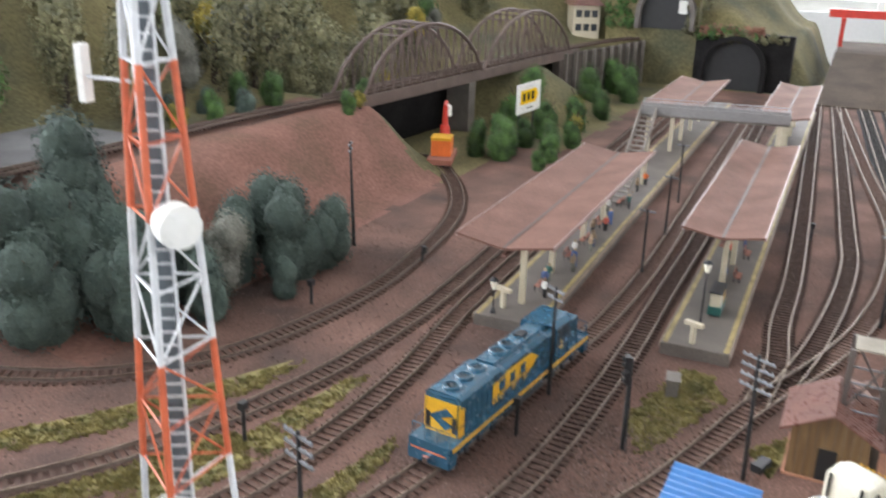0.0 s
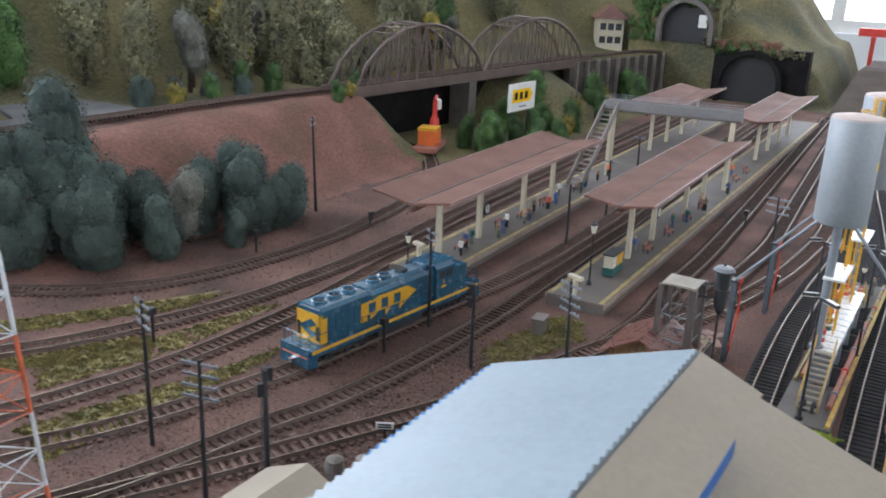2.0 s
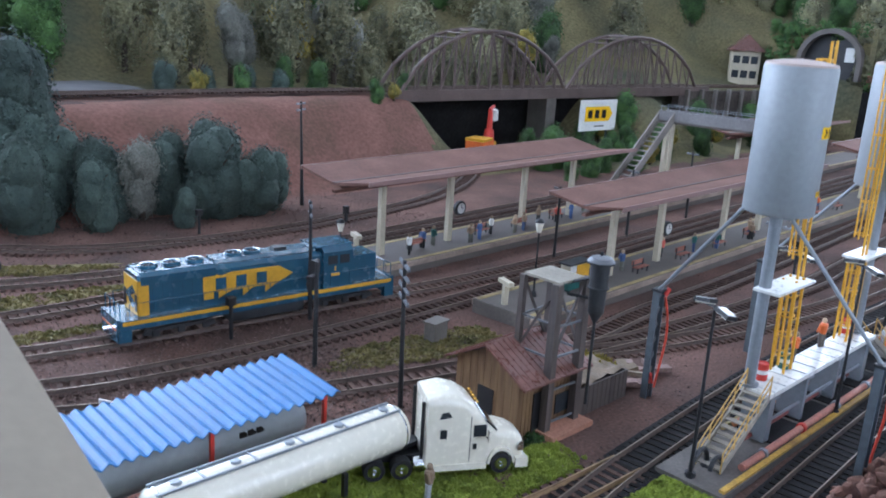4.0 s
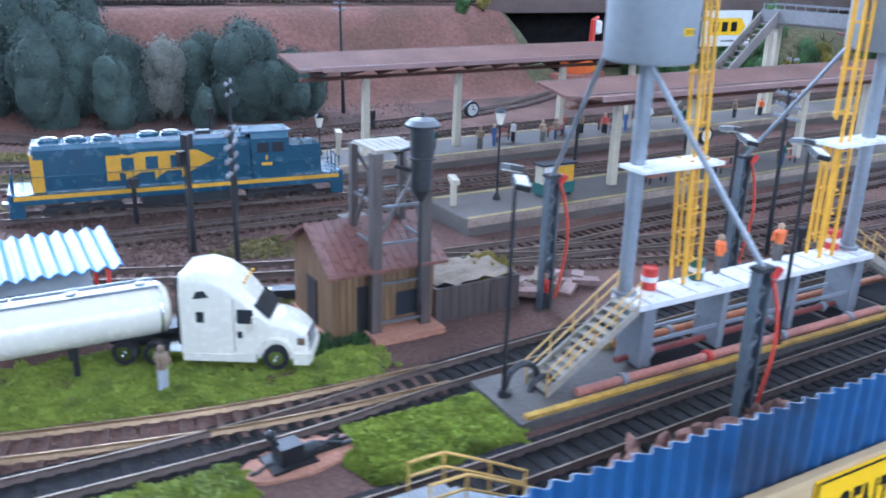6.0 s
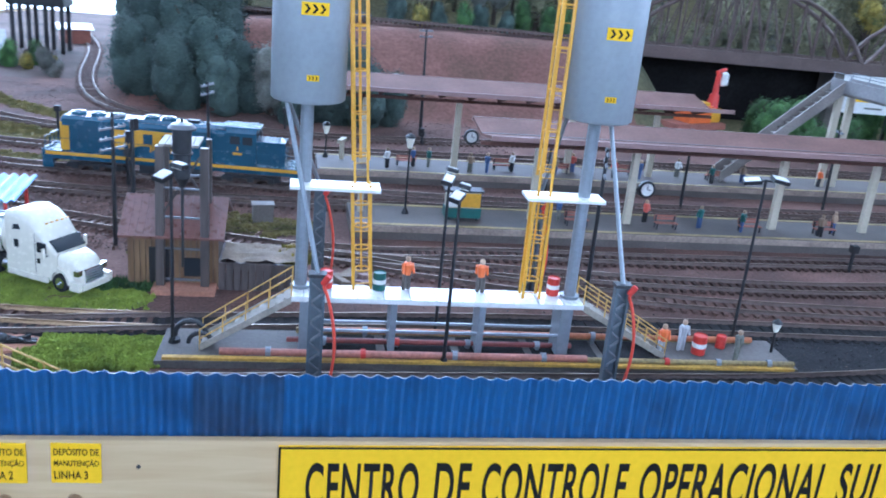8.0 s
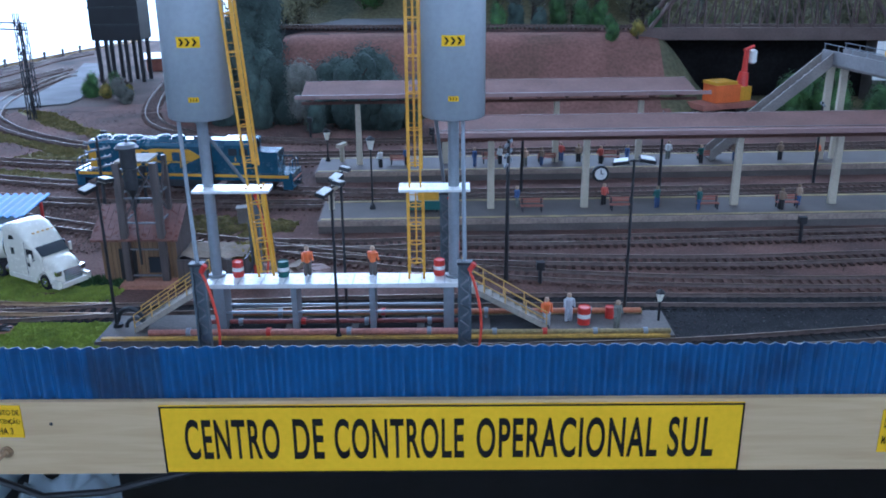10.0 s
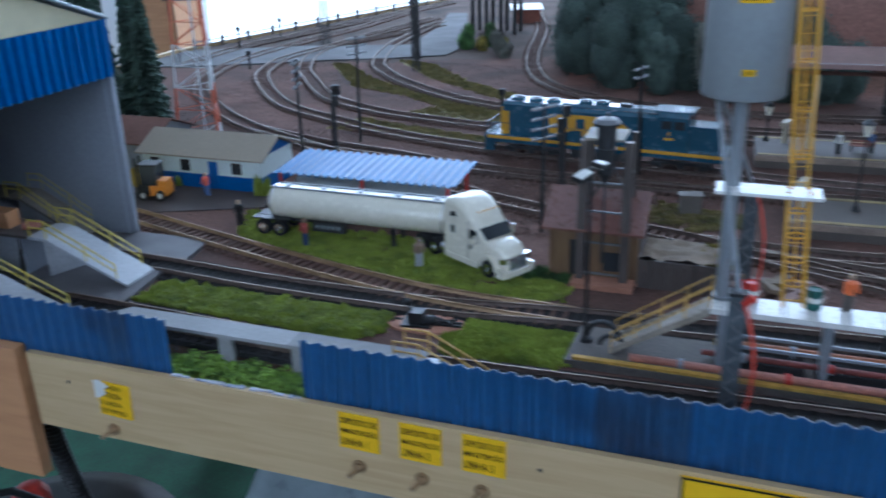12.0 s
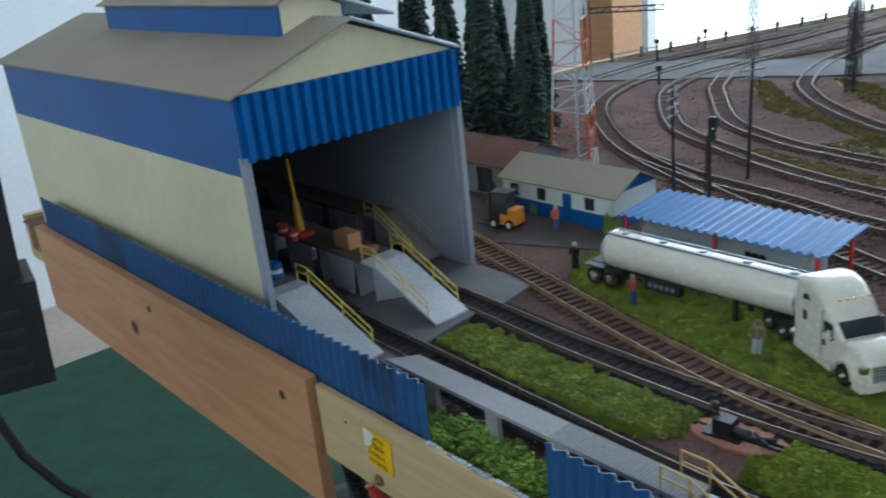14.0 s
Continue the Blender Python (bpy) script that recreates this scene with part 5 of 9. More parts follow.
        bent_tube(bm, [(px, py, z) for px, py, _ in pts], 0.00045, 5)
        part("cage_hoop", bm, "yellow", t)
    for dx in (-0.0042, 0, 0.0042):
        yy = ly + 0.006 if dx == 0 else ly + 0.0018
        part("cage_bar", boxes((lx + dx - 0.0007, yy - 0.0004, 0.109, lx + dx + 0.0007, yy + 0.0004, 0.222)), "yellow", t)
        part("cage_bar", boxes((lx + dx - 0.0005, yy - 0.0004, 0.045, lx + dx + 0.0005, yy + 0.0004, 0.0955)), "yellow", t)
    if left:
        for ob in t.children:
            if ob.name.split(".")[0] in ("ladder_post", "rung_set", "cage_hoop", "cage_bar"):
                ob.matrix_basis = Matrix(((1, 0, -0.131, 0.0052), (0, 1, 0, 0), (0, 0, 1, 0), (0, 0, 0, 1)))
    return t


storage_tank(0.0065, 0.113, 0.0375, (-0.001, 0.0465, 0.1005, 0.1165), True)
storage_tank(0.1605, 0.110, 0.1365, (0.1265, 0.1705, 0.1005, 0.1165), False)


def fuel_column(x, y, top, tank, hose_side):
    c = thing("fuel_column", "dark grey lattice fuelling column with a red hose and a long strut", "fuel column", pose(x, y, 0), group="fuel columns")
    w = 0.0032
    for dx in (-w, w):
        part("rail", boxes((dx - 0.0006, -0.0022, 0.0, dx + 0.0006, 0.0022, top)), "column", c)
    bm = bmesh.new()
    z, s = 0.004, 1
    while z < top - 0.006:
        rod(bm, (-w * s, 0, z), (w * s, 0, z + 0.0052), 0.0007, seg=5)
        z += 0.0052
        s = -s
    part("lacing", bm, "arm_grey", c)
    part("back_plate", boxes((-w + 0.0006, 0.0012, 0.003, w - 0.0006, 0.0020, top - 0.001)), "column", c)
    part("cap", boxes((-w - 0.0012, -0.003, top, w + 0.0012, 0.003, top + 0.0016)), "iron", c)
    bm = bmesh.new()
    rod(bm, (0, 0, top + 0.001), (tank[0] - x, tank[1] - y, tank[2]), 0.0012, seg=8)
    part("strut", bm, "steel", c)
    bm = bmesh.new()
    hx = (w + 0.0022) * hose_side
    pts = []
    for k in range(15):
        u = k / 14
        pts.append((hx * (0.55 + 0.45 * u) + 0.0052 * hose_side * math.sin(u * math.pi) ** 0.8, -0.0030 - 0.0012 * math.sin(u * 5), top - 0.004 - u * (top - 0.010)))
    bent_tube(bm, pts, 0.0008, 7)
    part("hose", bm, "hose_red", c, "bright red filler hose")
    bm = rods(0.0016, ((hx * 0.5, -0.003, top - 0.003), (hx, -0.004, top + 0.0015)), seg=8)
    part("nozzle", bm, "red", c)


fuel_column(0.0145, 0.0465, 0.070, (-0.004, 0.101, 0.143), 1)
fuel_column(0.1660, 0.0465, 0.070, (0.166, 0.101, 0.143), 1)
fuel_column(0.0165, 0.1850, 0.074, (-0.006, 0.126, 0.144), 1)
fuel_column(0.1550, 0.1820, 0.072, (0.149, 0.122, 0.144), 1)


def work_lamp(x, y, h, turn, z=0.0):
    l = thing("yard_lamp", "tall black yard lamp post with flat white flood lamps", "lamp post", pose(x, y, z, 0, 0, turn), group="yard lamp posts")
    bm = bmesh.new()
    rod(bm, (0, 0, 0), (0, 0, h), 0.0011, 0.0008, seg=8)
    rod(bm, (0, 0, 0), (0, 0, 0.003), 0.0026, 0.0016, seg=10)
    part("post", bm, "black", l)
    bm = rods(0.0007, ((-0.006, 0, h - 0.001), (0.006, 0, h - 0.001)), seg=6)
    part("arm", bm, "black", l)
    for s in (-1, 1):
        bm = boxes((-0.0052, -0.0032, 0, 0.0052, 0.0032, 0.0022))
        soften(bm, 0.0006, 1)
        hd = part("head", bm, "black", l)
        hd.matrix_basis = pose(s * 0.0078, -0.0005 * s, h - 0.002 + 0.001 * s, 12, 10 * s, 8 * s)
        part("lens", boxes((-0.0044, -0.0026, -0.0004, 0.0044, 0.0026, 0.0001)), "lamp_lens", hd, "milky lamp glass")
        # white plate paints the window's sheen on top of the black head
        part("top_plate", boxes((-0.0045, -0.0026, 0.0023, 0.0045, 0.0026, 0.0026)), "white", hd, "white plate painting the window's sheen on the lamp top")
    return l


work_lamp(-0.0615, 0.1075, 0.098, 72, z=0.0042)
work_lamp(0.0867, 0.0885, 0.100, 70, z=0.0042)
work_lamp(0.2755, 0.1255, 0.106, -8, z=0.0042)
work_lamp(0.0875, 0.1307, 0.102, 78)

for x, y, mats in ((0.0205, 0.1125, ("red", "white")), (0.050, 0.112, ("green_paint", "white")), (0.151, 0.113, ("red", "white"))):
    drum(x, y, 0.0376, *mats, label="%s and white banded oil drum on the fuel deck" % ("red" if mats[0] == "red" else "teal"), r=0.0036, h=0.0105)
drum(0.2455, 0.108, 0.0043, "red", "white", label="red and white banded oil drum on the pad", r=0.0042, h=0.012)
drum(0.264, 0.117, 0.0043, "red", "red", label="small red drum on the fuel pad", r=0.003, h=0.008)


# ---- toy figures, plain shapes ----
def figure(x, y, z, shirt, trousers, turn=0, seated=False):
    """A toy railway figurine as one plain mesh."""
    bm = bmesh.new()
    H = 0.0200
    marks = []
    def piece(fn, slot):
        before = len(bm.faces)
        fn()
        marks.append((before, len(bm.faces), slot))
    def leg(dx):
        if seated:
            rod(bm, (dx, -0.0045, 0), (dx, -0.0045, 0.0048), 0.0011, 0.0013, seg=7)
            rod(bm, (dx, -0.0045, 0.0048), (dx, 0.0, 0.0055), 0.0013, 0.0015, seg=7)
        else:
            rod(bm, (dx, 0.0003, 0), (dx * 0.8, 0, H * 0.47), 0.0012, 0.0016, seg=7)
    base = 0.0050 if seated else H * 0.46
    piece(lambda: leg(-0.0014), 1)
    piece(lambda: leg(0.0014), 1)
    piece(lambda: lathe(bm, [(0.0020, base), (0.0024, base + 0.0022), (0.0028, base + 0.0060), (0.0022, base + 0.0072), (0.0008, base + 0.0076)], 8), 0)
    for s in (-1, 1):
        piece(lambda: rod(bm, (0.0028 * s, 0, base + 0.0066), (0.0034 * s, -0.0016, base + 0.0012), 0.0009, 0.0007, seg=6), 0)
    c = base + 0.0092
    piece(lambda: lathe(bm, [(0.0004, c - 0.0018), (0.0014, c - 0.0012), (0.0017, c), (0.0013, c + 0.0013), (0.0003, c + 0.0018)], 8), 2)
    bm.faces.ensure_lookup_table()
    for a, b, slot in marks:
        for i in range(a, b):
            bm.faces[i].material_index = slot
    return solid("toy_figure", bm, [shirt, trousers, "dress_tan"], "small painted toy figure on the model railway", "toy figure", pose(x, y, z, 0, 0, turn), group="toy figures")


for x, y, z, s, t, a in ((0.0655, 0.113, 0.0376, "orange", "slab", 20), (0.108, 0.113, 0.0376, "orange", "slab", 160), (0.2205, 0.105, 0.0043, "orange", "deck_grey", 0), (0.2655, 0.099, 0.0043, "leaf_grey", "leaf_grey", 40),
                         (0.236, 0.112, 0.0043, "deck_grey", "deck_grey", 10), (-0.1865, 0.1815, 0.003, "dress_tan", "deck_grey", 30), (-0.278, 0.194, 0.003, "dress_red", "dress_blue", -20), (-0.4145, 0.276, 0.001, "dress_red", "dress_blue", 0),
                         (0.016, 0.185, 0.001, "red", "black", 60), (-0.349, 0.222, 0.001, "black", "black", 20)):
    figure(x, y, z, s, t, a)


def pad_clutter():
    p = thing("pump_unit", "dark grey valve and bent pipe unit on the pad end", "pump", pose(-0.052, 0.108, 0.0042))
    bm = bmesh.new()
    bent_tube(bm, [(0.012 * math.cos(a) * 0.7, 0.0, 0.004 + 0.009 * math.sin(a)) for a in [k * math.pi / 8 for k in range(9)]], 0.0015, 8)
    part("bend", bm, "iron", p)
    bm = bmesh.new()
    bent_tube(bm, [(0.006 + 0.009 * math.cos(a) * 0.7, -0.007, 0.003 + 0.006 * math.sin(a)) for a in [k * math.pi / 8 for k in range(9)]], 0.0013, 8)
    part("bend", bm, "iron", p)
    part("flange", rods(0.0030, ((0.0085, 0, 0), (0.0085, 0, 0.0022)), seg=12), "iron", p)
    part("flange", rods(0.0030, ((-0.0085, 0, 0), (-0.0085, 0, 0.0022)), seg=12), "iron", p)
    b = thing("small_platform_lamp", "short black lamp with a white lantern on the pad", "lamp", pose(0.2955, 0.112, 0.0042))
    part("post", rods(0.0009, ((0, 0, 0), (0, 0, 0.014)), seg=8), "black", b)
    bm = bmesh.new()
    lathe(bm, [(0.0014, 0.014), (0.0028, 0.019), (0.0028, 0.0195)], 8)
    part("lantern", bm, "lamp_lens", b)
    bm = bmesh.new()
    lathe(bm, [(0.0034, 0.0196), (0.0022, 0.0212), (0.0006, 0.0222)], 8)
    part("cap", bm, "black", b)
    # heap of reddish stones between the front track and the fence
    shapes = []
    for n in range(4):
        bm = bmesh.new()
        bmesh.ops.create_icosphere(bm, subdivisions=2, radius=1.0)
        for v in bm.verts:
            v.co *= 1 + 0.35 * noise.noise(v.co * 1.3 + Vector((n * 7, 0, 0)))
        shapes.append(mesh_of("stone", bm, "rubble_red"))
    heap = thing("stone_heap", "heap of reddish brown stones between the front track and the fence", "stones", pose(-0.015, 0.034, 0))
    for n in range(110):
        ob = new("stone", shapes[n % 4])
        r = random.uniform(0.0026, 0.0048)
        ob.parent = heap
        ob.matrix_basis = pose(random.uniform(-0.052, 0.062), random.uniform(-0.018, 0.013), random.uniform(0.0005, 0.0060), random.uniform(0, 360), random.uniform(0, 360), random.uniform(0, 360)) @ Matrix.Diagonal((r * 1.7, r, r * 0.6, 1))
    # rubble heap of pale slabs behind the pad
    random.seed(11)
    for k in range(17):
        bm = boxes((-0.008, -0.0035, 0, 0.008, 0.0035, 0.0030))
        soften(bm, 0.0004, 1)
        solid("rubble_slab", bm, "rubble" if k % 3 else "sand", "broken pinkish slab lying on the ground by the columns", "rubble", pose(0.004 + 0.011 * (k % 6) + random.uniform(-0.004, 0.004), 0.203 + 0.009 * (k // 6 % 3) + random.uniform(-0.003, 0.003), 0.0006 + 0.0024 * (k % 2), random.uniform(-14, 14), random.uniform(-14, 14), random.uniform(0, 180)), group="rubble slabs")


pad_clutter()


# ---- wooden hut, sand tower, bin ----
def hut():
    h = thing("wooden_hut", "small ochre plank hut with a reddish brown gable roof", "hut")
    x0, x1, y0, y1, e, r = -0.1015, -0.0460, 0.197, 0.247, 0.039, 0.0525
    mid = (y0 + y1) / 2
    n = 16
    for i in range(n):
        x = x0 + (x1 - x0) * i / n
        part("plank", boxes((x + 0.0002, y0, 0, x + (x1 - x0) / n - 0.0002, y0 + 0.0012, e)), "plank", h)
    for i in range(9):
        y = y0 + (y1 - y0) * i / 9
        yb = y + (y1 - y0) / 9
        top = lambda q: e + (r - e) * (1 - abs(q - mid) / (mid - y0)) - 0.001
        bm = bmesh.new()
        prism(bm, [(y + 0.0002, 0), (yb - 0.0002, 0), (yb - 0.0002, max(e, top(yb))), (y + 0.0002, max(e, top(y)))], "x", x0 - 0.0006, x0 + 0.0006)
        part("plank", bm, "plank", h)
    bm = bmesh.new()
    prism(bm, [(y0 + 0.0013, 0), (y1, 0), (y1, e), (mid, r - 0.001), (y0 + 0.0013, e)], "x", x0 + 0.0008, x1 - 0.0008)
    part("core", bm, "timber", h)
    for s, mat in ((-1, "hut_roof"), (1, "hut_roof")):
        bm = bmesh.new()
        ye = mid + s * (mid - y0 + 0.0075)
        ze = e - (r - e) / (mid - y0) * 0.0075
        prism(bm, [(mid, r + 0.0004), (ye, ze), (ye, ze + 0.0014), (mid, r + 0.0018)], "x", x0 - 0.005, x1 + 0.004)
        roof = part("roof", bm, mat, h)
        for k in range(14):
            x = x0 - 0.004 + k * 0.0045
            bm = bmesh.new()
            prism(bm, [(mid, r + 0.0019), (ye, ze + 0.0015), (ye, ze + 0.0019), (mid, r + 0.0023)], "x", x, x + 0.0006)
            part("batten", bm, mat, roof)
    part("door", boxes((-0.0890, y0 - 0.0009, 0.002, -0.0765, y0 - 0.0001, 0.027)), "black", h, "dark plank door")
    part("door", boxes((x0 - 0.0014, mid - 0.006, 0.002, x0 - 0.0007, mid + 0.006, 0.026)), "black", h, "dark plank door")
    part("window", boxes((-0.0675, y0 - 0.0008, 0.008, -0.0535, y0 - 0.0001, 0.0205)), "dark_glass", h)
    part("foundation", boxes((x0 - 0.002, y0 - 0.002, -0.001, x1 + 0.002, y1 + 0.002, 0.0015)), "clay", h)


hut()


def sand_tower():
    s = thing("sand_tower", "weathered timber sand tower with a black drum hopper", "tower")
    x0, x1, y0, y1, top = -0.0815, -0.0540, 0.1925, 0.2185, 0.0935
    c = Vector(((x0 + x1) / 2, (y0 + y1) / 2, 0))
    legs = {}
    for i, (x, y) in enumerate(((x0, y0), (x1, y0), (x1, y1), (x0, y1))):
        t = c + (Vector((x, y, 0)) - c) * 0.96
        bm = bmesh.new()
        foot = Vector((x, y, 0.002)) if i < 2 else Vector((x, y, 0)).lerp(Vector((t.x, t.y, top)), 0.47)
        rod(bm, foot, (t.x, t.y, top), 0.0036 if i < 2 else 0.0024, seg=4)
        part("leg", bm, "timber", s)
        legs[i] = (Vector((x, y, 0)), Vector((t.x, t.y, top)))
    for a, b in ((0, 1), (1, 2), (2, 3), (3, 0)):
        for u in ((0.08, 0.30, 0.52, 0.72) if a == 0 else (0.52, 0.74)):
            bm = bmesh.new()
            rod(bm, legs[a][0].lerp(legs[a][1], u), legs[b][0].lerp(legs[b][1], u) + Vector((0, -0.0012, 0)), 0.0008, seg=4)
            part("crossbar", bm, "arm_grey", s)
        bm = bmesh.new()
        rod(bm, legs[a][0].lerp(legs[a][1], 0.52), legs[b][0].lerp(legs[b][1], 0.98), 0.0010, seg=4)
        part("brace", bm, "timber", s)
    for k in range(6):
        x = x0 + k * 0.0040
        part("roof_board", boxes((x, y0 - 0.001, top, x + 0.0036, y1 - 0.001, top + 0.0015)), "stair_tan", s)
    bm = bmesh.new()
    lathe(bm, [(0.0012, 0.073), (0.0046, 0.0790), (0.0050, 0.0930), (0.0062, 0.0932), (0.0062, 0.0940), (0.0054, 0.0942), (0.0056, 0.1075), (0.0082, 0.1080), (0.0082, 0.1090)], 24, (-0.0655, 0.1765, 0))
    part("hopper", bm, "iron", s, "black drum hopper")
    part("spout", rods(0.0009, ((-0.0655, 0.1765, 0.022), (-0.0655, 0.1765, 0.073)), seg=8), "iron", s)
    bm = bmesh.new()
    lathe(bm, [(0.0078, 0.1091), (0.0060, 0.1112), (0.0014, 0.1122)], 24, (-0.0655, 0.1765, 0))
    part("lid", bm, "arm_grey", s, "grey hopper lid")
    part("bracket", rods(0.0010, ((-0.0655, 0.1790, 0.086), (-0.0700, 0.1940, 0.086)), ((-0.0655, 0.1790, 0.099), (-0.0700, 0.1945, 0.0925)), seg=6), "iron", s)
    part("vent", rods(0.0009, ((-0.0655, 0.1765, 0.111), (-0.0655, 0.1765, 0.1145)), seg=8), "iron", s)
    part("plinth", boxes((-0.086, 0.182, -0.001, -0.047, 0.1985, 0.0035)), "clay", s, "reddish clay plinth")


sand_tower()


def sand_bin():
    s = thing("sand_bin", "dark timber sand bin filled with pale sand", "bin")
    x0, x1, y0, y1, z = -0.046, 0.006, 0.194, 0.232, 0.019
    n = 11
    for i in range(n):
        x = x0 + (x1 - x0) * i / n
        part("plank", boxes((x + 0.0002, y0, 0, x + (x1 - x0) / n - 0.0002, y0 + 0.0014, z)), "timber", s)
    for a in ((x0, y0 + 0.0016, 0, x0 + 0.0014, y1, z), (x1 - 0.0014, y0 + 0.0016, 0, x1, y1, z), (x0 + 0.0016, y1 - 0.0014, 0, x1 - 0.0016, y1, z)):
        part("side", boxes(a), "timber", s)
    bm = bmesh.new()
    k = 12
    g = [[bm.verts.new((x0 + 0.0016 + (x1 - x0 - 0.0032) * i / k, y0 + 0.0018 + (y1 - y0 - 0.0034) * j / k, z - 0.001 + 0.003 * noise.noise(Vector((i * 0.5, j * 0.5, 0))) + 0.002)) for i in range(k + 1)] for j in range(k + 1)]
    for j in range(k):
        for i in range(k):
            bm.faces.new((g[j][i], g[j][i + 1], g[j + 1][i + 1], g[j + 1][i]))
    part("sand", bm, "sand", s, "pale heaped sand", smooth=True)


sand_bin()
tufts("weeds", [(-0.01, 0.21), (0.008, 0.205), (0.014, 0.225), (-0.004, 0.232)], 260, 0.009, "leaf_yellow", "pale yellow weeds by the sand bin", 0.014, 0.003)
tufts("grass", [(-0.125, 0.190), (-0.085, 0.1865), (-0.083, 0.198), (-0.112, 0.203), (-0.13, 0.215)], 700, 0.006, "leaf_green", "dark green weeds before the hut")


# ---- blue shelter with a standing tank, offices, forklift ----
def shelter():
    s = thing("blue_shelter", "open shelter with a corrugated light blue roof on red posts", "shelter")
    bm = bmesh.new()
    corrugated(bm, 0.149, 0.054, 0.0071, 0.0012, 0.0007, pose(-0.3350, 0.2545, 0.0345, -86, 0, 0), step=8)
    part("roof", bm, "roof_blue", s)
    for x in (-0.332, -0.262, -0.193):
        for y in (0.259, 0.303):
            part("post", boxes((x - 0.001, y - 0.001, 0, x + 0.001, y + 0.001, 0.0325)), "red", s)
    t = thing("standing_tank", "pale grey lying storage tank under the blue shelter", "tank")
    bm = bmesh.new()
    lathe(bm, [(0.002, -0.326), (0.010, -0.3245), (0.0125, -0.318), (0.0125, -0.206), (0.010, -0.1995), (0.002, -0.198)], 24, (0, 0.276, 0.0172), "x")
    part("barrel", bm, "tank_grey", t, smooth=True)
    for x in (-0.305, -0.26, -0.215):
        part("cradle", boxes((x - 0.003, 0.268, 0, x + 0.003, 0.284, 0.0065)), "brick", t)
    for k in range(3):
        bm = bmesh.new()
        prism(bm, [(-0.243 + k * 0.005, 0.0235), (-0.240 + k * 0.005, 0.0235), (-0.238 + k * 0.005, 0.0212), (-0.240 + k * 0.005, 0.0190), (-0.243 + k * 0.005, 0.0190)], "y", 0.2639, 0.2645)
        part("mark", bm, "ink", t)
    part("footing", boxes((-0.333, 0.262, -0.001, -0.190, 0.300, 0.0012)), "brick", t)


shelter()


def office(x0, x1, y0, y1, e, r, wall_mat, low_mat, roof_mat, label, openings):
    o = thing("office_building", label, "building", group="yard offices")
    mid = (y0 + y1) / 2
    part("wall", boxes((x0, y0, 0.0125, x1, y1, e)), wall_mat, o)
    part("base_wall", boxes((x0 - 0.0003, y0 - 0.0003, 0, x1 + 0.0003, y1 + 0.0003, 0.0125)), low_mat, o, "painted lower wall band")
    for x in (x0 - 0.0004, x1 - 0.0010):
        bm = bmesh.new()
        prism(bm, [(y0, e), (y1, e), (mid, r - 0.001)], "x", x, x + 0.0014)
        part("gable", bm, low_mat, o)
    for s in (-1, 1):
        bm = bmesh.new()
        ye = mid + s * (mid - y0 + 0.004)
        ze = e - (r - e) / (mid - y0) * 0.004
        prism(bm, [(mid, r), (ye, ze), (ye, ze + 0.0012), (mid, r + 0.0012)], "x", x0 - 0.004, x1 + 0.006)
        part("roof", bm, roof_mat, o)
    for x, w, z0, z1, kind in openings:
        if kind == "window":
            win = part("window", boxes((x, y0 - 0.0006, z0, x + w, y0 - 0.0001, z1)), "bark", o, "brown framed window")
            for k in range(2):
                part("pane", boxes((x + 0.0007 + k * (w / 2 - 0.0002), y0 - 0.0009, z0 + 0.0008, x + w / 2 - 0.0004 + k * (w / 2 - 0.0002), y0 - 0.0007, z1 - 0.0008)), "dark_glass", win)
        else:
            part("door", boxes((x, y0 - 0.0008, z0, x + w, y0 - 0.0004, z1)), "blue", o, "blue panel door")
    return o


office(-0.492, -0.374, 0.296, 0.352, 0.0295, 0.0425, "office_white", "blue", "roof_grey", "white and blue office building with a grey gable roof",
       [(-0.483, 0.009, 0.0145, 0.0245, "window"), (-0.452, 0.009, 0.0145, 0.0245, "window"), (-0.424, 0.009, 0.002, 0.0245, "door"), (-0.401, 0.0095, 0.0145, 0.0245, "window")])
office(-0.612, -0.502, 0.315, 0.385, 0.030, 0.044, "steel", "steel", "canopy", "blue grey workshop building with a brown gable roof", [(-0.545, 0.020, 0.002, 0.026, "window")])


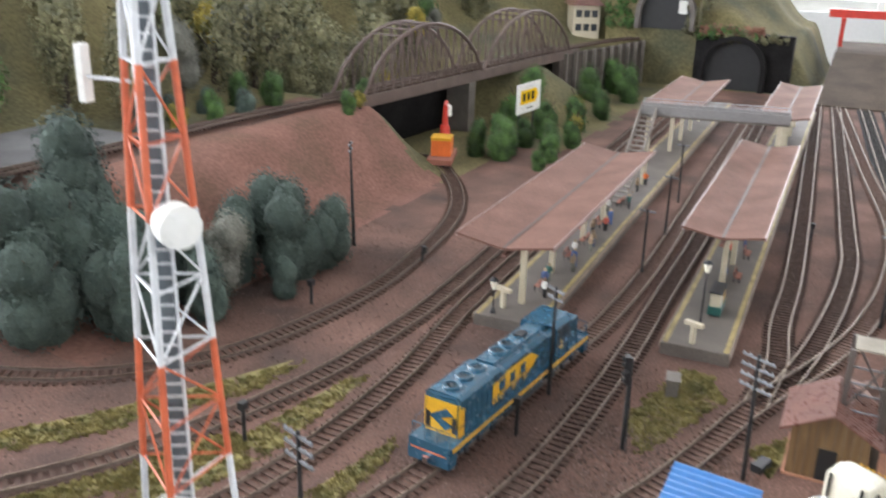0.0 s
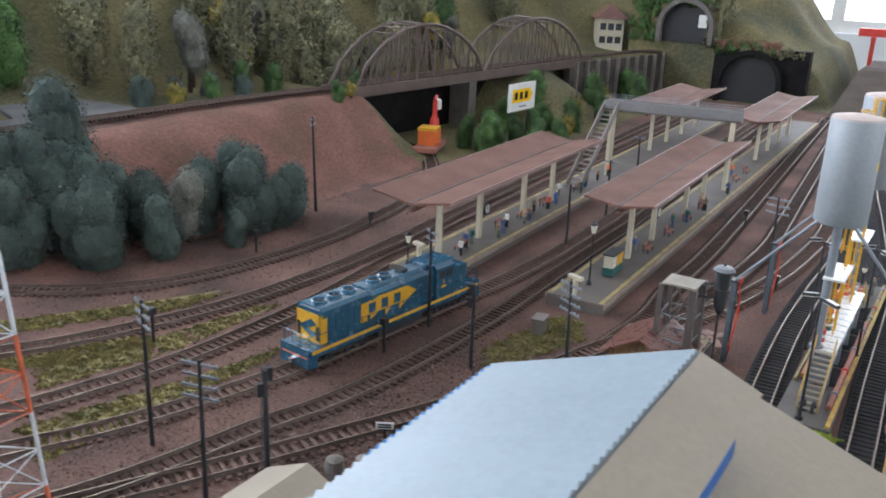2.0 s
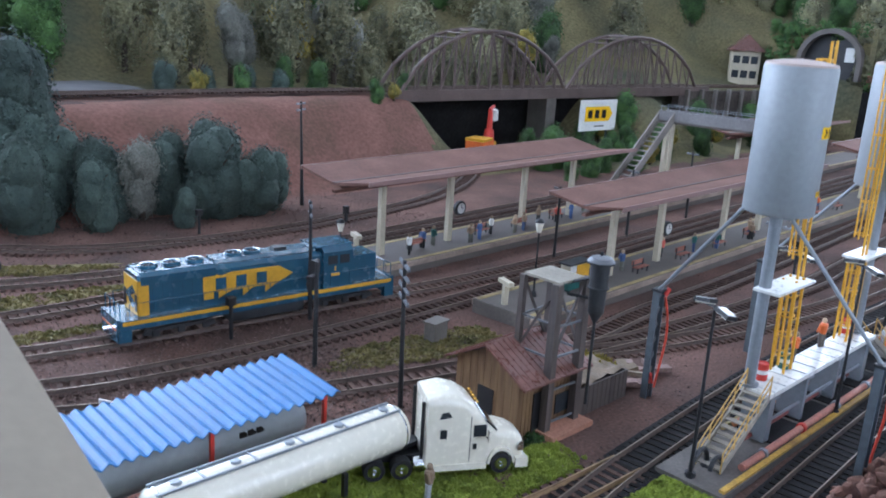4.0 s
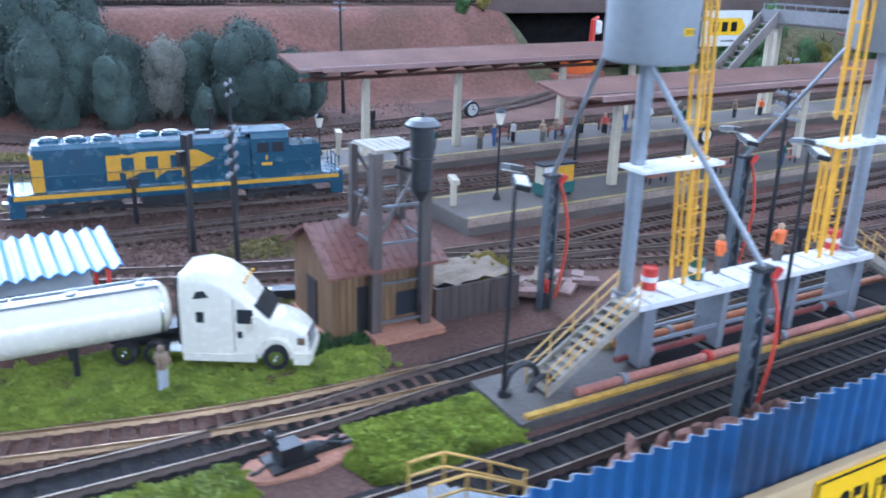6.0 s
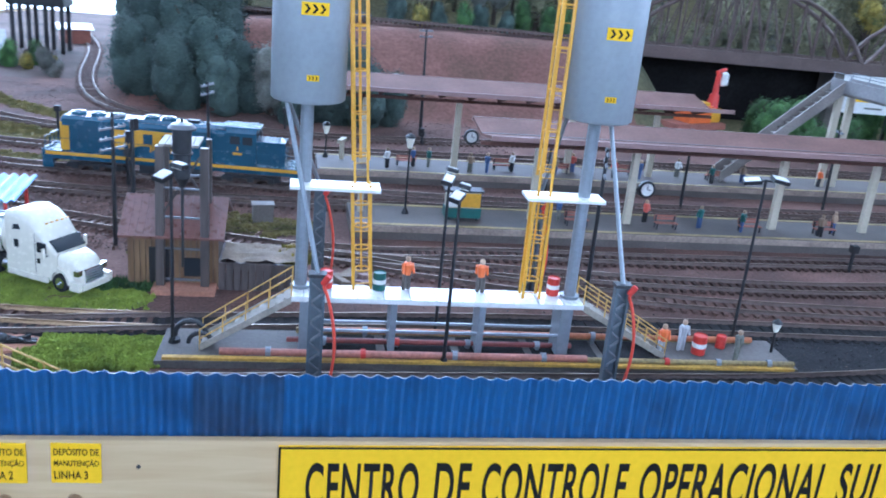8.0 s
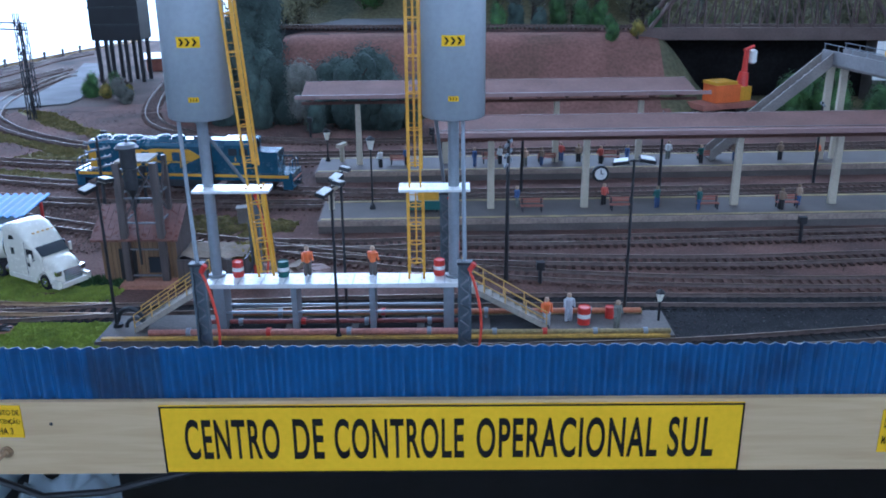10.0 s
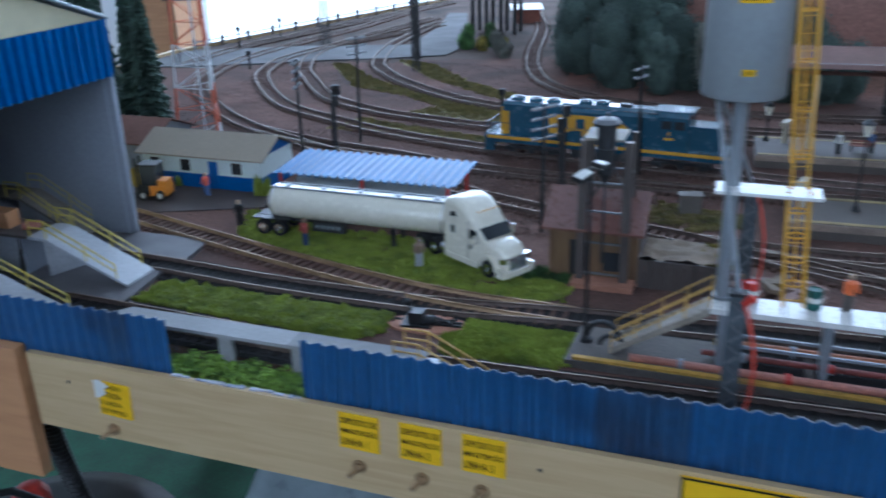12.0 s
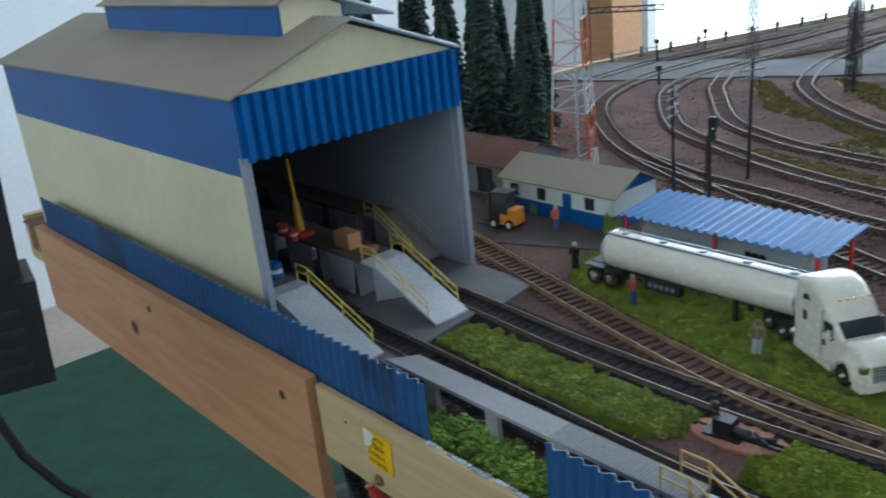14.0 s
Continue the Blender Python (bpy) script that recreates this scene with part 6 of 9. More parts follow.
def forklift():
    f = thing("forklift", "orange and black toy forklift parked before the office", "forklift", pose(-0.4535, 0.2590, 0.0012, 0, 0, 190) @ Matrix.Diagonal((1.35, 1.35, 1.6, 1)))
    bm = boxes((-0.010, -0.0055, 0.0025, 0.007, 0.0055, 0.0078))
    soften(bm, 0.0010, 2)
    part("body", bm, "fork_orange", f)
    bm = boxes((-0.010, -0.0050, 0.0078, -0.004, 0.0050, 0.0105))
    soften(bm, 0.0010, 2)
    part("counterweight", bm, "fork_orange", f)
    for x in (-0.0045, 0.0060):
        for y in (-0.0048, 0.0048):
            part("cab_post", rods(0.0005, ((x, y, 0.0078), (x, y, 0.0185)), seg=5), "black", f)
    bm = boxes((-0.0058, -0.0055, 0.0185, 0.0068, 0.0055, 0.0192))
    part("roof", bm, "black", f)
    part("cab_glass", boxes((-0.0042, -0.0052, 0.0080, 0.0062, 0.0052, 0.0182)), "dark_glass", f)
    part("front_panel", boxes((0.0005, -0.0056, 0.0030, 0.0072, 0.0056, 0.0079)), "black", f)
    for y in (-0.0030, 0.0030):
        part("mast", boxes((0.0085, y - 0.0006, 0.0005, 0.0098, y + 0.0006, 0.022)), "black", f)
        part("fork", boxes((0.0098, y - 0.0007, 0.0006, 0.0195, y + 0.0007, 0.0011)), "iron", f)
    for x in (-0.0062, 0.0048):
        for y in (-0.0058, 0.0058):
            w = part("wheel", rods(0.0028, ((x, y - 0.001, 0.0028), (x, y + 0.001, 0.0028)), seg=14), "tyre", f)
            part("rim", rods(0.0015, ((x, y - 0.0013, 0.0028), (x, y + 0.0013, 0.0028)), seg=12), "white", w)


forklift()


def yellow_reel():
    c = thing("cable_reel", "yellow cable reel standing before the workshop", "reel", pose(-0.484, 0.281, 0.0107))
    for y in (-0.0045, 0.0035):
        part("flange", rods(0.0095, ((0, y, 0), (0, y + 0.001, 0)), seg=22), "reel_yellow", c)
    part("core", rods(0.0070, ((0, -0.0035, 0), (0, 0.0035, 0)), seg=16), "reel_yellow", c)


yellow_reel()
tufts("weeds", [(-0.376, 0.288), (-0.366, 0.286), (-0.362, 0.296), (-0.374, 0.297)], 160, 0.017, "grass", "tall green weed by the office corner", 0, 0.002)
tufts("weeds", [(-0.457, 0.290), (-0.452, 0.290), (-0.452, 0.295), (-0.457, 0.295)], 50, 0.010, "grass", "small green weed by the office wall", 0, 0.0015)
bm = bmesh.new()
prism(bm, [(-0.61, 0.245), (-0.44, 0.225), (-0.352, 0.262), (-0.345, 0.292), (-0.50, 0.292), (-0.61, 0.31)], "z", -0.0005, 0.0012)
solid("pavement", bm, "asphalt", "dark brown grey paved yard before the offices", "pavement", kind="structure")


# ---- tank truck ----
def wheel(owner, x, y, z, r, w, twin=False):
    n = 18
    bm = bmesh.new()
    lathe(bm, [(r * 0.62, -w / 2), (r * 0.95, -w / 2), (r, -w / 2 + 0.0004), (r, w / 2 - 0.0004), (r * 0.95, w / 2), (r * 0.62, w / 2)], n, (x, y, z), "y")
    t = part("wheel", bm, "tyre", owner)
    bm = bmesh.new()
    lathe(bm, [(r * 0.60, -w / 2 - 0.0001), (r * 0.5, -w / 2 + 0.0006), (r * 0.22, -w / 2 + 0.0004), (r * 0.2, -w / 2 - 0.0005), (r * 0.2, w / 2 + 0.0005), (r * 0.22, w / 2 - 0.0004), (r * 0.5, w / 2 - 0.0006), (r * 0.60, w / 2 + 0.0001)], n, (x, y, z), "y")
    part("rim", bm, "chrome", t, "shiny rim")


def truck():
    ax, ay, bx, by = -0.1310, 0.1885, -0.1835, 0.2195
    turn = math.degrees(math.atan2(ay - by, ax - bx))
    g = 0.0026
    t = thing("truck_tractor", "cream white long nosed truck tractor on grass", "truck", Matrix.Translation((bx, by, g)) @ Matrix.Rotation(radians(turn), 4, "Z"))
    wb = math.hypot(ax - bx, ay - by)
    hw = 0.0142
    # body by cross-sections along the truck: sleeper, cab, hood
    def loft(name, sections, mat, label=""):
        """sections: x, half width, z low, z high, corner radius."""
        bm = bmesh.new()
        last = None
        for x, w, z0, z1, c in sections:
            pts = []
            for (cy, cz), a0 in (((w - c, z1 - c), 0), ((-w + c, z1 - c), 90), ((-w, z0), None), ((w, z0), None)):
                if a0 is None:
                    pts.append((cy, cz))
                else:
                    for k in range(5):
                        a = radians(a0 + 22.5 * k)
                        pts.append((cy + c * math.cos(a), cz + c * math.sin(a)))
            ring = [bm.verts.new((x, y, z)) for y, z in pts]
            if last:
                for i in range(len(ring)):
                    j = (i + 1) % len(ring)
                    bm.faces.new((last[i], last[j], ring[j], ring[i]))
            else:
                bm.faces.new(ring)
            last = ring
        bm.faces.new(last[::-1])
        return part(name, bm, mat, t, label, smooth="angle")
    cab = loft("cab", [(0.0190, hw - 0.0006, 0.007, 0.0400, 0.003), (0.0195, hw, 0.007, 0.0440, 0.004), (0.0290, hw, 0.007, 0.0462, 0.005), (0.0375, hw, 0.007, 0.0445, 0.006), (0.0440, hw - 0.0003, 0.007, 0.0405, 0.007), (0.0490, hw - 0.0008, 0.007, 0.0345, 0.006), (0.0518, hw - 0.0012, 0.007, 0.0300, 0.005), (0.0580, hw - 0.002, 0.007, 0.0235, 0.003)], "truck_white")
    loft("hood", [(0.0560, hw - 0.0026, 0.006, 0.0228, 0.003), (0.0620, hw - 0.0030, 0.006, 0.0230, 0.004), (0.0685, hw - 0.0040, 0.006, 0.0212, 0.004), (0.0725, hw - 0.0052, 0.005, 0.0190, 0.0045), (0.0745, hw - 0.0062, 0.005, 0.0165, 0.0045)], "truck_white")
    for y in (-1, 1):
        # fenders over the front wheels
        bm = bmesh.new()
        prof = [(wb + 0.0078 * math.cos(a), 0.006 + 0.0092 * math.sin(a)) for a in [math.pi * k / 10 for k in range(11)]]
        prism(bm, prof + [(wb - 0.0064 * math.cos(a), 0.006 + 0.0074 * math.sin(a)) for a in [math.pi * k / 10 for k in range(11)]], "y", y * (hw - 0.0042) if y > 0 else -hw, y * hw if y > 0 else -(hw - 0.0042))
        part("fender", bm, "truck_white", t)
        part("bumper_end", boxes((0.0690, y * hw - 0.003 if y > 0 else -hw, 0.0030, 0.0760, y * hw if y > 0 else -hw + 0.003, 0.0085)), "truck_white", t)
        bm = boxes((0.0705, y * 0.0098 - 0.0022, 0.0118, 0.0738, y * 0.0098 + 0.0022, 0.0152))
        soften(bm, 0.0007, 1)
        part("headlight", bm, "chrome", t, "clear headlight")
        part("side_window", boxes((0.0445, y * (hw - 0.0002) - 0.0003, 0.0225, 0.0515, y * (hw - 0.0002) + 0.0003, 0.0290)), "dark_glass", t)
        part("sleeper_window", boxes((0.0265, y * hw - 0.0003, 0.0225, 0.0300, y * hw + 0.0003, 0.0275)), "dark_glass", t)
        bm = bmesh.new()
        prism(bm, [(0.0255, 0.0335), (0.0325, 0.0345), (0.0305, 0.0375), (0.0270, 0.0370)], "y", y * hw - 0.0003, y * hw + 0.0003)
        part("roof_window", bm, "dark_glass", t)
        part("vent", boxes((0.0445, y * hw - 0.0003, 0.0155, 0.0465, y * hw + 0.0003, 0.0185)), "dark_glass", t)
        part("seam", boxes((0.0428, y * hw - 0.0001, 0.0085, 0.0431, y * hw + 0.0004, 0.0340)), "slab", t)
        part("skirt", boxes((0.0200, y * hw - 0.0006, 0.0040, wb - 0.0085, y * hw + 0.0002, 0.0075)), "truck_white", t)
        bm = boxes((0.0518, y * (hw + 0.0028) - 0.0009, 0.0205, 0.0532, y * (hw + 0.0028) + 0.0009, 0.0270))
        soften(bm, 0.0004, 1)
        part("mirror", bm, "truck_white", t)
        part("mirror_arm", rods(0.0004, ((0.0522, y * (hw - 0.001), 0.0215), (0.0525, y * (hw + 0.0028), 0.0215)), seg=5), "black", t)
        part("exhaust", rods(0.0010, ((0.0178, y * 0.0105, 0.006), (0.0178, y * 0.0105, 0.042)), seg=10), "black", t)
    bm = bmesh.new()
    prism(bm, [(0.0514, 0.0300), (0.0580, 0.0238), (0.0586, 0.0242), (0.0524, 0.0306)], "y", -0.0112, 0.0112)
    part("windscreen", bm, "dark_glass", t)
    part("grille", boxes((0.0742, -0.0072, 0.0068, 0.0755, 0.0072, 0.0158)), "chrome", t)
    for k in range(5):
        part("grille_bar", boxes((0.0755, -0.0068, 0.0078 + k * 0.0016, 0.0758, 0.0068, 0.0084 + k * 0.0016)), "steel", t)
    part("bumper", boxes((0.0715, -hw + 0.003, 0.0030, 0.0768, hw - 0.003, 0.0066)), "truck_white", t)
    for k in range(5):
        part("roof_lamp", boxes((0.0465, -0.0085 + k * 0.004, 0.0392, 0.0476, -0.0070 + k * 0.004, 0.0400)), "yellow", t)
    part("chassis", boxes((-0.0165, -0.0052, 0.0060, wb + 0.006, 0.0052, 0.0095)), "black", t)
    part("fifth_wheel", rods(0.0075, ((-0.003, 0, 0.0096), (-0.003, 0, 0.0112)), seg=18), "iron", t)
    for x in (-0.0072, 0.0072):
        for y in (-1, 1):
            wheel(t, x, y * 0.0108, 0.0058, 0.0058, 0.0062)
    for y in (-1, 1):
        wheel(t, wb, y * 0.0120, 0.0058, 0.0058, 0.0038)
        part("fuel_tank", rods(0.0036, ((0.0135, y * 0.0098, 0.0072), (0.0300, y * 0.0098, 0.0072)), seg=14), "chrome", t)
    r = thing("tank_trailer", "long cream white tank trailer with chrome rim and black wheels", "trailer", pose(-0.3130, 0.2195, g, 0, 0, -0.5))
    bm = bmesh.new()
    prof = [(0.003, 0.0), (0.0105, 0.0006), (0.0135, 0.0030), (0.0138, 0.0045), (0.0138, 0.1370), (0.0135, 0.1385), (0.0105, 0.1410), (0.003, 0.1416)]
    lathe(bm, prof, 36, (-0.0030, 0, 0.0228), "x")
    for v in bm.verts:
        v.co.y, v.co.z = v.co.y * 0.92, 0.0228 + (v.co.z - 0.0228) * 0.88
    part("barrel", bm, "truck_white", r, smooth=True)
    for x in (0.0015, 0.1335):
        bm = bmesh.new()
        lathe(bm, [(0.0139, x - 0.0006), (0.0142, x - 0.0003), (0.0142, x + 0.0003), (0.0139, x + 0.0006)], 36, (0, 0, 0.0228), "x")
        for v in bm.verts:
            v.co.y, v.co.z = v.co.y * 0.92, 0.0228 + (v.co.z - 0.0228) * 0.88
        part("rim_band", bm, "chrome", r)
    for y in (-0.0052, 0.0052):
        part("top_rail", boxes((0.000, y - 0.0004, 0.0342, 0.134, y + 0.0004, 0.0354)), "steel", r)
    part("top_tray", boxes((0.000, -0.0046, 0.0337, 0.134, 0.0046, 0.0344)), "steel", r)
    for k in range(5):
        bm = bmesh.new()
        lathe(bm, [(0.0026, 0.0344), (0.0026, 0.0354), (0.0018, 0.0359)], 14, (0.011 + 0.029 * k, 0, 0))
        part("hatch", bm, "steel", r)
        part("walk_bar", boxes((0.022 + 0.026 * k, -0.0046, 0.0346, 0.0232 + 0.026 * k, 0.0046, 0.0351)), "steel", r)
    part("frame_rail", boxes((-0.014, -0.0060, 0.0100, 0.030, 0.0060, 0.0128)), "black", r)
    part("frame_rail", boxes((0.115, -0.0060, 0.0112, 0.150, 0.0060, 0.0135)), "black", r)
    for x in (-0.0060, 0.0075):
        for y in (-1, 1):
            wheel(r, x, y * 0.0108, 0.0058, 0.0058, 0.0062)
    for y in (-1, 1):
        part("mudguard", boxes((-0.0140, y * 0.0108 - 0.0033, 0.0122, 0.0160, y * 0.0108 + 0.0033, 0.0130)), "black", r)
        part("side_box", boxes((0.034, y * 0.0095 - 0.0025, 0.0062, 0.060, y * 0.0095 + 0.0025, 0.0125)), "iron", r)
        part("leg", boxes((0.095, y * 0.0085 - 0.0012, 0.0002, 0.0975, y * 0.0085 + 0.0012, 0.0130)), "black", r)
    for k in range(5):
        part("mark", boxes((0.037 + 0.0042 * k, -0.0121, 0.0085, 0.0395 + 0.0042 * k, -0.0120, 0.0112)), "steel", r)


truck()
# ---- locomotive ----
def locomotive():
    yaw = -6.4
    L = thing("diesel_locomotive", "teal blue diesel locomotive with orange yellow arrow panels on the track", "locomotive", pose(-0.1080, 0.4528, 0.0044, 0, 0, yaw))
    hw, dw = 0.0135, 0.0172
    z0, z1 = 0.0160, 0.0185
    bm = boxes((-0.112, -dw, z0 - 0.0045, 0.112, dw, z1))
    soften(bm, 0.0005, 1)
    part("deck", bm, "loco_blue", L)
    for s in (-1, 1):
        part("sill_stripe", boxes((-0.110, s * dw - 0.0003, z0 - 0.0010, 0.110, s * dw + 0.0003, z0 + 0.0018)), "loco_yellow", L, "orange yellow sill stripe")
    # long hood with chamfered roof edges
    bm = bmesh.new()
    prof = [(-hw, z1), (hw, z1), (hw, 0.0445), (hw - 0.003, 0.0475), (-hw + 0.003, 0.0475), (-hw, 0.0445)]
    prism(bm, prof, "x", -0.0975, 0.046)
    hood = part("long_hood", bm, "loco_blue", L)
    bm = bmesh.new()
    prof = [(-hw - 0.0012, 0.041), (hw + 0.0012, 0.041), (hw + 0.0012, 0.0470), (hw - 0.002, 0.0495), (-hw + 0.002, 0.0495), (-hw - 0.0012, 0.0470)]
    prism(bm, prof, "x", -0.096, -0.042)
    part("radiator_flare", bm, "loco_blue", L)
    bm = bmesh.new()
    prism(bm, [(-0.008, 0.0476), (0.008, 0.0476), (0.007, 0.0505), (-0.007, 0.0505)], "x", -0.040, 0.044)
    part("roof_housing", bm, "loco_blue", L)
    for x, z in ((-0.086, 0.0495), (-0.069, 0.0495), (-0.052, 0.0495), (-0.022, 0.0505), (-0.007, 0.0505)):
        bm = bmesh.new()
        lathe(bm, [(0.0068, z), (0.0068, z + 0.0018), (0.0060, z + 0.0024), (0.0045, z + 0.0022), (0.0043, z + 0.0012)], 20, (x, 0, 0))
        f = part("roof_fan", bm, "loco_blue", L)
        bm = bmesh.new()
        for k in range(4):
            a = math.pi * k / 4
            rod(bm, (x - 0.0044 * math.cos(a), -0.0044 * math.sin(a), z + 0.0016), (x + 0.0044 * math.cos(a), 0.0044 * math.sin(a), z + 0.0016), 0.0003, seg=4)
        part("fan_grille", bm, "iron", f)
    part("exhaust_stack", boxes((0.010, -0.0035, 0.0505, 0.020, 0.0035, 0.0525)), "black", L)
    # cab and nose
    bm = bmesh.new()
    prism(bm, [(-0.0165, z1), (0.0165, z1), (0.0165, 0.0470), (0.0125, 0.0505), (-0.0125, 0.0505), (-0.0165, 0.0470)], "x", 0.0462, 0.073)
    part("cab", bm, "loco_blue", L)
    bm = bmesh.new()
    prism(bm, [(-0.0130, 0.0506), (0.0130, 0.0506), (0.0122, 0.0516), (-0.0122, 0.0516)], "x", 0.0410, 0.0755)
    part("cab_roof", bm, "loco_blue", L)
    bm = boxes((0.0731, -0.0120, z1, 0.098, 0.0120, 0.0400))
    soften(bm, 0.0022, 2)
    part("nose", bm, "loco_blue", L)
    for s in (-1, 1):
        for x in (0.0500, 0.0610):
            part("cab_window", boxes((x, s * 0.0165 - 0.0003, 0.0370, x + 0.0085, s * 0.0165 + 0.0003, 0.0440)), "dark_glass", L)
        part("windscreen", boxes((0.0729, s * 0.0072 - 0.0040, 0.0412, 0.0734, s * 0.0072 + 0.0040, 0.0462)), "dark_glass", L)
        # arrow panel with saw teeth
        y = s * (hw + 0.0003)
        bm = bmesh.new()
        prism(bm, [(-0.044, 0.0235), (-0.044, 0.0440), (-0.040, 0.0440), (-0.030, 0.0400), (-0.022, 0.0420), (0.016, 0.0415), (0.028, 0.0345), (0.012, 0.0270), (0.005, 0.0225), (0.005, 0.0280), (-0.005, 0.0280), (-0.013, 0.0225), (-0.013, 0.0280), (-0.022, 0.0280), (-0.032, 0.0235), (-0.032, 0.0280), (-0.036, 0.0290), (-0.036, 0.0235)], "y", y - 0.0003, y + 0.0003)
        for v in bm.verts:
            v.co.x -= 0.0075
        arrow = part("arrow_panel", bm, "loco_yellow", L, "orange yellow arrow panel with dark block marks")
        for x0 in (-0.0420, -0.0262, -0.0098):
            bm = boxes((x0, min(y + s * 0.0003, y + s * 0.0006), 0.0300, x0 + 0.0082, max(y + s * 0.0003, y + s * 0.0006), 0.0388))
            part("block_mark", bm, "loco_blue", arrow)
        part("hood_end_stripe", boxes((-0.0978, y - 0.0003, z1 + 0.0005, -0.0905, y + 0.0003, 0.0440)), "loco_yellow", L, "orange yellow end stripe")
        part("number_bar", boxes((0.0525, s * 0.0165 - 0.0003, 0.0275, 0.0605, s * 0.0165 + 0.0003, 0.0298)), "loco_yellow", L)
        part("number_bar", boxes((0.0560, s * 0.0165 - 0.0003, 0.0315, 0.0572, s * 0.0165 + 0.0003, 0.0350)), "loco_yellow", L)
        # louvres and doors
        for k in range(6):
            part("hood_door", boxes((-0.088 + k * 0.0072, y - 0.0002, 0.0200, -0.0816 + k * 0.0072, y + 0.0002, 0.0405)), "loco_blue", hood)
        # handrails and steps
        for x in [-0.105 + 0.0175 * k for k in range(13)]:
            part("stanchion", rods(0.0003, ((x, s * (dw - 0.0004), z1), (x, s * (dw - 0.0004), z1 + 0.0115)), seg=5), "loco_blue", L)
        part("handrail", rods(0.0003, ((-0.105, s * (dw - 0.0004), z1 + 0.0115), (0.105, s * (dw - 0.0004), z1 + 0.0115)), seg=5), "loco_blue", L)
        for x in (-0.1085, 0.1085):
            part("step_well", boxes((x - 0.0045, s * 0.0150 - 0.0022, 0.0030, x + 0.0045, s * 0.0150 + 0.0022, z0 - 0.0046)), "loco_blue", L)
    # yellow rear face with dark chevron
    part("rear_panel", boxes((-0.0982, -hw + 0.001, z1 + 0.0005, -0.0976, hw - 0.001, 0.0440)), "loco_yellow", L, "orange yellow rear panel")
    bm = bmesh.new()
    prism(bm, [(-0.010, 0.027), (-0.004, 0.0225), (0.010, 0.031), (-0.004, 0.0395), (-0.010, 0.035), (0.000, 0.031)], "x", -0.0986, -0.0983)
    part("chevron", bm, "loco_blue", L)
    for s in (-1, 1):
        part("rear_door", boxes((-0.0987, s * 0.0108 - 0.0018, 0.022, -0.0983, s * 0.0108 + 0.0018, 0.034)), "black", L)
    for x in (-0.112, 0.112):
        e = 1 if x > 0 else -1
        part("pilot", boxes((x - 0.0016, -dw + 0.001, 0.0030, x + 0.0016, dw - 0.001, z1 + 0.001)), "loco_blue", L)
        part("pilot_stripe", boxes((x + e * 0.0016 - 0.0002, -dw + 0.003, 0.0118, x + e * 0.0016 + 0.0002, dw - 0.003, 0.0128)), "orange", L)
        bm = boxes((x, -0.0022, 0.0060, x + e * 0.0060, 0.0022, 0.0100) if e > 0 else (x - 0.0060, -0.0022, 0.0060, x, 0.0022, 0.0100))
        soften(bm, 0.0005, 1)
        part("coupler", bm, "chrome", L, "shiny metal coupler")
        bm = bmesh.new()
        for y in (-0.015, -0.005, 0.005, 0.015):
            rod(bm, (x - e * 0.001, y, z1), (x - e * 0.001, y, z1 + 0.0115), 0.0004, seg=5)
        rod(bm, (x - e * 0.001, -0.015, z1 + 0.0115), (x - e * 0.001, 0.015, z1 + 0.0115), 0.0004, seg=5)
        part("end_rail", bm, "loco_blue", L)
    # bogies
    for bx in (-0.068, 0.068):
        for s in (-1, 1):
            bm = bmesh.new()
            prism(bm, [(bx - 0.027, 0.0045), (bx - 0.024, 0.0085), (bx + 0.024, 0.0085), (bx + 0.027, 0.0045), (bx + 0.020, 0.0035), (bx + 0.016, 0.006), (bx - 0.016, 0.006), (bx - 0.020, 0.0035)], "y", s * 0.0125 - 0.0012, s * 0.0125 + 0.0012)
            part("bogie_frame", bm, "iron", L)
            for k in (-1, 0, 1):
                part("axle_box", boxes((bx + k * 0.0185 - 0.0025, s * 0.0140 - 0.0010, 0.0032, bx + k * 0.0185 + 0.0025, s * 0.0140 + 0.0010, 0.0075)), "iron", L)
        for k in (-1, 0, 1):
            x = bx + k * 0.0185
            bm = bmesh.new()
            for s in (-1, 1):
                rod(bm, (x, s * 0.0080, 0.0060), (x, s * 0.0102, 0.0060), 0.0060, seg=20)
            rod(bm, (x, -0.008, 0.006), (x, 0.008, 0.006), 0.0012, seg=8)
            part("wheelset", bm, "rail_side", L)
    bm = boxes((-0.030, -0.0145, 0.0035, 0.030, 0.0145, 0.0112))
    soften(bm, 0.002, 2)
    part("fuel_tank", bm, "iron", L)


locomotive()


# ---- station platforms ----
def platform(name, m, x0, x1, half, end, label):
    p = thing(name, label, "platform", m, group="station platforms")
    bm = boxes((x0, -half, -0.001, x1, half, 0.0112))
    part("body", bm, "slab", p)
    part("paving", boxes((x0 + 0.0006, -half + 0.0006, 0.0112, x1, half - 0.0006, 0.0118)), "slab", p)
    for s in (-1, 1):
        part("edge_line", boxes((x0 + 0.002, s * (half - 0.0035) - 0.0022, 0.0118, x1, s * (half - 0.0035) + 0.0022, 0.0121)), "edge_yellow", p, "worn yellow edge line")
    part("coping", boxes((x0 - 0.0006, -half - 0.0008, 0.0066, x1, -half, 0.0116)), "coping", p, "tan edge stone")
    part("coping", boxes((x0 - 0.0006, half, 0.0066, x1, half + 0.0008, 0.0116)), "coping", p, "tan edge stone")
    return p


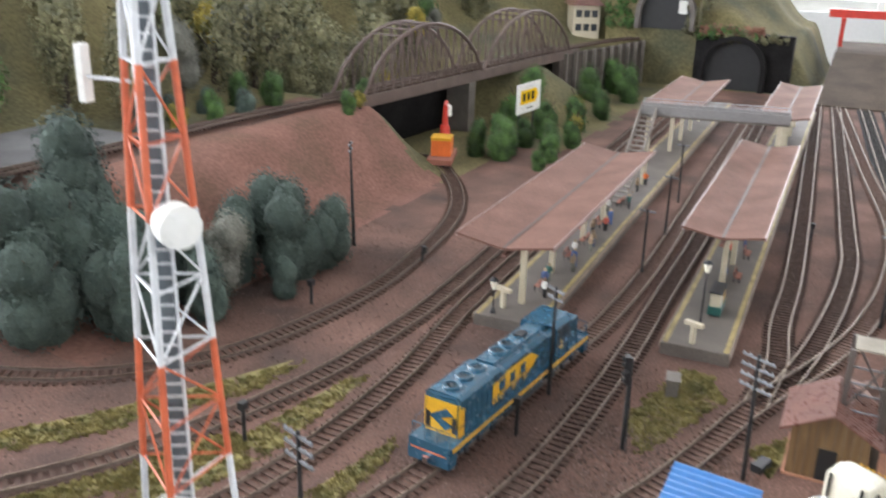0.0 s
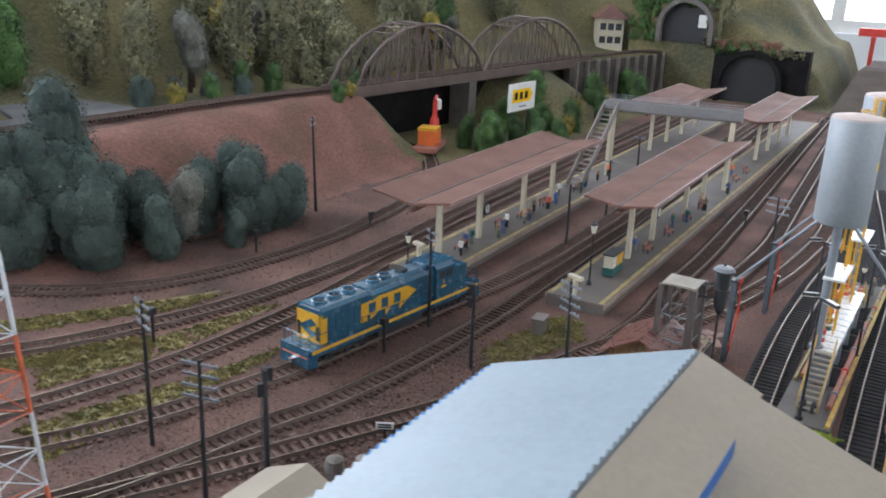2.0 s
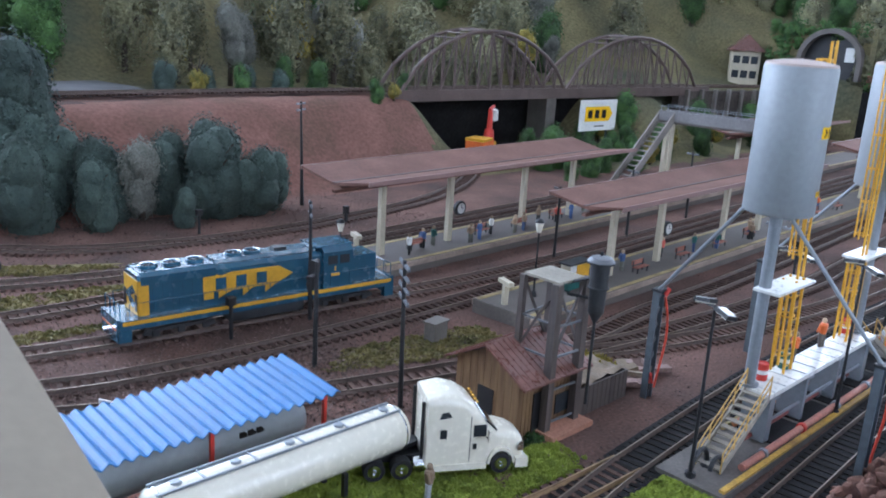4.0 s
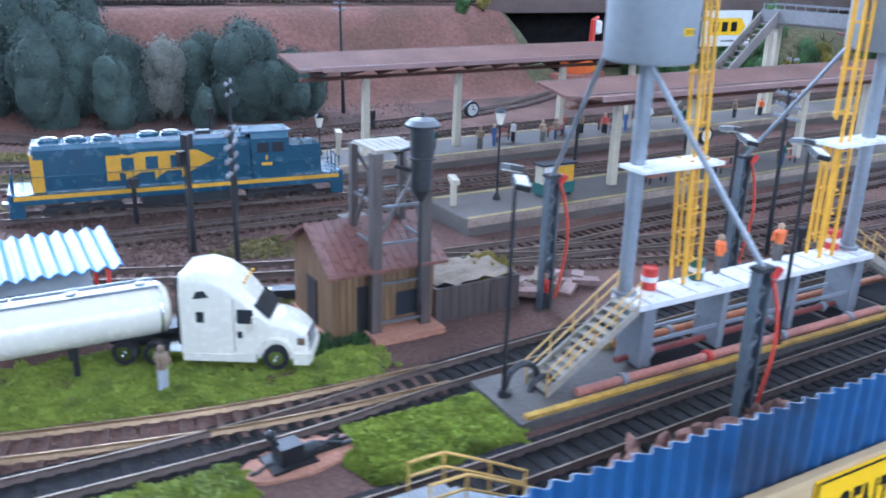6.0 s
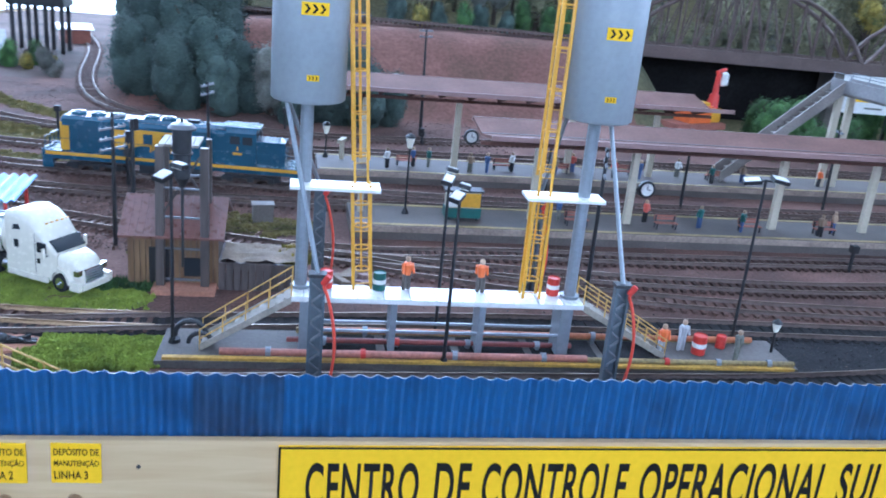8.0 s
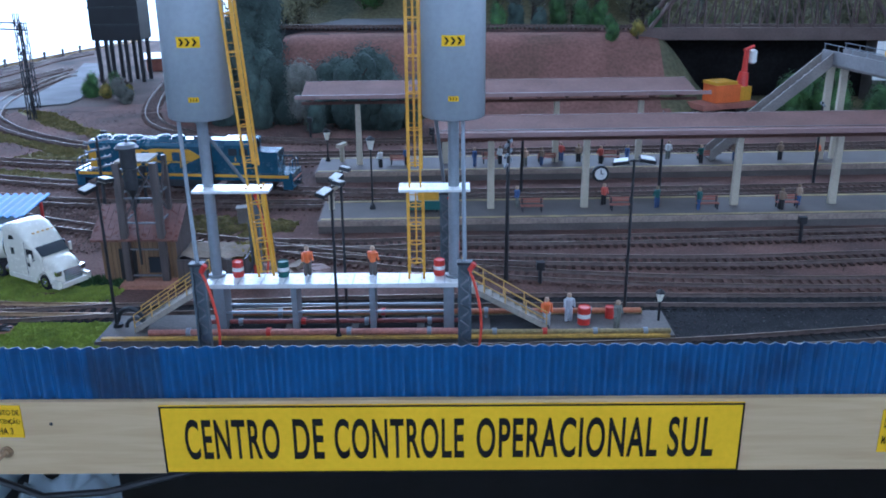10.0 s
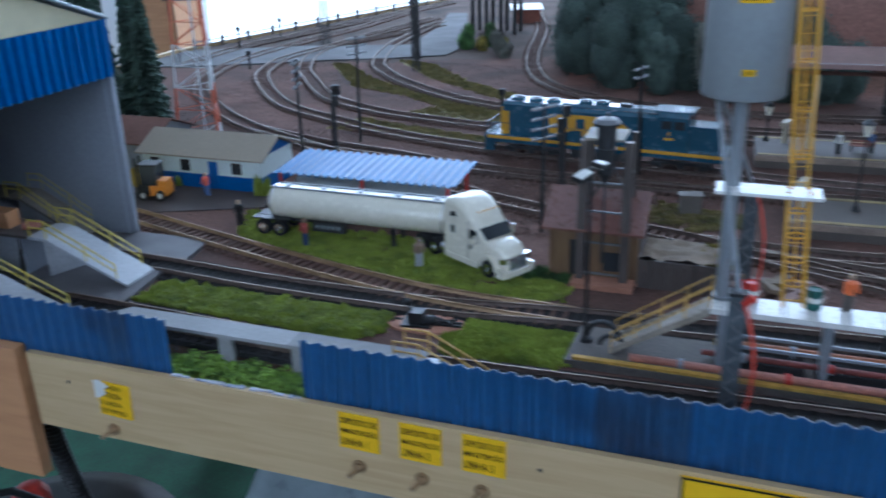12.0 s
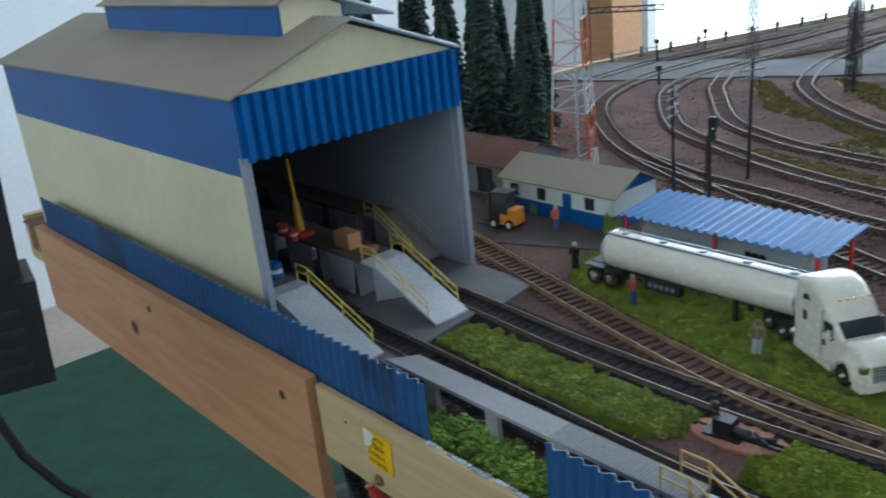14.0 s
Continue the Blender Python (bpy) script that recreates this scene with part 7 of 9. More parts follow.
def canopy(m, x0, x1, half, z_edge, z_valley, columns, label):
    c = thing("platform_canopy", label, "canopy", m, group="platform canopies")
    for s in (-1, 1):
        bm = bmesh.new()
        prism(bm, [(0.0, z_valley), (s * half, z_edge), (s * half, z_edge + 0.0022), (0.0, z_valley + 0.0022)], "x", x0, x1)
        part("roof", bm, "canopy", c)
        part("eave_trim", boxes((x0 - 0.0005, min(s * half, s * (half + 0.0010)), z_edge - 0.0014, x1 + 0.0005, max(s * half, s * (half + 0.0010)), z_edge + 0.0026)), "canopy_trim", c, "pale pink eave trim")
    for k in range(int((x1 - x0) / 0.03)):
        x = x0 + 0.012 + k * 0.03
        bm = bmesh.new()
        prism(bm, [(-half + 0.002, z_edge - 0.001), (0, z_valley - 0.004), (half - 0.002, z_edge - 0.001), (half - 0.002, z_edge - 0.0002), (0, z_valley - 0.0006), (-half + 0.002, z_edge - 0.0002)], "x", x - 0.0008, x + 0.0008)
        part("rafter", bm, "canopy", c)
    part("valley_strip", boxes((x0, -0.0016, z_valley + 0.0023, x1, 0.0016, z_valley + 0.0030)), "valley_brown", c, "dark valley gutter strip")
    part("gutter", boxes((x0, -0.0022, z_valley - 0.0068, x1, 0.0022, z_valley - 0.0041)), "canopy", c)
    for x in columns:
        bm = bmesh.new()
        prism(bm, [(x - 0.0032, 0.0119), (x + 0.0032, 0.0119), (x + 0.0026, z_valley - 0.0068), (x - 0.0026, z_valley - 0.0068)], "y", -0.0026, 0.0026)
        part("column", bm, "cream", c, "cream painted column")
    return c


PA, PB = pose(0.0, 0.5075, 0, 0, 0, 1.8), pose(0.0, 0.3375, 0, 0, 0, 1.5)
platform("station_platform", PA, 0.017, 1.35, 0.0320, 0, "grey paved station platform with worn yellow edge lines")
platform("station_platform", PB, 0.043, 1.35, 0.0300, 0, "grey paved station platform with worn yellow edge lines")
canopy(PA, 0.003, 0.425, 0.0460, 0.0925, 0.0845, (0.062, 0.155, 0.275, 0.366), "brown butterfly platform canopy on cream columns")
canopy(PB, 0.146, 0.592, 0.0380, 0.0870, 0.0810, (0.196, 0.281, 0.418, 0.508), "brown butterfly platform canopy on cream columns")
canopy(PA, 0.76, 1.13, 0.0460, 0.0925, 0.0845, (0.80, 0.90, 1.0, 1.1), "brown butterfly platform canopy on cream columns")
canopy(PB, 0.81, 1.20, 0.0380, 0.0870, 0.0810, (0.85, 0.95, 1.05, 1.15), "brown butterfly platform canopy on cream columns")


def bench(m):
    b = thing("platform_bench", "reddish brown slatted bench on the platform", "bench", m, group="platform benches")
    for k in range(3):
        part("seat_slat", boxes((-0.010, -0.0030 + k * 0.0020, 0.0050, 0.010, -0.0014 + k * 0.0020, 0.0057)), "brick", b)
    for k in range(2):
        part("back_slat", boxes((-0.010, 0.0034, 0.0070 + k * 0.0024, 0.010, 0.0041, 0.0088 + k * 0.0024)), "brick", b)
    for x in (-0.0085, 0.0085):
        part("leg", boxes((x - 0.0006, -0.0028, 0, x + 0.0006, -0.0018, 0.0049)), "iron", b)
        part("leg", boxes((x - 0.0006, 0.0026, 0, x + 0.0006, 0.0034, 0.0110)), "iron", b)
    return b


B1 = bench(PB @ pose(0.232, -0.012, 0.0121))
for x in (0.312, 0.390, 0.462, 0.66, 0.73):
    copy_thing(B1, PB @ pose(x, -0.012, 0.0121))
for x in (0.105, 0.205, 0.265, 0.335, 0.44):
    copy_thing(B1, PA @ pose(x, -0.004, 0.0121, 0, 0, random.choice((0, 180))))

random.seed(21)
SHIRTS = ("dress_red", "dress_blue", "dress_tan", "orange", "green_paint", "white")
for m, xs, y in ((PA, (0.085, 0.112, 0.128, 0.168, 0.186, 0.214, 0.24, 0.258, 0.282, 0.30, 0.322, 0.351, 0.40, 0.43, 0.47, 0.52, 0.56), -0.008), (PB, (0.22, 0.30, 0.346, 0.382, 0.455, 0.475, 0.57, 0.62, 0.7), -0.010)):
    for x in xs:
        p = m @ Vector((x, y + random.uniform(-0.012, 0.016), 0.0121))
        figure(p.x, p.y, p.z, random.choice(SHIRTS), random.choice(("dress_blue", "black", "leaf_grey")), random.uniform(0, 360))


def platform_lamp(m, h):
    l = thing("platform_lamp", "black post lamp with a milky white lantern on the platform", "lamp", m, group="platform lamps")
    bm = bmesh.new()
    lathe(bm, [(0.0030, 0), (0.0022, 0.003), (0.0009, 0.005), (0.0007, h)], 10)
    part("post", bm, "black", l)
    bm = bmesh.new()
    lathe(bm, [(0.0018, h), (0.0036, h + 0.0078), (0.0036, h + 0.0084)], 10)
    part("lantern", bm, "lamp_lens", l, "milky white lantern")
    bm = bmesh.new()
    lathe(bm, [(0.0044, h + 0.0085), (0.0036, h + 0.0100), (0.0012, h + 0.0118)], 10)
    part("cap", bm, "black", l)
    return l


platform_lamp(PB @ pose(0.089, 0.0035, 0.0121), 0.055)
platform_lamp(PA @ pose(0.026, 0.016, 0.0121), 0.024)


def clock(m):
    c = thing("station_clock", "round black station clock with a white face", "clock", m, group="station clocks")
    bm = bmesh.new()
    lathe(bm, [(0.0072, -0.0022), (0.0076, -0.0018), (0.0076, 0.0018), (0.0072, 0.0022)], 24, (0, 0, 0), "y")
    part("case", bm, "black", c)
    for y in (-0.0024, 0.0024):
        bm = bmesh.new()
        lathe(bm, [(0.0054, y - 0.0001), (0.0054, y + 0.0001)], 24, (0, 0, 0), "y")
        part("face", bm, "white", c)
    bm = boxes((-0.0004, -0.0028, 0, 0.0004, -0.0026, 0.004), (0, -0.0028, -0.0003, 0.003, -0.0026, 0.0003))
    part("pointers", bm, "ink", c)
    part("bracket", boxes((-0.010, -0.0006, -0.0006, -0.0076, 0.0006, 0.0006)), "black", c)
    return c


clock(PA @ pose(0.1705, 0.0, 0.044))
clock(PB @ pose(0.2945, 0.0, 0.043))


def platform_things():
    k = thing("vending_kiosk", "green and yellow kiosk cart on the platform", "kiosk", PB @ pose(0.135, -0.004, 0.0121))
    bm = boxes((-0.015, -0.006, 0.002, 0.015, 0.006, 0.010))
    soften(bm, 0.0006, 1)
    part("body", bm, "green_paint", k)
    part("upper_body", boxes((-0.014, -0.005, 0.0101, 0.014, 0.005, 0.0235)), "cream", k, "cream painted kiosk box")
    part("panel", boxes((-0.0045, -0.0056, 0.0110, 0.0138, -0.0051, 0.0226)), "loco_yellow", k, "yellow orange printed panel")
    part("notice", boxes((-0.0135, -0.0056, 0.0110, -0.0052, -0.0051, 0.0226)), "white", k)
    part("roof", boxes((-0.016, -0.0065, 0.0236, 0.016, 0.0065, 0.0250)), "iron", k)
    for x in (-0.012, 0.012):
        part("foot", boxes((x - 0.001, -0.005, 0, x + 0.001, 0.005, 0.002)), "black", k)
    for m in (PB @ pose(0.052, 0.004, 0.0121, 0, 0, 70), PA @ pose(0.042, 0.012, 0.0121, 0, 0, 70)):
        s = thing("name_board", "cream painted platform name board on one thick post", "sign", m, group="platform name boards")
        part("post", boxes((-0.0020, -0.0020, 0, 0.0020, 0.0020, 0.017)), "cream", s)
        bm = boxes((-0.0085, -0.0026, 0.017, 0.0085, 0.0026, 0.0205))
        soften(bm, 0.0006, 1)
        part("board", bm, "cream", s)
    b = bmesh.new()
    box(b, -0.008, -0.005, 0, 0.008, 0.005, 0.014)
    box(b, -0.009, -0.006, 0.014, 0.009, 0.006, 0.0155)
    solid("relay_cabinet", b, "concrete", "grey concrete relay cabinet on the grass", "cabinet", pose(-0.026, 0.342, 0, 0, 0, 10))


platform_things()


def footbridge():
    f = thing("footbridge", "grey concrete footbridge with stairs between the platforms", "footbridge")
    a, b, z = Vector((0.572, 0.520)), Vector((0.600, 0.345)), 0.1165
    d = (b - a).normalized()
    ang = math.atan2(d.y, d.x)
    m = Matrix.Translation((a.x, a.y, 0)) @ Matrix.Rotation(ang, 4, "Z")
    n = (b - a).length
    for s in (-1, 1):
        bm = bmesh.new()
        box(bm, -0.012, s * 0.012 - 0.0012, z - 0.001, n + 0.012, s * 0.012 + 0.0012, z + 0.012, m)
        part("parapet", bm, "parapet", f)
        bm = bmesh.new()
        for k in range(9):
            x = -0.01 + k * (n + 0.02) / 8
            rod(bm, m @ Vector((x, s * 0.012, z + 0.012)), m @ Vector((x, s * 0.012, z + 0.018)), 0.0004, seg=4)
        rod(bm, m @ Vector((-0.012, s * 0.012, z + 0.018)), m @ Vector((n + 0.012, s * 0.012, z + 0.018)), 0.0005, seg=4)
        part("railing", bm, "steel", f)
    bm = bmesh.new()
    box(bm, -0.012, -0.0108, z - 0.004, n + 0.012, 0.0108, z - 0.0012, m)
    part("deck", bm, "concrete", f)
    for x, w in ((0.0, 0.012), (n, 0.012)):
        for s in (-1, 1):
            bm = bmesh.new()
            p = m @ Vector((x, s * 0.008, 0))
            box(bm, p.x - 0.0035, p.y - 0.0025, 0.0120, p.x + 0.0035, p.y + 0.0025, z - 0.0042)
            part("pier", bm, "cream", f)
    for top, yy in ((a, 0.520),):
        run = 0.118
        for s in (-1, 1):
            bm = bmesh.new()
            x0 = top.x - 0.012
            prism(bm, [(x0, z - 0.004), (x0, z + 0.011), (x0 - run, 0.024), (x0 - run, 0.0122)], "y", yy + s * 0.011 - 0.001, yy + s * 0.011 + 0.001)
            part("stair_side", bm, "stair", f)
        for k in range(18):
            x = top.x - 0.012 - run * k / 18
            zz = z - (z - 0.012) * (k + 0.5) / 18
            part("step", boxes((x - 0.0075, yy - 0.0099, zz - 0.0012, x, yy + 0.0099, zz)), "stair", f)


footbridge()


# ---- poles, signals, wires ----
def telegraph_pole(x, y, h, arms=2, turn=0, w=0.010):
    p = thing("telegraph_pole", "black telegraph pole with grey insulators on cross arms", "pole", pose(x, y, 0, random.uniform(-1.5, 1.5), random.uniform(-1.5, 1.5), turn), group="telegraph poles")
    bm = bmesh.new()
    rod(bm, (0, 0, -0.001), (0, 0, h), 0.0024 if h > 0.12 else 0.0017, 0.0011, seg=8)
    part("post", bm, "black", p)
    for k in range(arms):
        z = h - 0.003 - k * 0.0072
        part("cross_arm", boxes((-w, -0.0007, z - 0.0007, w, 0.0007, z + 0.0007)), "arm_grey", p)
        for x2 in (-0.9, -0.5, 0.5, 0.9):
            bm = bmesh.new()
            lathe(bm, [(0.0004, z + 0.0006), (0.0007, z + 0.0012), (0.0004, z + 0.0020)], 6, (x2 * w, 0, 0))
            part("insulator", bm, "steel", p)
    return p


for x, y, h, n, a in ((-0.361, 0.469, 0.106, 3, 70), (-0.385, 0.392, 0.096, 4, 104), (-0.125, 0.271, 0.095, 4, 60), (-0.077, 0.430, 0.095, 2, 60), (0.231, 0.433, 0.075, 1, 80), (0.200, 0.192, 0.108, 3, 75), (0.150, 0.757, 0.125, 2, 20), (0.372, 0.440, 0.08, 1, 80), (-0.45, 0.86, 0.10, 2, 30), (0.536, 0.459, 0.085, 1, 80)):
    telegraph_pole(x, y, h, n, a, 0.0125 if n > 2 else 0.009)


def signal(x, y, h, heads, turn, wires=False):
    s = thing("railway_signal", "black railway signal post with round lamp heads", "signal", pose(x, y, 0, 0, 0, turn), group="railway signals")
    bm = bmesh.new()
    rod(bm, (0, 0, -0.001), (0, 0, h), 0.0018, 0.0014, seg=8)
    part("post", bm, "iron", s)
    for k in range(heads):
        z = h - 0.004 - k * 0.010
        bm = boxes((-0.0032, -0.0022, z - 0.0045, 0.0032, 0.0012, z + 0.0045))
        soften(bm, 0.0008, 1)
        hd = part("head", bm, "black", s)
        hd.location = (0.0018 if k % 2 else -0.0018, -0.002, 0)
        for q in (-0.0022, 0.0022):
            bm = bmesh.new()
            lathe(bm, [(0.0014, -0.0042), (0.0016, -0.0023)], 10, (0, 0, z + q), "y")
            part("hood", bm, "black", hd)
    part("ladder", rods(0.0004, ((0.003, 0.002, 0), (0.0018, 0.001, h * 0.8)), ((0.0045, 0.002, 0), (0.0032, 0.001, h * 0.8)), seg=4), "iron", s)


signal(-0.128, 0.355, 0.074, 2, 200)
signal(-0.343, 0.380, 0.076, 2, 150)
signal(0.14, 0.66, 0.02, 1, 0)
for x, y, h in ((-0.249, 0.60, 0.026), (-0.147, 0.430, 0.026), (-0.80, 0.95, 0.03), (-0.785, 1.06, 0.03), (-0.69, 0.80, 0.02), (0.452, 0.276, 0.017), (0.225, 0.187, 0.012), (-0.02, 0.70, 0.02)):
    s = thing("dwarf_signal", "short black dwarf signal beside the track", "signal", pose(x, y, 0), group="dwarf signals")
    part("post", rods(0.0015, ((0, 0, -0.001), (0, 0, h)), seg=8), "black", s)
    bm = boxes((-0.003, -0.0026, h, 0.003, 0.0026, h + 0.006))
    soften(bm, 0.0008, 1)
    part("head", bm, "black", s)


def small_sign():
    s = thing("track_sign", "small white track sign plate on a black post", "sign", pose(-0.280, 0.333, 0, 0, 0, -60))
    part("post", rods(0.0009, ((0, 0, 0), (0, 0, 0.024)), seg=6), "black", s)
    part("plate", boxes((-0.006, -0.0014, 0.022, 0.006, -0.0008, 0.0268)), "white", s)
    for k in range(2):
        part("text_bar", boxes((-0.0045, -0.0017, 0.0230 + 0.0018 * k, 0.0045, -0.0015, 0.0240 + 0.0018 * k)), "ink", s)
    for x, y in ((-0.318, 0.345), (-0.306, 0.330)):
        bm = bmesh.new()
        lathe(bm, [(0.0062, 0), (0.0070, 0.006), (0.0058, 0.013), (0.002, 0.0148)], 12, (x, y, 0))
        solid("stone_cairn", bm, "concrete", "pale rounded concrete cistern on the ballast", "cistern", group="cisterns")
    t = bmesh.new()
    box(t, -0.008, -0.004, 0, 0.008, 0.004, 0.006)
    solid("point_motor", t, "black", "black track motor box beside the rails", "point machine", pose(-0.105, 0.262, 0, 0, 0, -20))


small_sign()


def lattice_mast(name, label, x, y, h, w0, w1, mat, legs=4, step=0.018, group=""):
    t = thing(name, label, "mast", pose(x, y, 0), group=group)
    for k in range(legs):
        a = 2 * math.pi * (k + 0.5) / legs
        part("leg", rods(0.0008, ((w0 * math.cos(a), w0 * math.sin(a), 0), (w1 * math.cos(a), w1 * math.sin(a), h)), seg=5), mat, t)
    bm = bmesh.new()
    z = 0.0
    i = 0
    while z < h - step * 0.5:
        u0, u1 = z / h, min(1, (z + step) / h)
        for k in range(legs):
            a, b = 2 * math.pi * (k + 0.5) / legs, 2 * math.pi * (k + 1.5) / legs
            if i % 2:
                a, b = b, a
            r0, r1 = w0 + (w1 - w0) * u0, w0 + (w1 - w0) * u1
            rod(bm, (r0 * math.cos(a), r0 * math.sin(a), z), (r1 * math.cos(b), r1 * math.sin(b), h * u1), 0.0005, seg=4)
        z += step
        i += 1
    part("lacing", bm, mat, t)
    return t


def radio_tower():
    x, y, h = -0.503, 0.410, 0.37
    t = thing("radio_tower", "red and white lattice radio tower with white dish antennas", "tower", pose(x, y, 0, 0, 0, -57.6))
    legs, w0, w1 = 3, 0.0275, 0.004
    def r(z):
        return w0 + (w1 - w0) * z / h
    band = 0.042
    levels = []
    q = 0.020
    while q < h + 0.04:
        levels.append(min(q, h))
        q += band
    z0 = 0.0
    mats = ["tower_white", "tower_red"]
    for i, z1 in enumerate(levels):
        mat = mats[i % 2]
        for n in range(legs):
            a = 2 * math.pi * n / legs + 0.5
            bm = bmesh.new()
            rod(bm, (r(z0) * math.cos(a), r(z0) * math.sin(a), z0), (r(z1) * math.cos(a), r(z1) * math.sin(a), z1), 0.0011, seg=8)
            part("leg", bm, mat, t)
        steps = 2 if z1 - z0 > 0.02 else 1
        for j in range(steps):
            a0, a1 = z0 + (z1 - z0) * j / steps, z0 + (z1 - z0) * (j + 1) / steps
            for n in range(legs):
                a, b = 2 * math.pi * n / legs + 0.5, 2 * math.pi * (n + 1) / legs + 0.5
                pa, pb = (r(a0) * math.cos(a), r(a0) * math.sin(a), a0), (r(a0) * math.cos(b), r(a0) * math.sin(b), a0)
                part("strut", rods(0.0004, (pa, pb), seg=5), mat, t)
                qa, qb = (r(a1) * math.cos(a), r(a1) * math.sin(a), a1), (r(a1) * math.cos(b), r(a1) * math.sin(b), a1)
                part("brace", rods(0.0004, (pa, qb) if j % 2 == n % 2 else (pb, qa), seg=5), mat, t)
        z0 = z1
    for s in (-1, 1):
        part("ladder_rail", rods(0.0007, ((s * 0.0028, 0, 0), (s * 0.0028, 0, h)), seg=5), "tower_white", t)
    part("cable_duct", boxes((-0.0022, -0.0008, 0, 0.0022, 0.0008, h)), "column", t, "blue grey cable duct with rungs")
    bm = bmesh.new()
    for n in range(84):
        rod(bm, (-0.0028, -0.0011, 0.003 + n * 0.0043), (0.0028, -0.0011, 0.003 + n * 0.0043), 0.0004, seg=4)
    tagged(part("rung_set", bm, "tower_white", t), kind="stuff")
    def dish(z, a, rad, depth):
        m = Matrix.Translation((0, 0, z)) @ Matrix.Rotation(radians(a), 4, "Z")
        bm = bmesh.new()
        lathe(bm, [(rad * 0.7, 0.010), (rad * 0.97, 0.011), (rad, 0.012), (rad, 0.012 + depth * 0.8), (rad * 0.96, 0.012 + depth), (rad * 0.3, 0.0125 + depth)], 26, (0, 0, 0), "x")
        for v in bm.verts:
            v.co = m @ v.co
        part("dish", bm, "white", t, "white drum dish antenna")
        part("dish_bracket", rods(0.0010, (m @ Vector((0.004, 0, 0)), m @ Vector((0.011, 0, 0))), seg=6), "steel", t)
    dish(0.272, -60, 0.0062, 0.006)
    m = Matrix.Translation((0, 0, 0.310)) @ Matrix.Rotation(radians(150), 4, "Z")
    bm = bmesh.new()
    box(bm, 0.021, -0.0016, -0.009, 0.0235, 0.0016, 0.007, m)
    part("panel_antenna", bm, "white", t, "white panel antenna")
    part("panel_arm", rods(0.0006, (m @ Vector((0.006, 0, -0.002)), m @ Vector((0.021, 0, -0.002))), seg=5), "tower_white", t)


radio_tower()

lattice_mast("catenary_mast", "dark lattice catenary mast beside the curved tracks", -0.673, 1.013, 0.13, 0.009, 0.005, "iron", group="catenary masts")
lattice_mast("catenary_mast", "dark lattice catenary mast beside the curved tracks", -0.476, 0.923, 0.13, 0.007, 0.005, "iron", group="catenary masts")
lattice_mast("catenary_mast", "dark lattice catenary mast beside the curved tracks", -0.44, 0.83, 0.15, 0.006, 0.004, "iron", group="catenary masts")


def portal_beam():
    a, b = Vector((-0.673, 1.013, 0.118)), Vector((-0.476, 0.923, 0.118))
    g = thing("catenary_beam", "dark lattice beam between the catenary masts with signals", "beam")
    d = (b - a).normalized()
    side = Vector((-d.y, d.x, 0)) * 0.004
    n = 14
    for s in (-1, 1):
        for z in (0, 0.010):
            part("chord", rods(0.0008, (a + side * s + Vector((0, 0, z)) - d * 0.008, b + side * s + Vector((0, 0, z)) + d * 0.008), seg=5), "iron", g)
        bm = bmesh.new()
        for k in range(n):
            p, q = a.lerp(b, k / n) + side * s, a.lerp(b, (k + 1) / n) + side * s
            p.z += 0.010 * (k % 2)
            q.z += 0.010 * ((k + 1) % 2)
            rod(bm, p, q, 0.0005, seg=4)
        part("lacing", bm, "iron", g)
    for u in (0.30, 0.62):
        p = a.lerp(b, u)
        bm = boxes((p.x - 0.004, p.y - 0.003, p.z + 0.0105, p.x + 0.004, p.y + 0.003, p.z + 0.028))
        soften(bm, 0.001, 1)
        part("signal_head", bm, "black", g)


portal_beam()


def gantry():
    g = thing("signal_gantry", "black lattice signal gantry arm over the tracks", "gantry", pose(-0.823, 0.811, 0, 0, 0, 21.5))
    for x in (-0.004, 0.004):
        part("post", rods(0.0010, ((x, 0, 0), (x, 0, 0.112)), seg=6), "iron", g)
    bm = bmesh.new()
    for y in (-0.004, 0.004):
        for z in (0.094, 0.101):
            rod(bm, (-0.01, y, z), (0.115, y, z), 0.0007, seg=5)
        for k in range(12):
            x = -0.01 + k * 0.0104
            rod(bm, (x, y, 0.094 if k % 2 else 0.101), (x + 0.0104, y, 0.101 if k % 2 else 0.094), 0.0005, seg=4)
    part("arm", bm, "iron", g)


gantry()


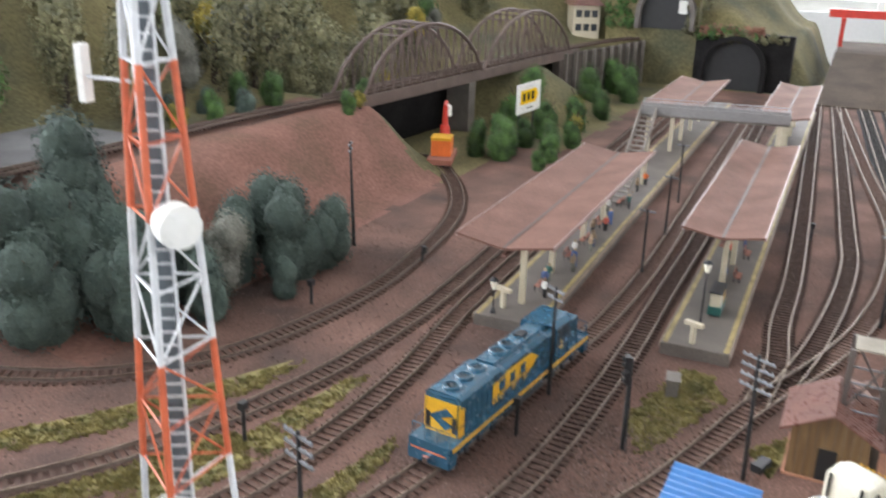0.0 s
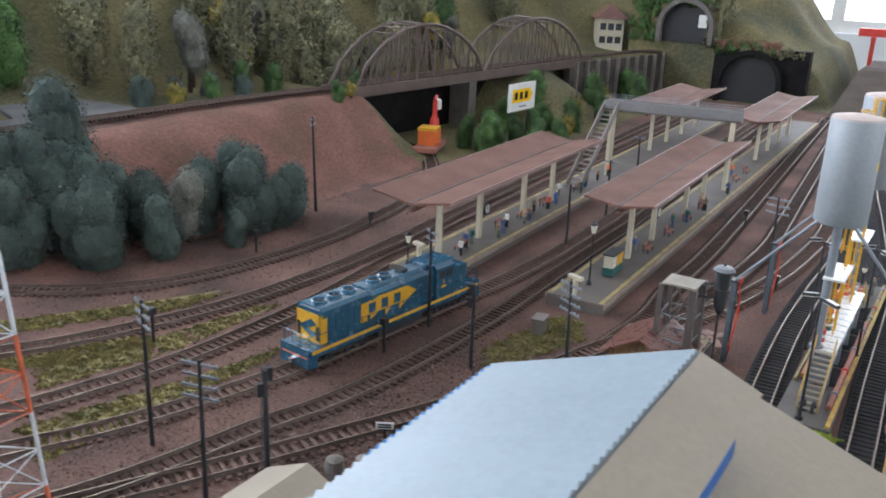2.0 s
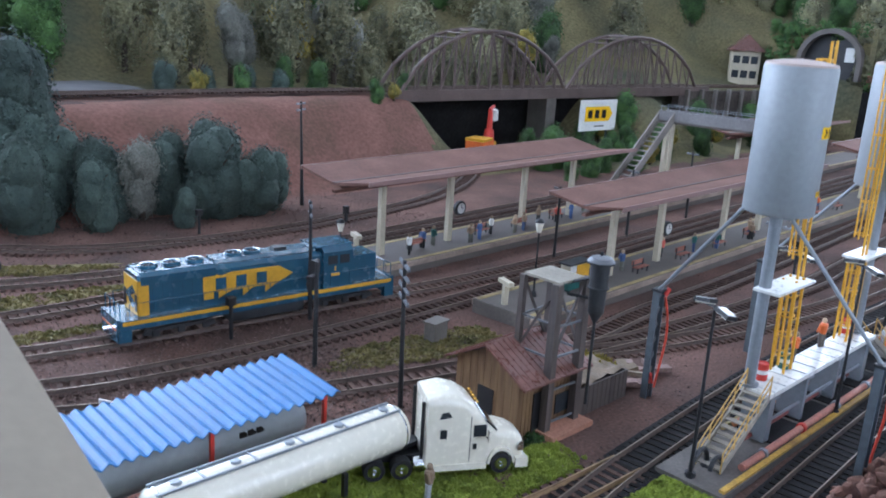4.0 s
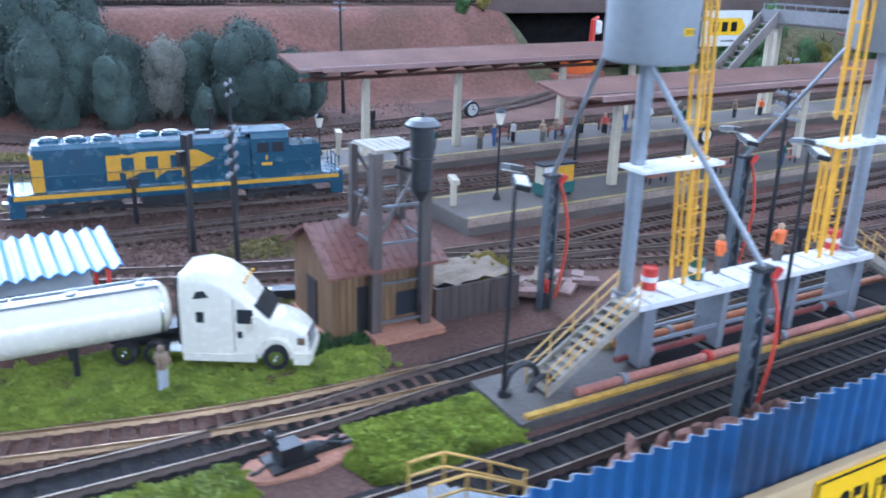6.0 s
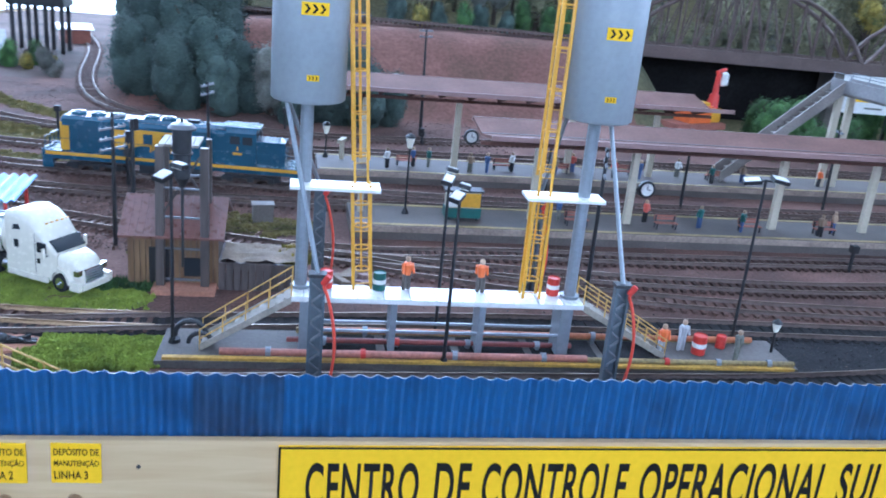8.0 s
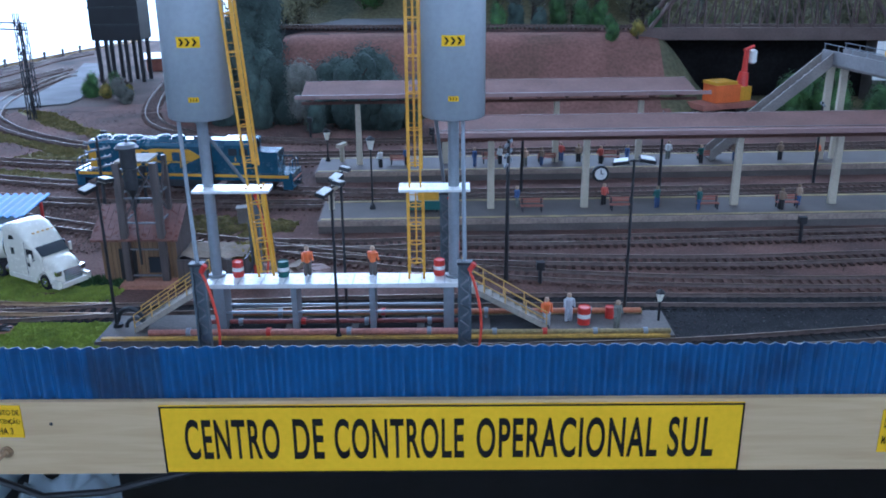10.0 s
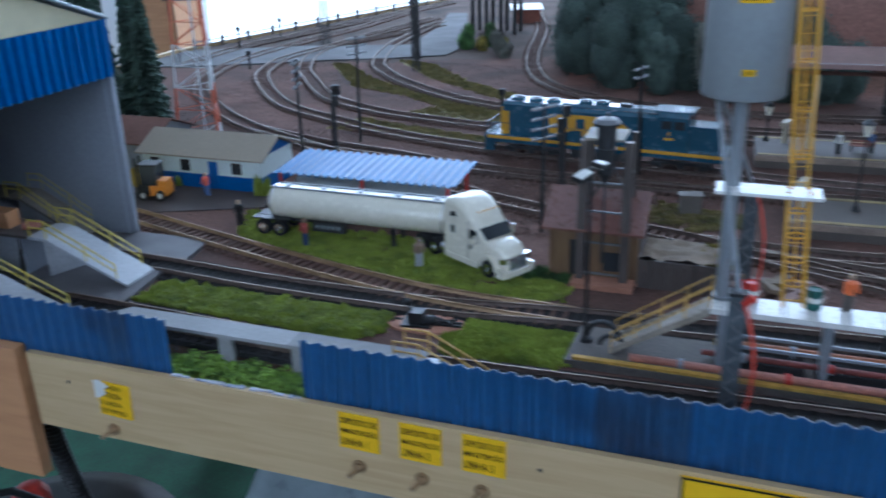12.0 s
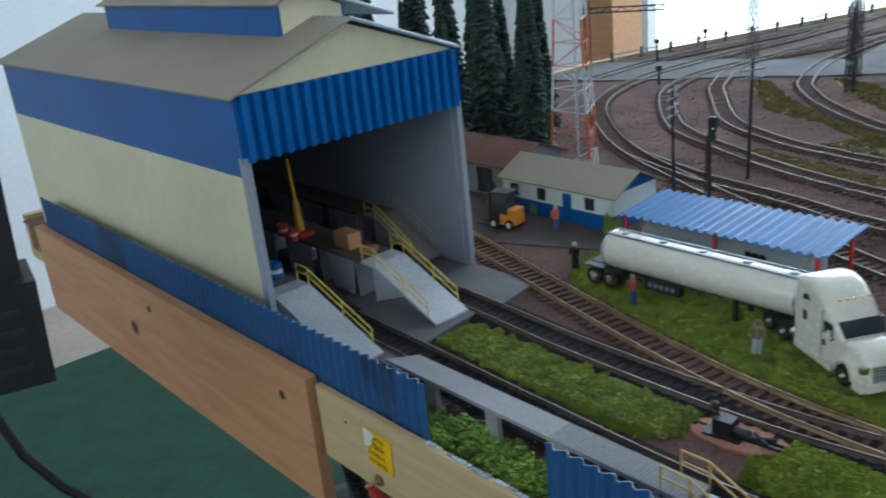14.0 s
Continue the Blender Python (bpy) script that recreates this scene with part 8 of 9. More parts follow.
# ---- steel arch bridge, billboard, excavator wagon ----
def bridge():
    a, b = Vector((0.462, 0.966)), Vector((1.275, 0.895))
    d = b - a
    m = Matrix.Translation((a.x, a.y, 0)) @ Matrix.Rotation(math.atan2(d.y, d.x), 4, "Z")
    n = d.length
    t = thing("arch_bridge", "brown steel two span arched truss railway bridge", "bridge", m)
    zd, hw = 0.105, 0.030
    part("deck", boxes((-0.02, -hw + 0.002, zd - 0.006, n + 0.02, hw - 0.002, zd + 0.002)), "bridge", t)
    for s in (-1, 1):
        part("girder", boxes((-0.02, s * hw - 0.0022, zd - 0.010, n + 0.02, s * hw + 0.0022, zd + 0.008)), "bridge", t)
        for x0, x1 in ((0.005, n * 0.465), (n * 0.47, n - 0.03)):
            k = 14
            top = [(x0 + (x1 - x0) * i / k, zd + 0.006 + 0.098 * (1 - (2 * i / k - 1) ** 2) ** 0.75) for i in range(k + 1)]
            for p, q in zip(top, top[1:]):
                part("arch_segment", rods(0.0034, ((p[0], s * hw, p[1]), (q[0], s * hw, q[1])), seg=6), "bridge", t)
            for i in range(1, k):
                x, z = top[i]
                part("hanger", rods(0.0017, ((x, s * hw, zd + 0.006), (x, s * hw, z)), seg=5), "bridge", t)
                x2, z2 = top[i + 1 if i < k / 2 else i - 1]
                part("diagonal", rods(0.0012, ((x, s * hw, zd + 0.006), (x2, s * hw, z2)), seg=5), "bridge", t)
    for x0, x1 in ((0.005, n * 0.465), (n * 0.47, n - 0.03)):
        for i in range(4, 11):
            x = x0 + (x1 - x0) * i / 14
            z = zd + 0.006 + 0.098 * (1 - (2 * i / 14 - 1) ** 2) ** 0.75
            part("top_brace", rods(0.0014, ((x, -hw, z), (x, hw, z)), seg=5), "bridge", t)
    bm = boxes((n * 0.435 - 0.012, -0.024, -0.01, n * 0.435 + 0.012, 0.024, zd - 0.0105))
    soften(bm, 0.002, 1)
    part("pier", bm, "concrete", t, "grey concrete pier")
    for x in (-0.03, n + 0.03):
        part("abutment", boxes((x - 0.02, -0.034, -0.02, x + 0.012, 0.034, zd - 0.011)), "concrete", t)


bridge()


def billboard():
    b = thing("billboard", "white billboard with a yellow panel and dark block marks", "billboard", pose(0.789, 0.789, 0, 0, 0, -4))
    bm = boxes((-0.047, -0.0016, 0.054, 0.047, 0.0016, 0.106))
    soften(bm, 0.0008, 1)
    part("board", bm, "white", b)
    bm = bmesh.new()
    prism(bm, [(-0.036, 0.070), (0.026, 0.070), (0.036, 0.0825), (0.026, 0.095), (-0.036, 0.095)], "y", -0.0021, -0.0017)
    y = part("panel", bm, "sign_yellow", b, "yellow arrow shaped panel")
    for k in range(3):
        part("block_mark", boxes((-0.029 + k * 0.018, -0.0025, 0.0755, -0.018 + k * 0.018, -0.0022, 0.0895)), "ink", y)
    part("text_bar", boxes((-0.010, -0.0021, 0.0605, 0.016, -0.0017, 0.0630)), "leaf_grey", b)
    for x in (-0.03, 0.03):
        part("post", boxes((x - 0.002, 0.0017, -0.01, x + 0.002, 0.0047, 0.100)), "iron", b)


billboard()


def excavator():
    e = thing("work_crane", "orange and red toy crane wagon with white tank on the siding", "crane", pose(0.555, 0.843, 0.002, 0, 0, 20) @ Matrix.Diagonal((1.15, 1.3, 1.2, 1)))
    bm = boxes((-0.040, -0.015, 0.006, 0.040, 0.015, 0.013))
    soften(bm, 0.001, 1)
    part("flat_wagon", bm, "brick", e)
    for x in (-0.028, -0.018, 0.018, 0.028):
        part("wheelset", rods(0.0055, ((x, -0.0095, 0.0055), (x, 0.0095, 0.0055)), seg=14), "iron", e)
    bm = boxes((-0.020, -0.012, 0.0135, 0.016, 0.012, 0.034))
    soften(bm, 0.003, 2)
    part("machine_house", bm, "orange", e)
    bm = boxes((-0.021, -0.0125, 0.0345, 0.010, 0.0125, 0.038))
    soften(bm, 0.001, 1)
    part("house_roof", bm, "loco_yellow", e)
    bm = boxes((0.018, -0.008, 0.0135, 0.036, 0.008, 0.030))
    soften(bm, 0.002, 2)
    part("winch_box", bm, "loco_yellow", e)
    bm = bmesh.new()
    rod(bm, (0.027, 0, 0.030), (0.029, 0, 0.046), 0.0075, 0.0055, seg=12)
    part("turret", bm, "red", e)
    bm = bmesh.new()
    rod(bm, (0.029, 0, 0.046), (0.030, 0, 0.072), 0.0036, 0.0030, seg=10)
    part("mast", bm, "red", e)
    bm = bmesh.new()
    lathe(bm, [(0.002, 0.056), (0.0052, 0.058), (0.0052, 0.071), (0.002, 0.073)], 14, (0.037, -0.002, 0))
    part("mast_tank", bm, "white", e, "small white tank on the mast")
    part("pulley_beam", rods(0.0022, ((0.026, 0, 0.072), (0.040, 0, 0.076)), seg=8), "red", e)


excavator()


# ---- tunnel portal, house, dark works, gantry crane ----
def tunnel(y, z, r0, rise, label):
    t = thing("tunnel_portal", label, "tunnel", pose(1.618, y, z, 0, 0, -90), group="tunnel portals")
    r1 = r0 + 0.011
    half = [math.pi * k / 16 for k in range(17)]
    bm = bmesh.new()
    pts = [(r0 * math.cos(a), rise + r0 * math.sin(a)) for a in half] + [(-r0, -0.01)]
    out = [(-r1, -0.01)] + [(-r1 * math.cos(a), rise + r1 * math.sin(a)) for a in half] + [(r1, -0.01), (r0, -0.01)]
    prism(bm, pts + out, "y", -0.014, 0.0095)
    # lower ring is coloured near black too, lost in the painted dark
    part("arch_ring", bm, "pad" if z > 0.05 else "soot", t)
    # closed black plug: the tunnel's inner shade is put into its colour
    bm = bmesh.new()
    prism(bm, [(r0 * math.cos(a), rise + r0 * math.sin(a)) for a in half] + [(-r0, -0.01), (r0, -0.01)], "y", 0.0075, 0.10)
    part("bore", bm, "black", t, "solid black plug painting the darkness inside the tunnel")
    return t


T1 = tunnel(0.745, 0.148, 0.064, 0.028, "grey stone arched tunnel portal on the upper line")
# white plate on the black plug paints daylight from the far end
part("far_light", boxes((0.030, 0.0060, 0.030, 0.052, 0.0074, 0.062)), "white", T1, "white plate painting daylight at the far end")
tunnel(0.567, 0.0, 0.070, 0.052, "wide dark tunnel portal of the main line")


def far_walls():
    # near-black colour stands for the shade in the lower tunnel mouths
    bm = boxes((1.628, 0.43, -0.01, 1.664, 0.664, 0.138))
    solid("retaining_wall", bm, "soot", "near black wall painting the dark around the lower tunnel", "wall", kind="structure")
    bm = boxes((1.628, 0.664, -0.01, 1.664, 0.90, 0.255))
    solid("retaining_wall", bm, "slope", "overgrown earth wall round the upper tunnel", "wall", kind="structure")
    def foliage(mat, label, patches):
        """Low shrubs rooted on the wall: leaf cards heaped on flattened mounds."""
        bm = bmesh.new()
        for y0, y1, z0, z1, count in patches:
            for _ in range(count):
                c = Vector((1.627, random.uniform(y0, y1), random.uniform(z0, z1)))
                r = random.uniform(0.006, 0.014)
                for _ in range(26):
                    v = Vector((-abs(random.gauss(0, 1)), random.gauss(0, 1), random.gauss(0, 1))).normalized()
                    p, q = c + v * r * random.uniform(0.5, 1.0), v.orthogonal().normalized()
                    q.rotate(Matrix.Rotation(random.uniform(0, 6.28), 3, v))
                    w, l = v.cross(q), random.uniform(0.0018, 0.0036)
                    bm.faces.new([bm.verts.new(p + d * l) for d in (-q, w + v * 0.4, q, v * 0.5 - w)])
        solid("shrubs", bm, mat, label, "shrub", kind="stuff")
    random.seed(31)
    foliage("leaf_green", "dark green shrubs hanging round the tunnel mouth", ((0.825, 0.90, 0.14, 0.25, 60), (0.665, 0.90, 0.235, 0.262, 60), (0.52, 0.66, 0.125, 0.15, 30)))
    foliage("leaf_olive", "olive shrubs beside the tunnel mouth", ((0.664, 0.69, 0.13, 0.25, 40), (0.44, 0.60, 0.12, 0.142, 30)))
    foliage("leaf_rust", "reddish brown shrubs above the lower tunnel", ((0.50, 0.655, 0.133, 0.152, 45),))
    # added near-black wall, its colour standing for the shade under the bridge
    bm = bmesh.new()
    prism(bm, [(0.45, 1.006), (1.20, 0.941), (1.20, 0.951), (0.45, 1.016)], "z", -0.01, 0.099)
    solid("retaining_wall", bm, "soot", "near black wall painting the dark hollow below the bridge", "wall", kind="structure")
    w = thing("retaining_wall", "brown stone retaining wall with buttresses under the upper line", "wall", kind="structure")
    bm = bmesh.new()
    prism(bm, [(1.19, 0.872), (1.627, 0.792), (1.627, 0.806), (1.19, 0.888)], "z", -0.01, 0.104)
    part("wall", bm, "stone", w)
    for k in range(10):
        x = 1.21 + 0.044 * k
        y = 0.872 - 0.183 * (x - 1.19)
        part("buttress", boxes((x - 0.004, y - 0.008, -0.01, x + 0.004, y - 0.0005, 0.108)), "concrete", w)


far_walls()


def hill_house():
    h = thing("hill_house", "cream toy house with red roof on the wooded hill", "house", pose(1.66, 0.975, 0.10, 0, 0, 30))
    part("wall", boxes((-0.045, -0.035, 0, 0.045, 0.035, 0.085)), "cream", h)
    bm = bmesh.new()
    prism(bm, [(-0.045, 0.0852), (0.045, 0.0852), (0.0, 0.125)], "x", -0.055, 0.055)
    part("roof", bm, "hut_roof", h)
    for x in (-0.03, 0.0, 0.03):
        for z in (0.02, 0.055):
            part("window", boxes((x - 0.008, -0.0365, z, x + 0.008, -0.0352, z + 0.018)), "dark_glass", h)
            part("window", boxes((-0.0463, x * 0.7 - 0.008, z, -0.0452, x * 0.7 + 0.008, z + 0.018)), "dark_glass", h)


hill_house()


def dark_works():
    w = thing("coaling_tower", "tall black coaling tower on legs behind the tracks", "tower", pose(-0.43, 1.20, 0))
    for x in (-0.038, -0.013, 0.013, 0.038):
        for y in (-0.02, 0.02):
            part("leg", boxes((x - 0.003, y - 0.003, 0, x + 0.003, y + 0.003, 0.075)), "black", w)
    bm = boxes((-0.044, -0.03, 0.075, 0.044, 0.03, 0.24))
    soften(bm, 0.002, 1)
    part("bunker", bm, "black", w)
    for z in (0.10, 0.13, 0.16, 0.19):
        part("band", boxes((-0.0452, -0.0315, z, 0.0452, -0.0301, z + 0.004)), "iron", w)
    for k in range(6):
        x = -0.30 + k * 0.012
        bm = boxes((x, 1.20 + 0.02 * (k % 2), -0.001, x + 0.01, 1.23 + 0.02 * (k % 2), 0.06 + 0.02 * (k % 3)))
        solid("works_shed", bm, ["brick", "iron", "canopy"][k % 3], "small dark works shed beyond the tracks", "shed", group="works sheds")

    s = thing("white_roof_shed", "low shed with a white sheet roof beyond the tracks", "shed", pose(-0.412, 1.336, 0, 0, 0, 20))
    part("body", boxes((-0.024, -0.018, -0.001, 0.024, 0.018, 0.024)), "brick", s)
    bm = bmesh.new()
    prism(bm, [(-0.022, 0.0242), (0.022, 0.0302), (0.022, 0.0318), (-0.022, 0.0258)], "x", -0.030, 0.030)
    part("roof", bm, "white", s)


dark_works()


def edge_fence():
    """Low posts and a rail along the slanting table edge."""
    f = thing("edge_fence", "low pale fence of posts and a rail along the table edge", "fence")
    y = 0.93
    while y < 1.80:
        x = left_edge(y) + 0.004
        part("post", boxes((x - 0.0022, y - 0.0022, -0.002, x + 0.0022, y + 0.0022, 0.017)), "concrete", f)
        y += 0.058
    bm = bmesh.new()
    for z in (0.006, 0.012):
        rod(bm, (left_edge(0.93) + 0.004, 0.93, z), (left_edge(1.79) + 0.004, 1.79, z), 0.0009)
    part("rail", bm, "walk_grey", f)


edge_fence()


def red_crane():
    g = thing("gantry_crane", "red steel gantry crane at the far end of the yard", "crane", pose(2.10, 0.250, 0, 0, 0, 4))
    for y in (-0.10, 0.10):
        for x in (-0.02, 0.02):
            part("leg", boxes((x - 0.005, y - 0.005, 0, x + 0.005, y + 0.005, 0.155)), "red", g)
        part("sill", boxes((-0.03, y - 0.006, 0.150, 0.03, y + 0.006, 0.160)), "red", g)
    for x in (-0.015, 0.015):
        part("girder", boxes((x - 0.006, -0.14, 0.1605, x + 0.006, 0.14, 0.182)), "red", g)
    bm = boxes((-0.02, -0.03, 0.1825, 0.02, 0.02, 0.21))
    part("trolley", bm, "white", g)
    bm = bmesh.new()
    prism(bm, [(1.50, -0.001), (2.22, -0.001), (2.22, 0.085), (1.93, 0.080), (1.50, 0.004)], "y", 0.195, 0.352)
    solid("loading_ramp_road", bm, "olive_paving", "olive grey paved ramp road at the yard end", "road", kind="structure")
    h = thing("brown_roof_house", "low tan house with a brown hipped roof at the yard end", "house", pose(1.80, 0.105, 0))
    part("wall", boxes((-0.06, -0.068, -0.001, 0.06, 0.068, 0.075)), "coping", h)
    bm = bmesh.new()
    v = [bm.verts.new(p) for p in ((-0.08, -0.085, 0.0752), (0.08, -0.085, 0.0752), (0.08, 0.085, 0.0752), (-0.08, 0.085, 0.0752), (0, -0.05, 0.125), (0, 0.05, 0.125))]
    for f in ((0, 1, 4), (1, 2, 5, 4), (2, 3, 5), (3, 0, 4, 5), (3, 2, 1, 0)):
        bm.faces.new([v[i] for i in f])
    part("roof", bm, "hut_roof", h, "brown hipped roof")
    for y in (-0.04, 0.0, 0.04):
        part("window", boxes((-0.0615, y - 0.010, 0.025, -0.0602, y + 0.010, 0.052)), "dark_glass", h)
    b = thing("green_hall", "long hall with green roof and white walls at the yard end", "building", pose(1.86, -0.06, 0))
    part("wall", boxes((-0.14, -0.06, -0.001, 0.14, 0.06, 0.095)), "office_white", b)
    bm = bmesh.new()
    prism(bm, [(-0.068, 0.0952), (0.068, 0.0952), (0, 0.125)], "x", -0.15, 0.15)
    part("roof", bm, "green_paint", b, "green gabled roof")


red_crane()


# ---- trees ----
def crown_mesh(rx, rz, count, leaf, mat, name="crown", lobes=7, core=0.74):
    """Leaf cards round several lobes, with gaps and an uneven outline."""
    bm = bmesh.new()
    centres = []
    for k in range(lobes):
        a = random.uniform(0, 6.28)
        centres.append((Vector((math.cos(a) * rx * random.uniform(0.05, 0.42), math.sin(a) * rx * random.uniform(0.05, 0.42), (k / (lobes - 1) * 1.1 - 0.6) * rz)), random.uniform(0.58, 0.78) * (1 - 0.22 * k / lobes)))
    per = count // lobes
    for c, s in centres:
        bmesh.ops.create_icosphere(bm, subdivisions=2, radius=1.0, matrix=Matrix.Translation(c) @ Matrix.Diagonal((rx * s * core, rx * s * core, rz * s * core, 1)))
        for i in range(per):
            v = Vector((random.gauss(0, 1), random.gauss(0, 1), random.gauss(0, 1))).normalized()
            p = c + Vector((v.x * rx, v.y * rx, v.z * rz)) * s * random.uniform(0.66, 1.08)
            q = v.orthogonal().normalized()
            q.rotate(Matrix.Rotation(random.uniform(0, 6.28), 3, v))
            w = v.cross(q)
            t = v * random.uniform(-0.6, 0.9)
            l = leaf * random.uniform(0.6, 1.5)
            bm.faces.new([bm.verts.new(p + d * l) for d in (-q, w * 0.6 - t * 0.3, q + t, -w * 0.6)])
    return mesh_of(name, bm, mat)


random.seed(4)
CROWNS = {
    "leaf_dark": [crown_mesh(0.034, 0.046, 5200, 0.0015, "leaf_dark", core=0.80) for _ in range(3)],
    "leaf_green": [crown_mesh(0.030, 0.042, 3600, 0.0017, "leaf_green") for _ in range(3)],
    "leaf_grey": [crown_mesh(0.030, 0.040, 4200, 0.0015, "leaf_grey", core=0.78) for _ in range(2)],
    "leaf_olive": [crown_mesh(0.034, 0.060, 2300, 0.0024, "leaf_olive", lobes=9, core=0.35) for _ in range(4)],
    "leaf_yellow": [crown_mesh(0.024, 0.024, 700, 0.0028, "leaf_yellow") for _ in range(2)],
}
tb = bmesh.new()
rod(tb, (0, 0, -0.01), (0.001, 0, 0.05), 0.0042, 0.0024, seg=8)
for a in range(5):
    rod(tb, (0.001, 0, 0.028 + 0.004 * a), (0.018 * math.cos(a * 2.4), 0.018 * math.sin(a * 2.4), 0.052 + 0.004 * a), 0.0016, 0.0006, seg=5)
TRUNK = mesh_of("trunk", tb, "bark")


def tree(x, y, scale, mat, label, z=None, lift=0.046):
    t = thing("tree", label, "tree", pose(x, y, (ground_height(x, y) if z is None else z), 0, 0, random.uniform(0, 360)) @ Matrix.Diagonal((scale, scale, scale * random.uniform(0.9, 1.1), 1)), group="trees")
    a = new("trunk", TRUNK)
    a.parent = t
    c = new("crown", random.choice(CROWNS[mat]))
    c.parent, c.matrix_basis = t, pose(0, 0, lift, 0, 0, random.uniform(0, 360))
    return t


# the dark clump before the clay hill
for x, y, s, k in ((-0.040, 0.785, 1.12, "leaf_grey"), (-0.070, 0.815, 1.15, "leaf_dark"), (0.000, 0.805, 1.05, "leaf_dark"), (0.032, 0.762, 1.28, "leaf_dark"), (0.072, 0.745, 1.0, "leaf_dark"), (0.055, 0.800, 1.15, "leaf_dark"),
                   (-0.115, 0.84, 1.25, "leaf_dark"), (-0.155, 0.87, 1.35, "leaf_dark"), (-0.165, 0.80, 1.2, "leaf_dark"), (-0.205, 0.90, 1.45, "leaf_dark"), (-0.12, 0.90, 1.4, "leaf_dark"), (-0.015, 0.735, 0.55, "leaf_dark"), (-0.10, 0.765, 0.8, "leaf_dark"), (0.11, 0.76, 0.75, "leaf_dark"), (-0.215, 0.85, 1.3, "leaf_dark"), (-0.225, 0.95, 1.45, "leaf_dark")):
    tree(x, y, s, k, "dark dense round tree before the clay hill" if k != "leaf_grey" else "grey green round tree before the clay hill", lift=0.040)
# bushes by the bridge and on the bank
for x, y, s, k in ((0.405, 0.925, 0.5, "leaf_green"), (0.66, 0.70, 0.75, "leaf_green"), (0.72, 0.72, 0.8, "leaf_green"), (0.60, 0.695, 0.5, "leaf_green"), (0.78, 0.70, 0.7, "leaf_green"), (0.86, 0.72, 0.8, "leaf_yellow"),
                   (0.92, 0.74, 0.9, "leaf_green"), (0.98, 0.76, 0.9, "leaf_yellow"), (1.05, 0.73, 0.8, "leaf_green"), (1.12, 0.78, 1.1, "leaf_green"), (0.83, 0.84, 1.0, "leaf_green"), (0.95, 0.84, 1.0, "leaf_green"), (1.22, 0.80, 1.1, "leaf_yellow"), (1.3, 0.74, 1.1, "leaf_green"), (1.40, 0.80, 1.2, "leaf_green"), (0.635, 0.775, 0.95, "leaf_green"), (0.745, 0.775, 0.75, "leaf_green"), (0.83, 0.775, 0.8, "leaf_green"), (0.885, 0.785, 0.85, "leaf_green"), (0.90, 0.86, 0.9, "leaf_yellow"), (0.665, 0.78, 0.9, "leaf_green"), (0.70, 0.80, 0.9, "leaf_green"), (0.64, 0.82, 0.8, "leaf_green"), (0.445, 0.930, 0.55, "leaf_yellow"), (0.475, 0.945, 0.5, "leaf_green")):
    tree(x, y, s, k, "small %s bush tree by the bridge" % ("yellowish" if k == "leaf_yellow" else "green"), lift=0.030)
# bushes along the upper line
for k in range(16):
    x = -0.1 + 0.034 * k
    if -0.15 < x < 0.11:
        continue
    tree(x, 1.055 + 0.02 * math.sin(k * 3), random.uniform(0.45, 0.8), random.choice(("leaf_dark", "leaf_yellow", "leaf_green", "leaf_dark")), "low bush beside the upper railway line", lift=0.022)
# bushes inside the curve
for x, y, sc, k in ((-0.43, 1.03, 0.62, "leaf_green"), (-0.40, 1.01, 0.55, "leaf_yellow"), (-0.365, 0.985, 0.6, "leaf_grey"), (-0.345, 0.96, 0.4, "leaf_grey"), (-0.40, 1.06, 0.6, "leaf_green"), (-0.37, 1.03, 0.5, "leaf_yellow")):
    tree(x, y, sc, k, "low olive bush inside the track curve", lift=0.022)
# thin wood behind the upper line
for k in range(40):
    x = -0.22 + 0.033 * k + random.uniform(-0.015, 0.015)
    tree(x, 1.125 + 0.035 * (k % 3) + random.uniform(-0.012, 0.012) + (0.22 if -0.07 < x < 0.12 else 0.0), random.uniform(0.7, 1.5), random.choice(("leaf_olive", "leaf_olive", "leaf_olive", "leaf_grey", "leaf_olive", "leaf_yellow")), "tall hazy olive tree in the thin wood behind the upper line", lift=0.070)
# olive bushes round the brown roofed house
for x, y, s in ((1.66, 0.165, 0.7), (1.68, 0.12, 0.8), (1.66, 0.075, 0.6), (1.62, 0.14, 0.5)):
    tree(x, y, s, "leaf_yellow", "yellowish bush before the brown roofed house", lift=0.022)
# wooded slope behind
for k in range(130):
    x = random.uniform(-0.15, 2.15)
    y = random.uniform(1.18, 1.80)
    if x > 1.68:
        y = random.uniform(0.64, 1.7)
    if 1.2 < x < 1.68 and y < 1.0:
        continue
    tree(x, y, random.uniform(0.9, 1.9), random.choice(("leaf_olive", "leaf_green", "leaf_olive", "leaf_grey", "leaf_yellow")), "scattered tree on the wooded hillside", lift=0.040)


def conifer_mesh(h, r):
    bm = bmesh.new()
    z = h * 0.06
    while z < h * 0.98:
        u = 1 - z / h
        n = int(7 + 10 * u)
        for k in range(n):
            a = 2 * math.pi * (k + random.random()) / n
            l = r * u * random.uniform(0.65, 1.1) + 0.002
            d = Vector((math.cos(a), math.sin(a), 0))
            s = Vector((-d.y, d.x, 0)) * (0.0035 + l * 0.16)
            p0, p1 = Vector((0, 0, z)), d * l + Vector((0, 0, z - l * random.uniform(0.15, 0.45)))
            m = p0.lerp(p1, 0.55)
            bm.faces.new([bm.verts.new(q) for q in (p0, m + s, p1, m - s)])
            bm.faces.new([bm.verts.new(q) for q in (p0 + Vector((0, 0, 0.003)), m + Vector((0, 0, 0.006)), p1 + Vector((0, 0, -0.004)), m + Vector((0, 0, -0.006)))])
        z += h * 0.022
    return mesh_of("crown", bm, "conifer")


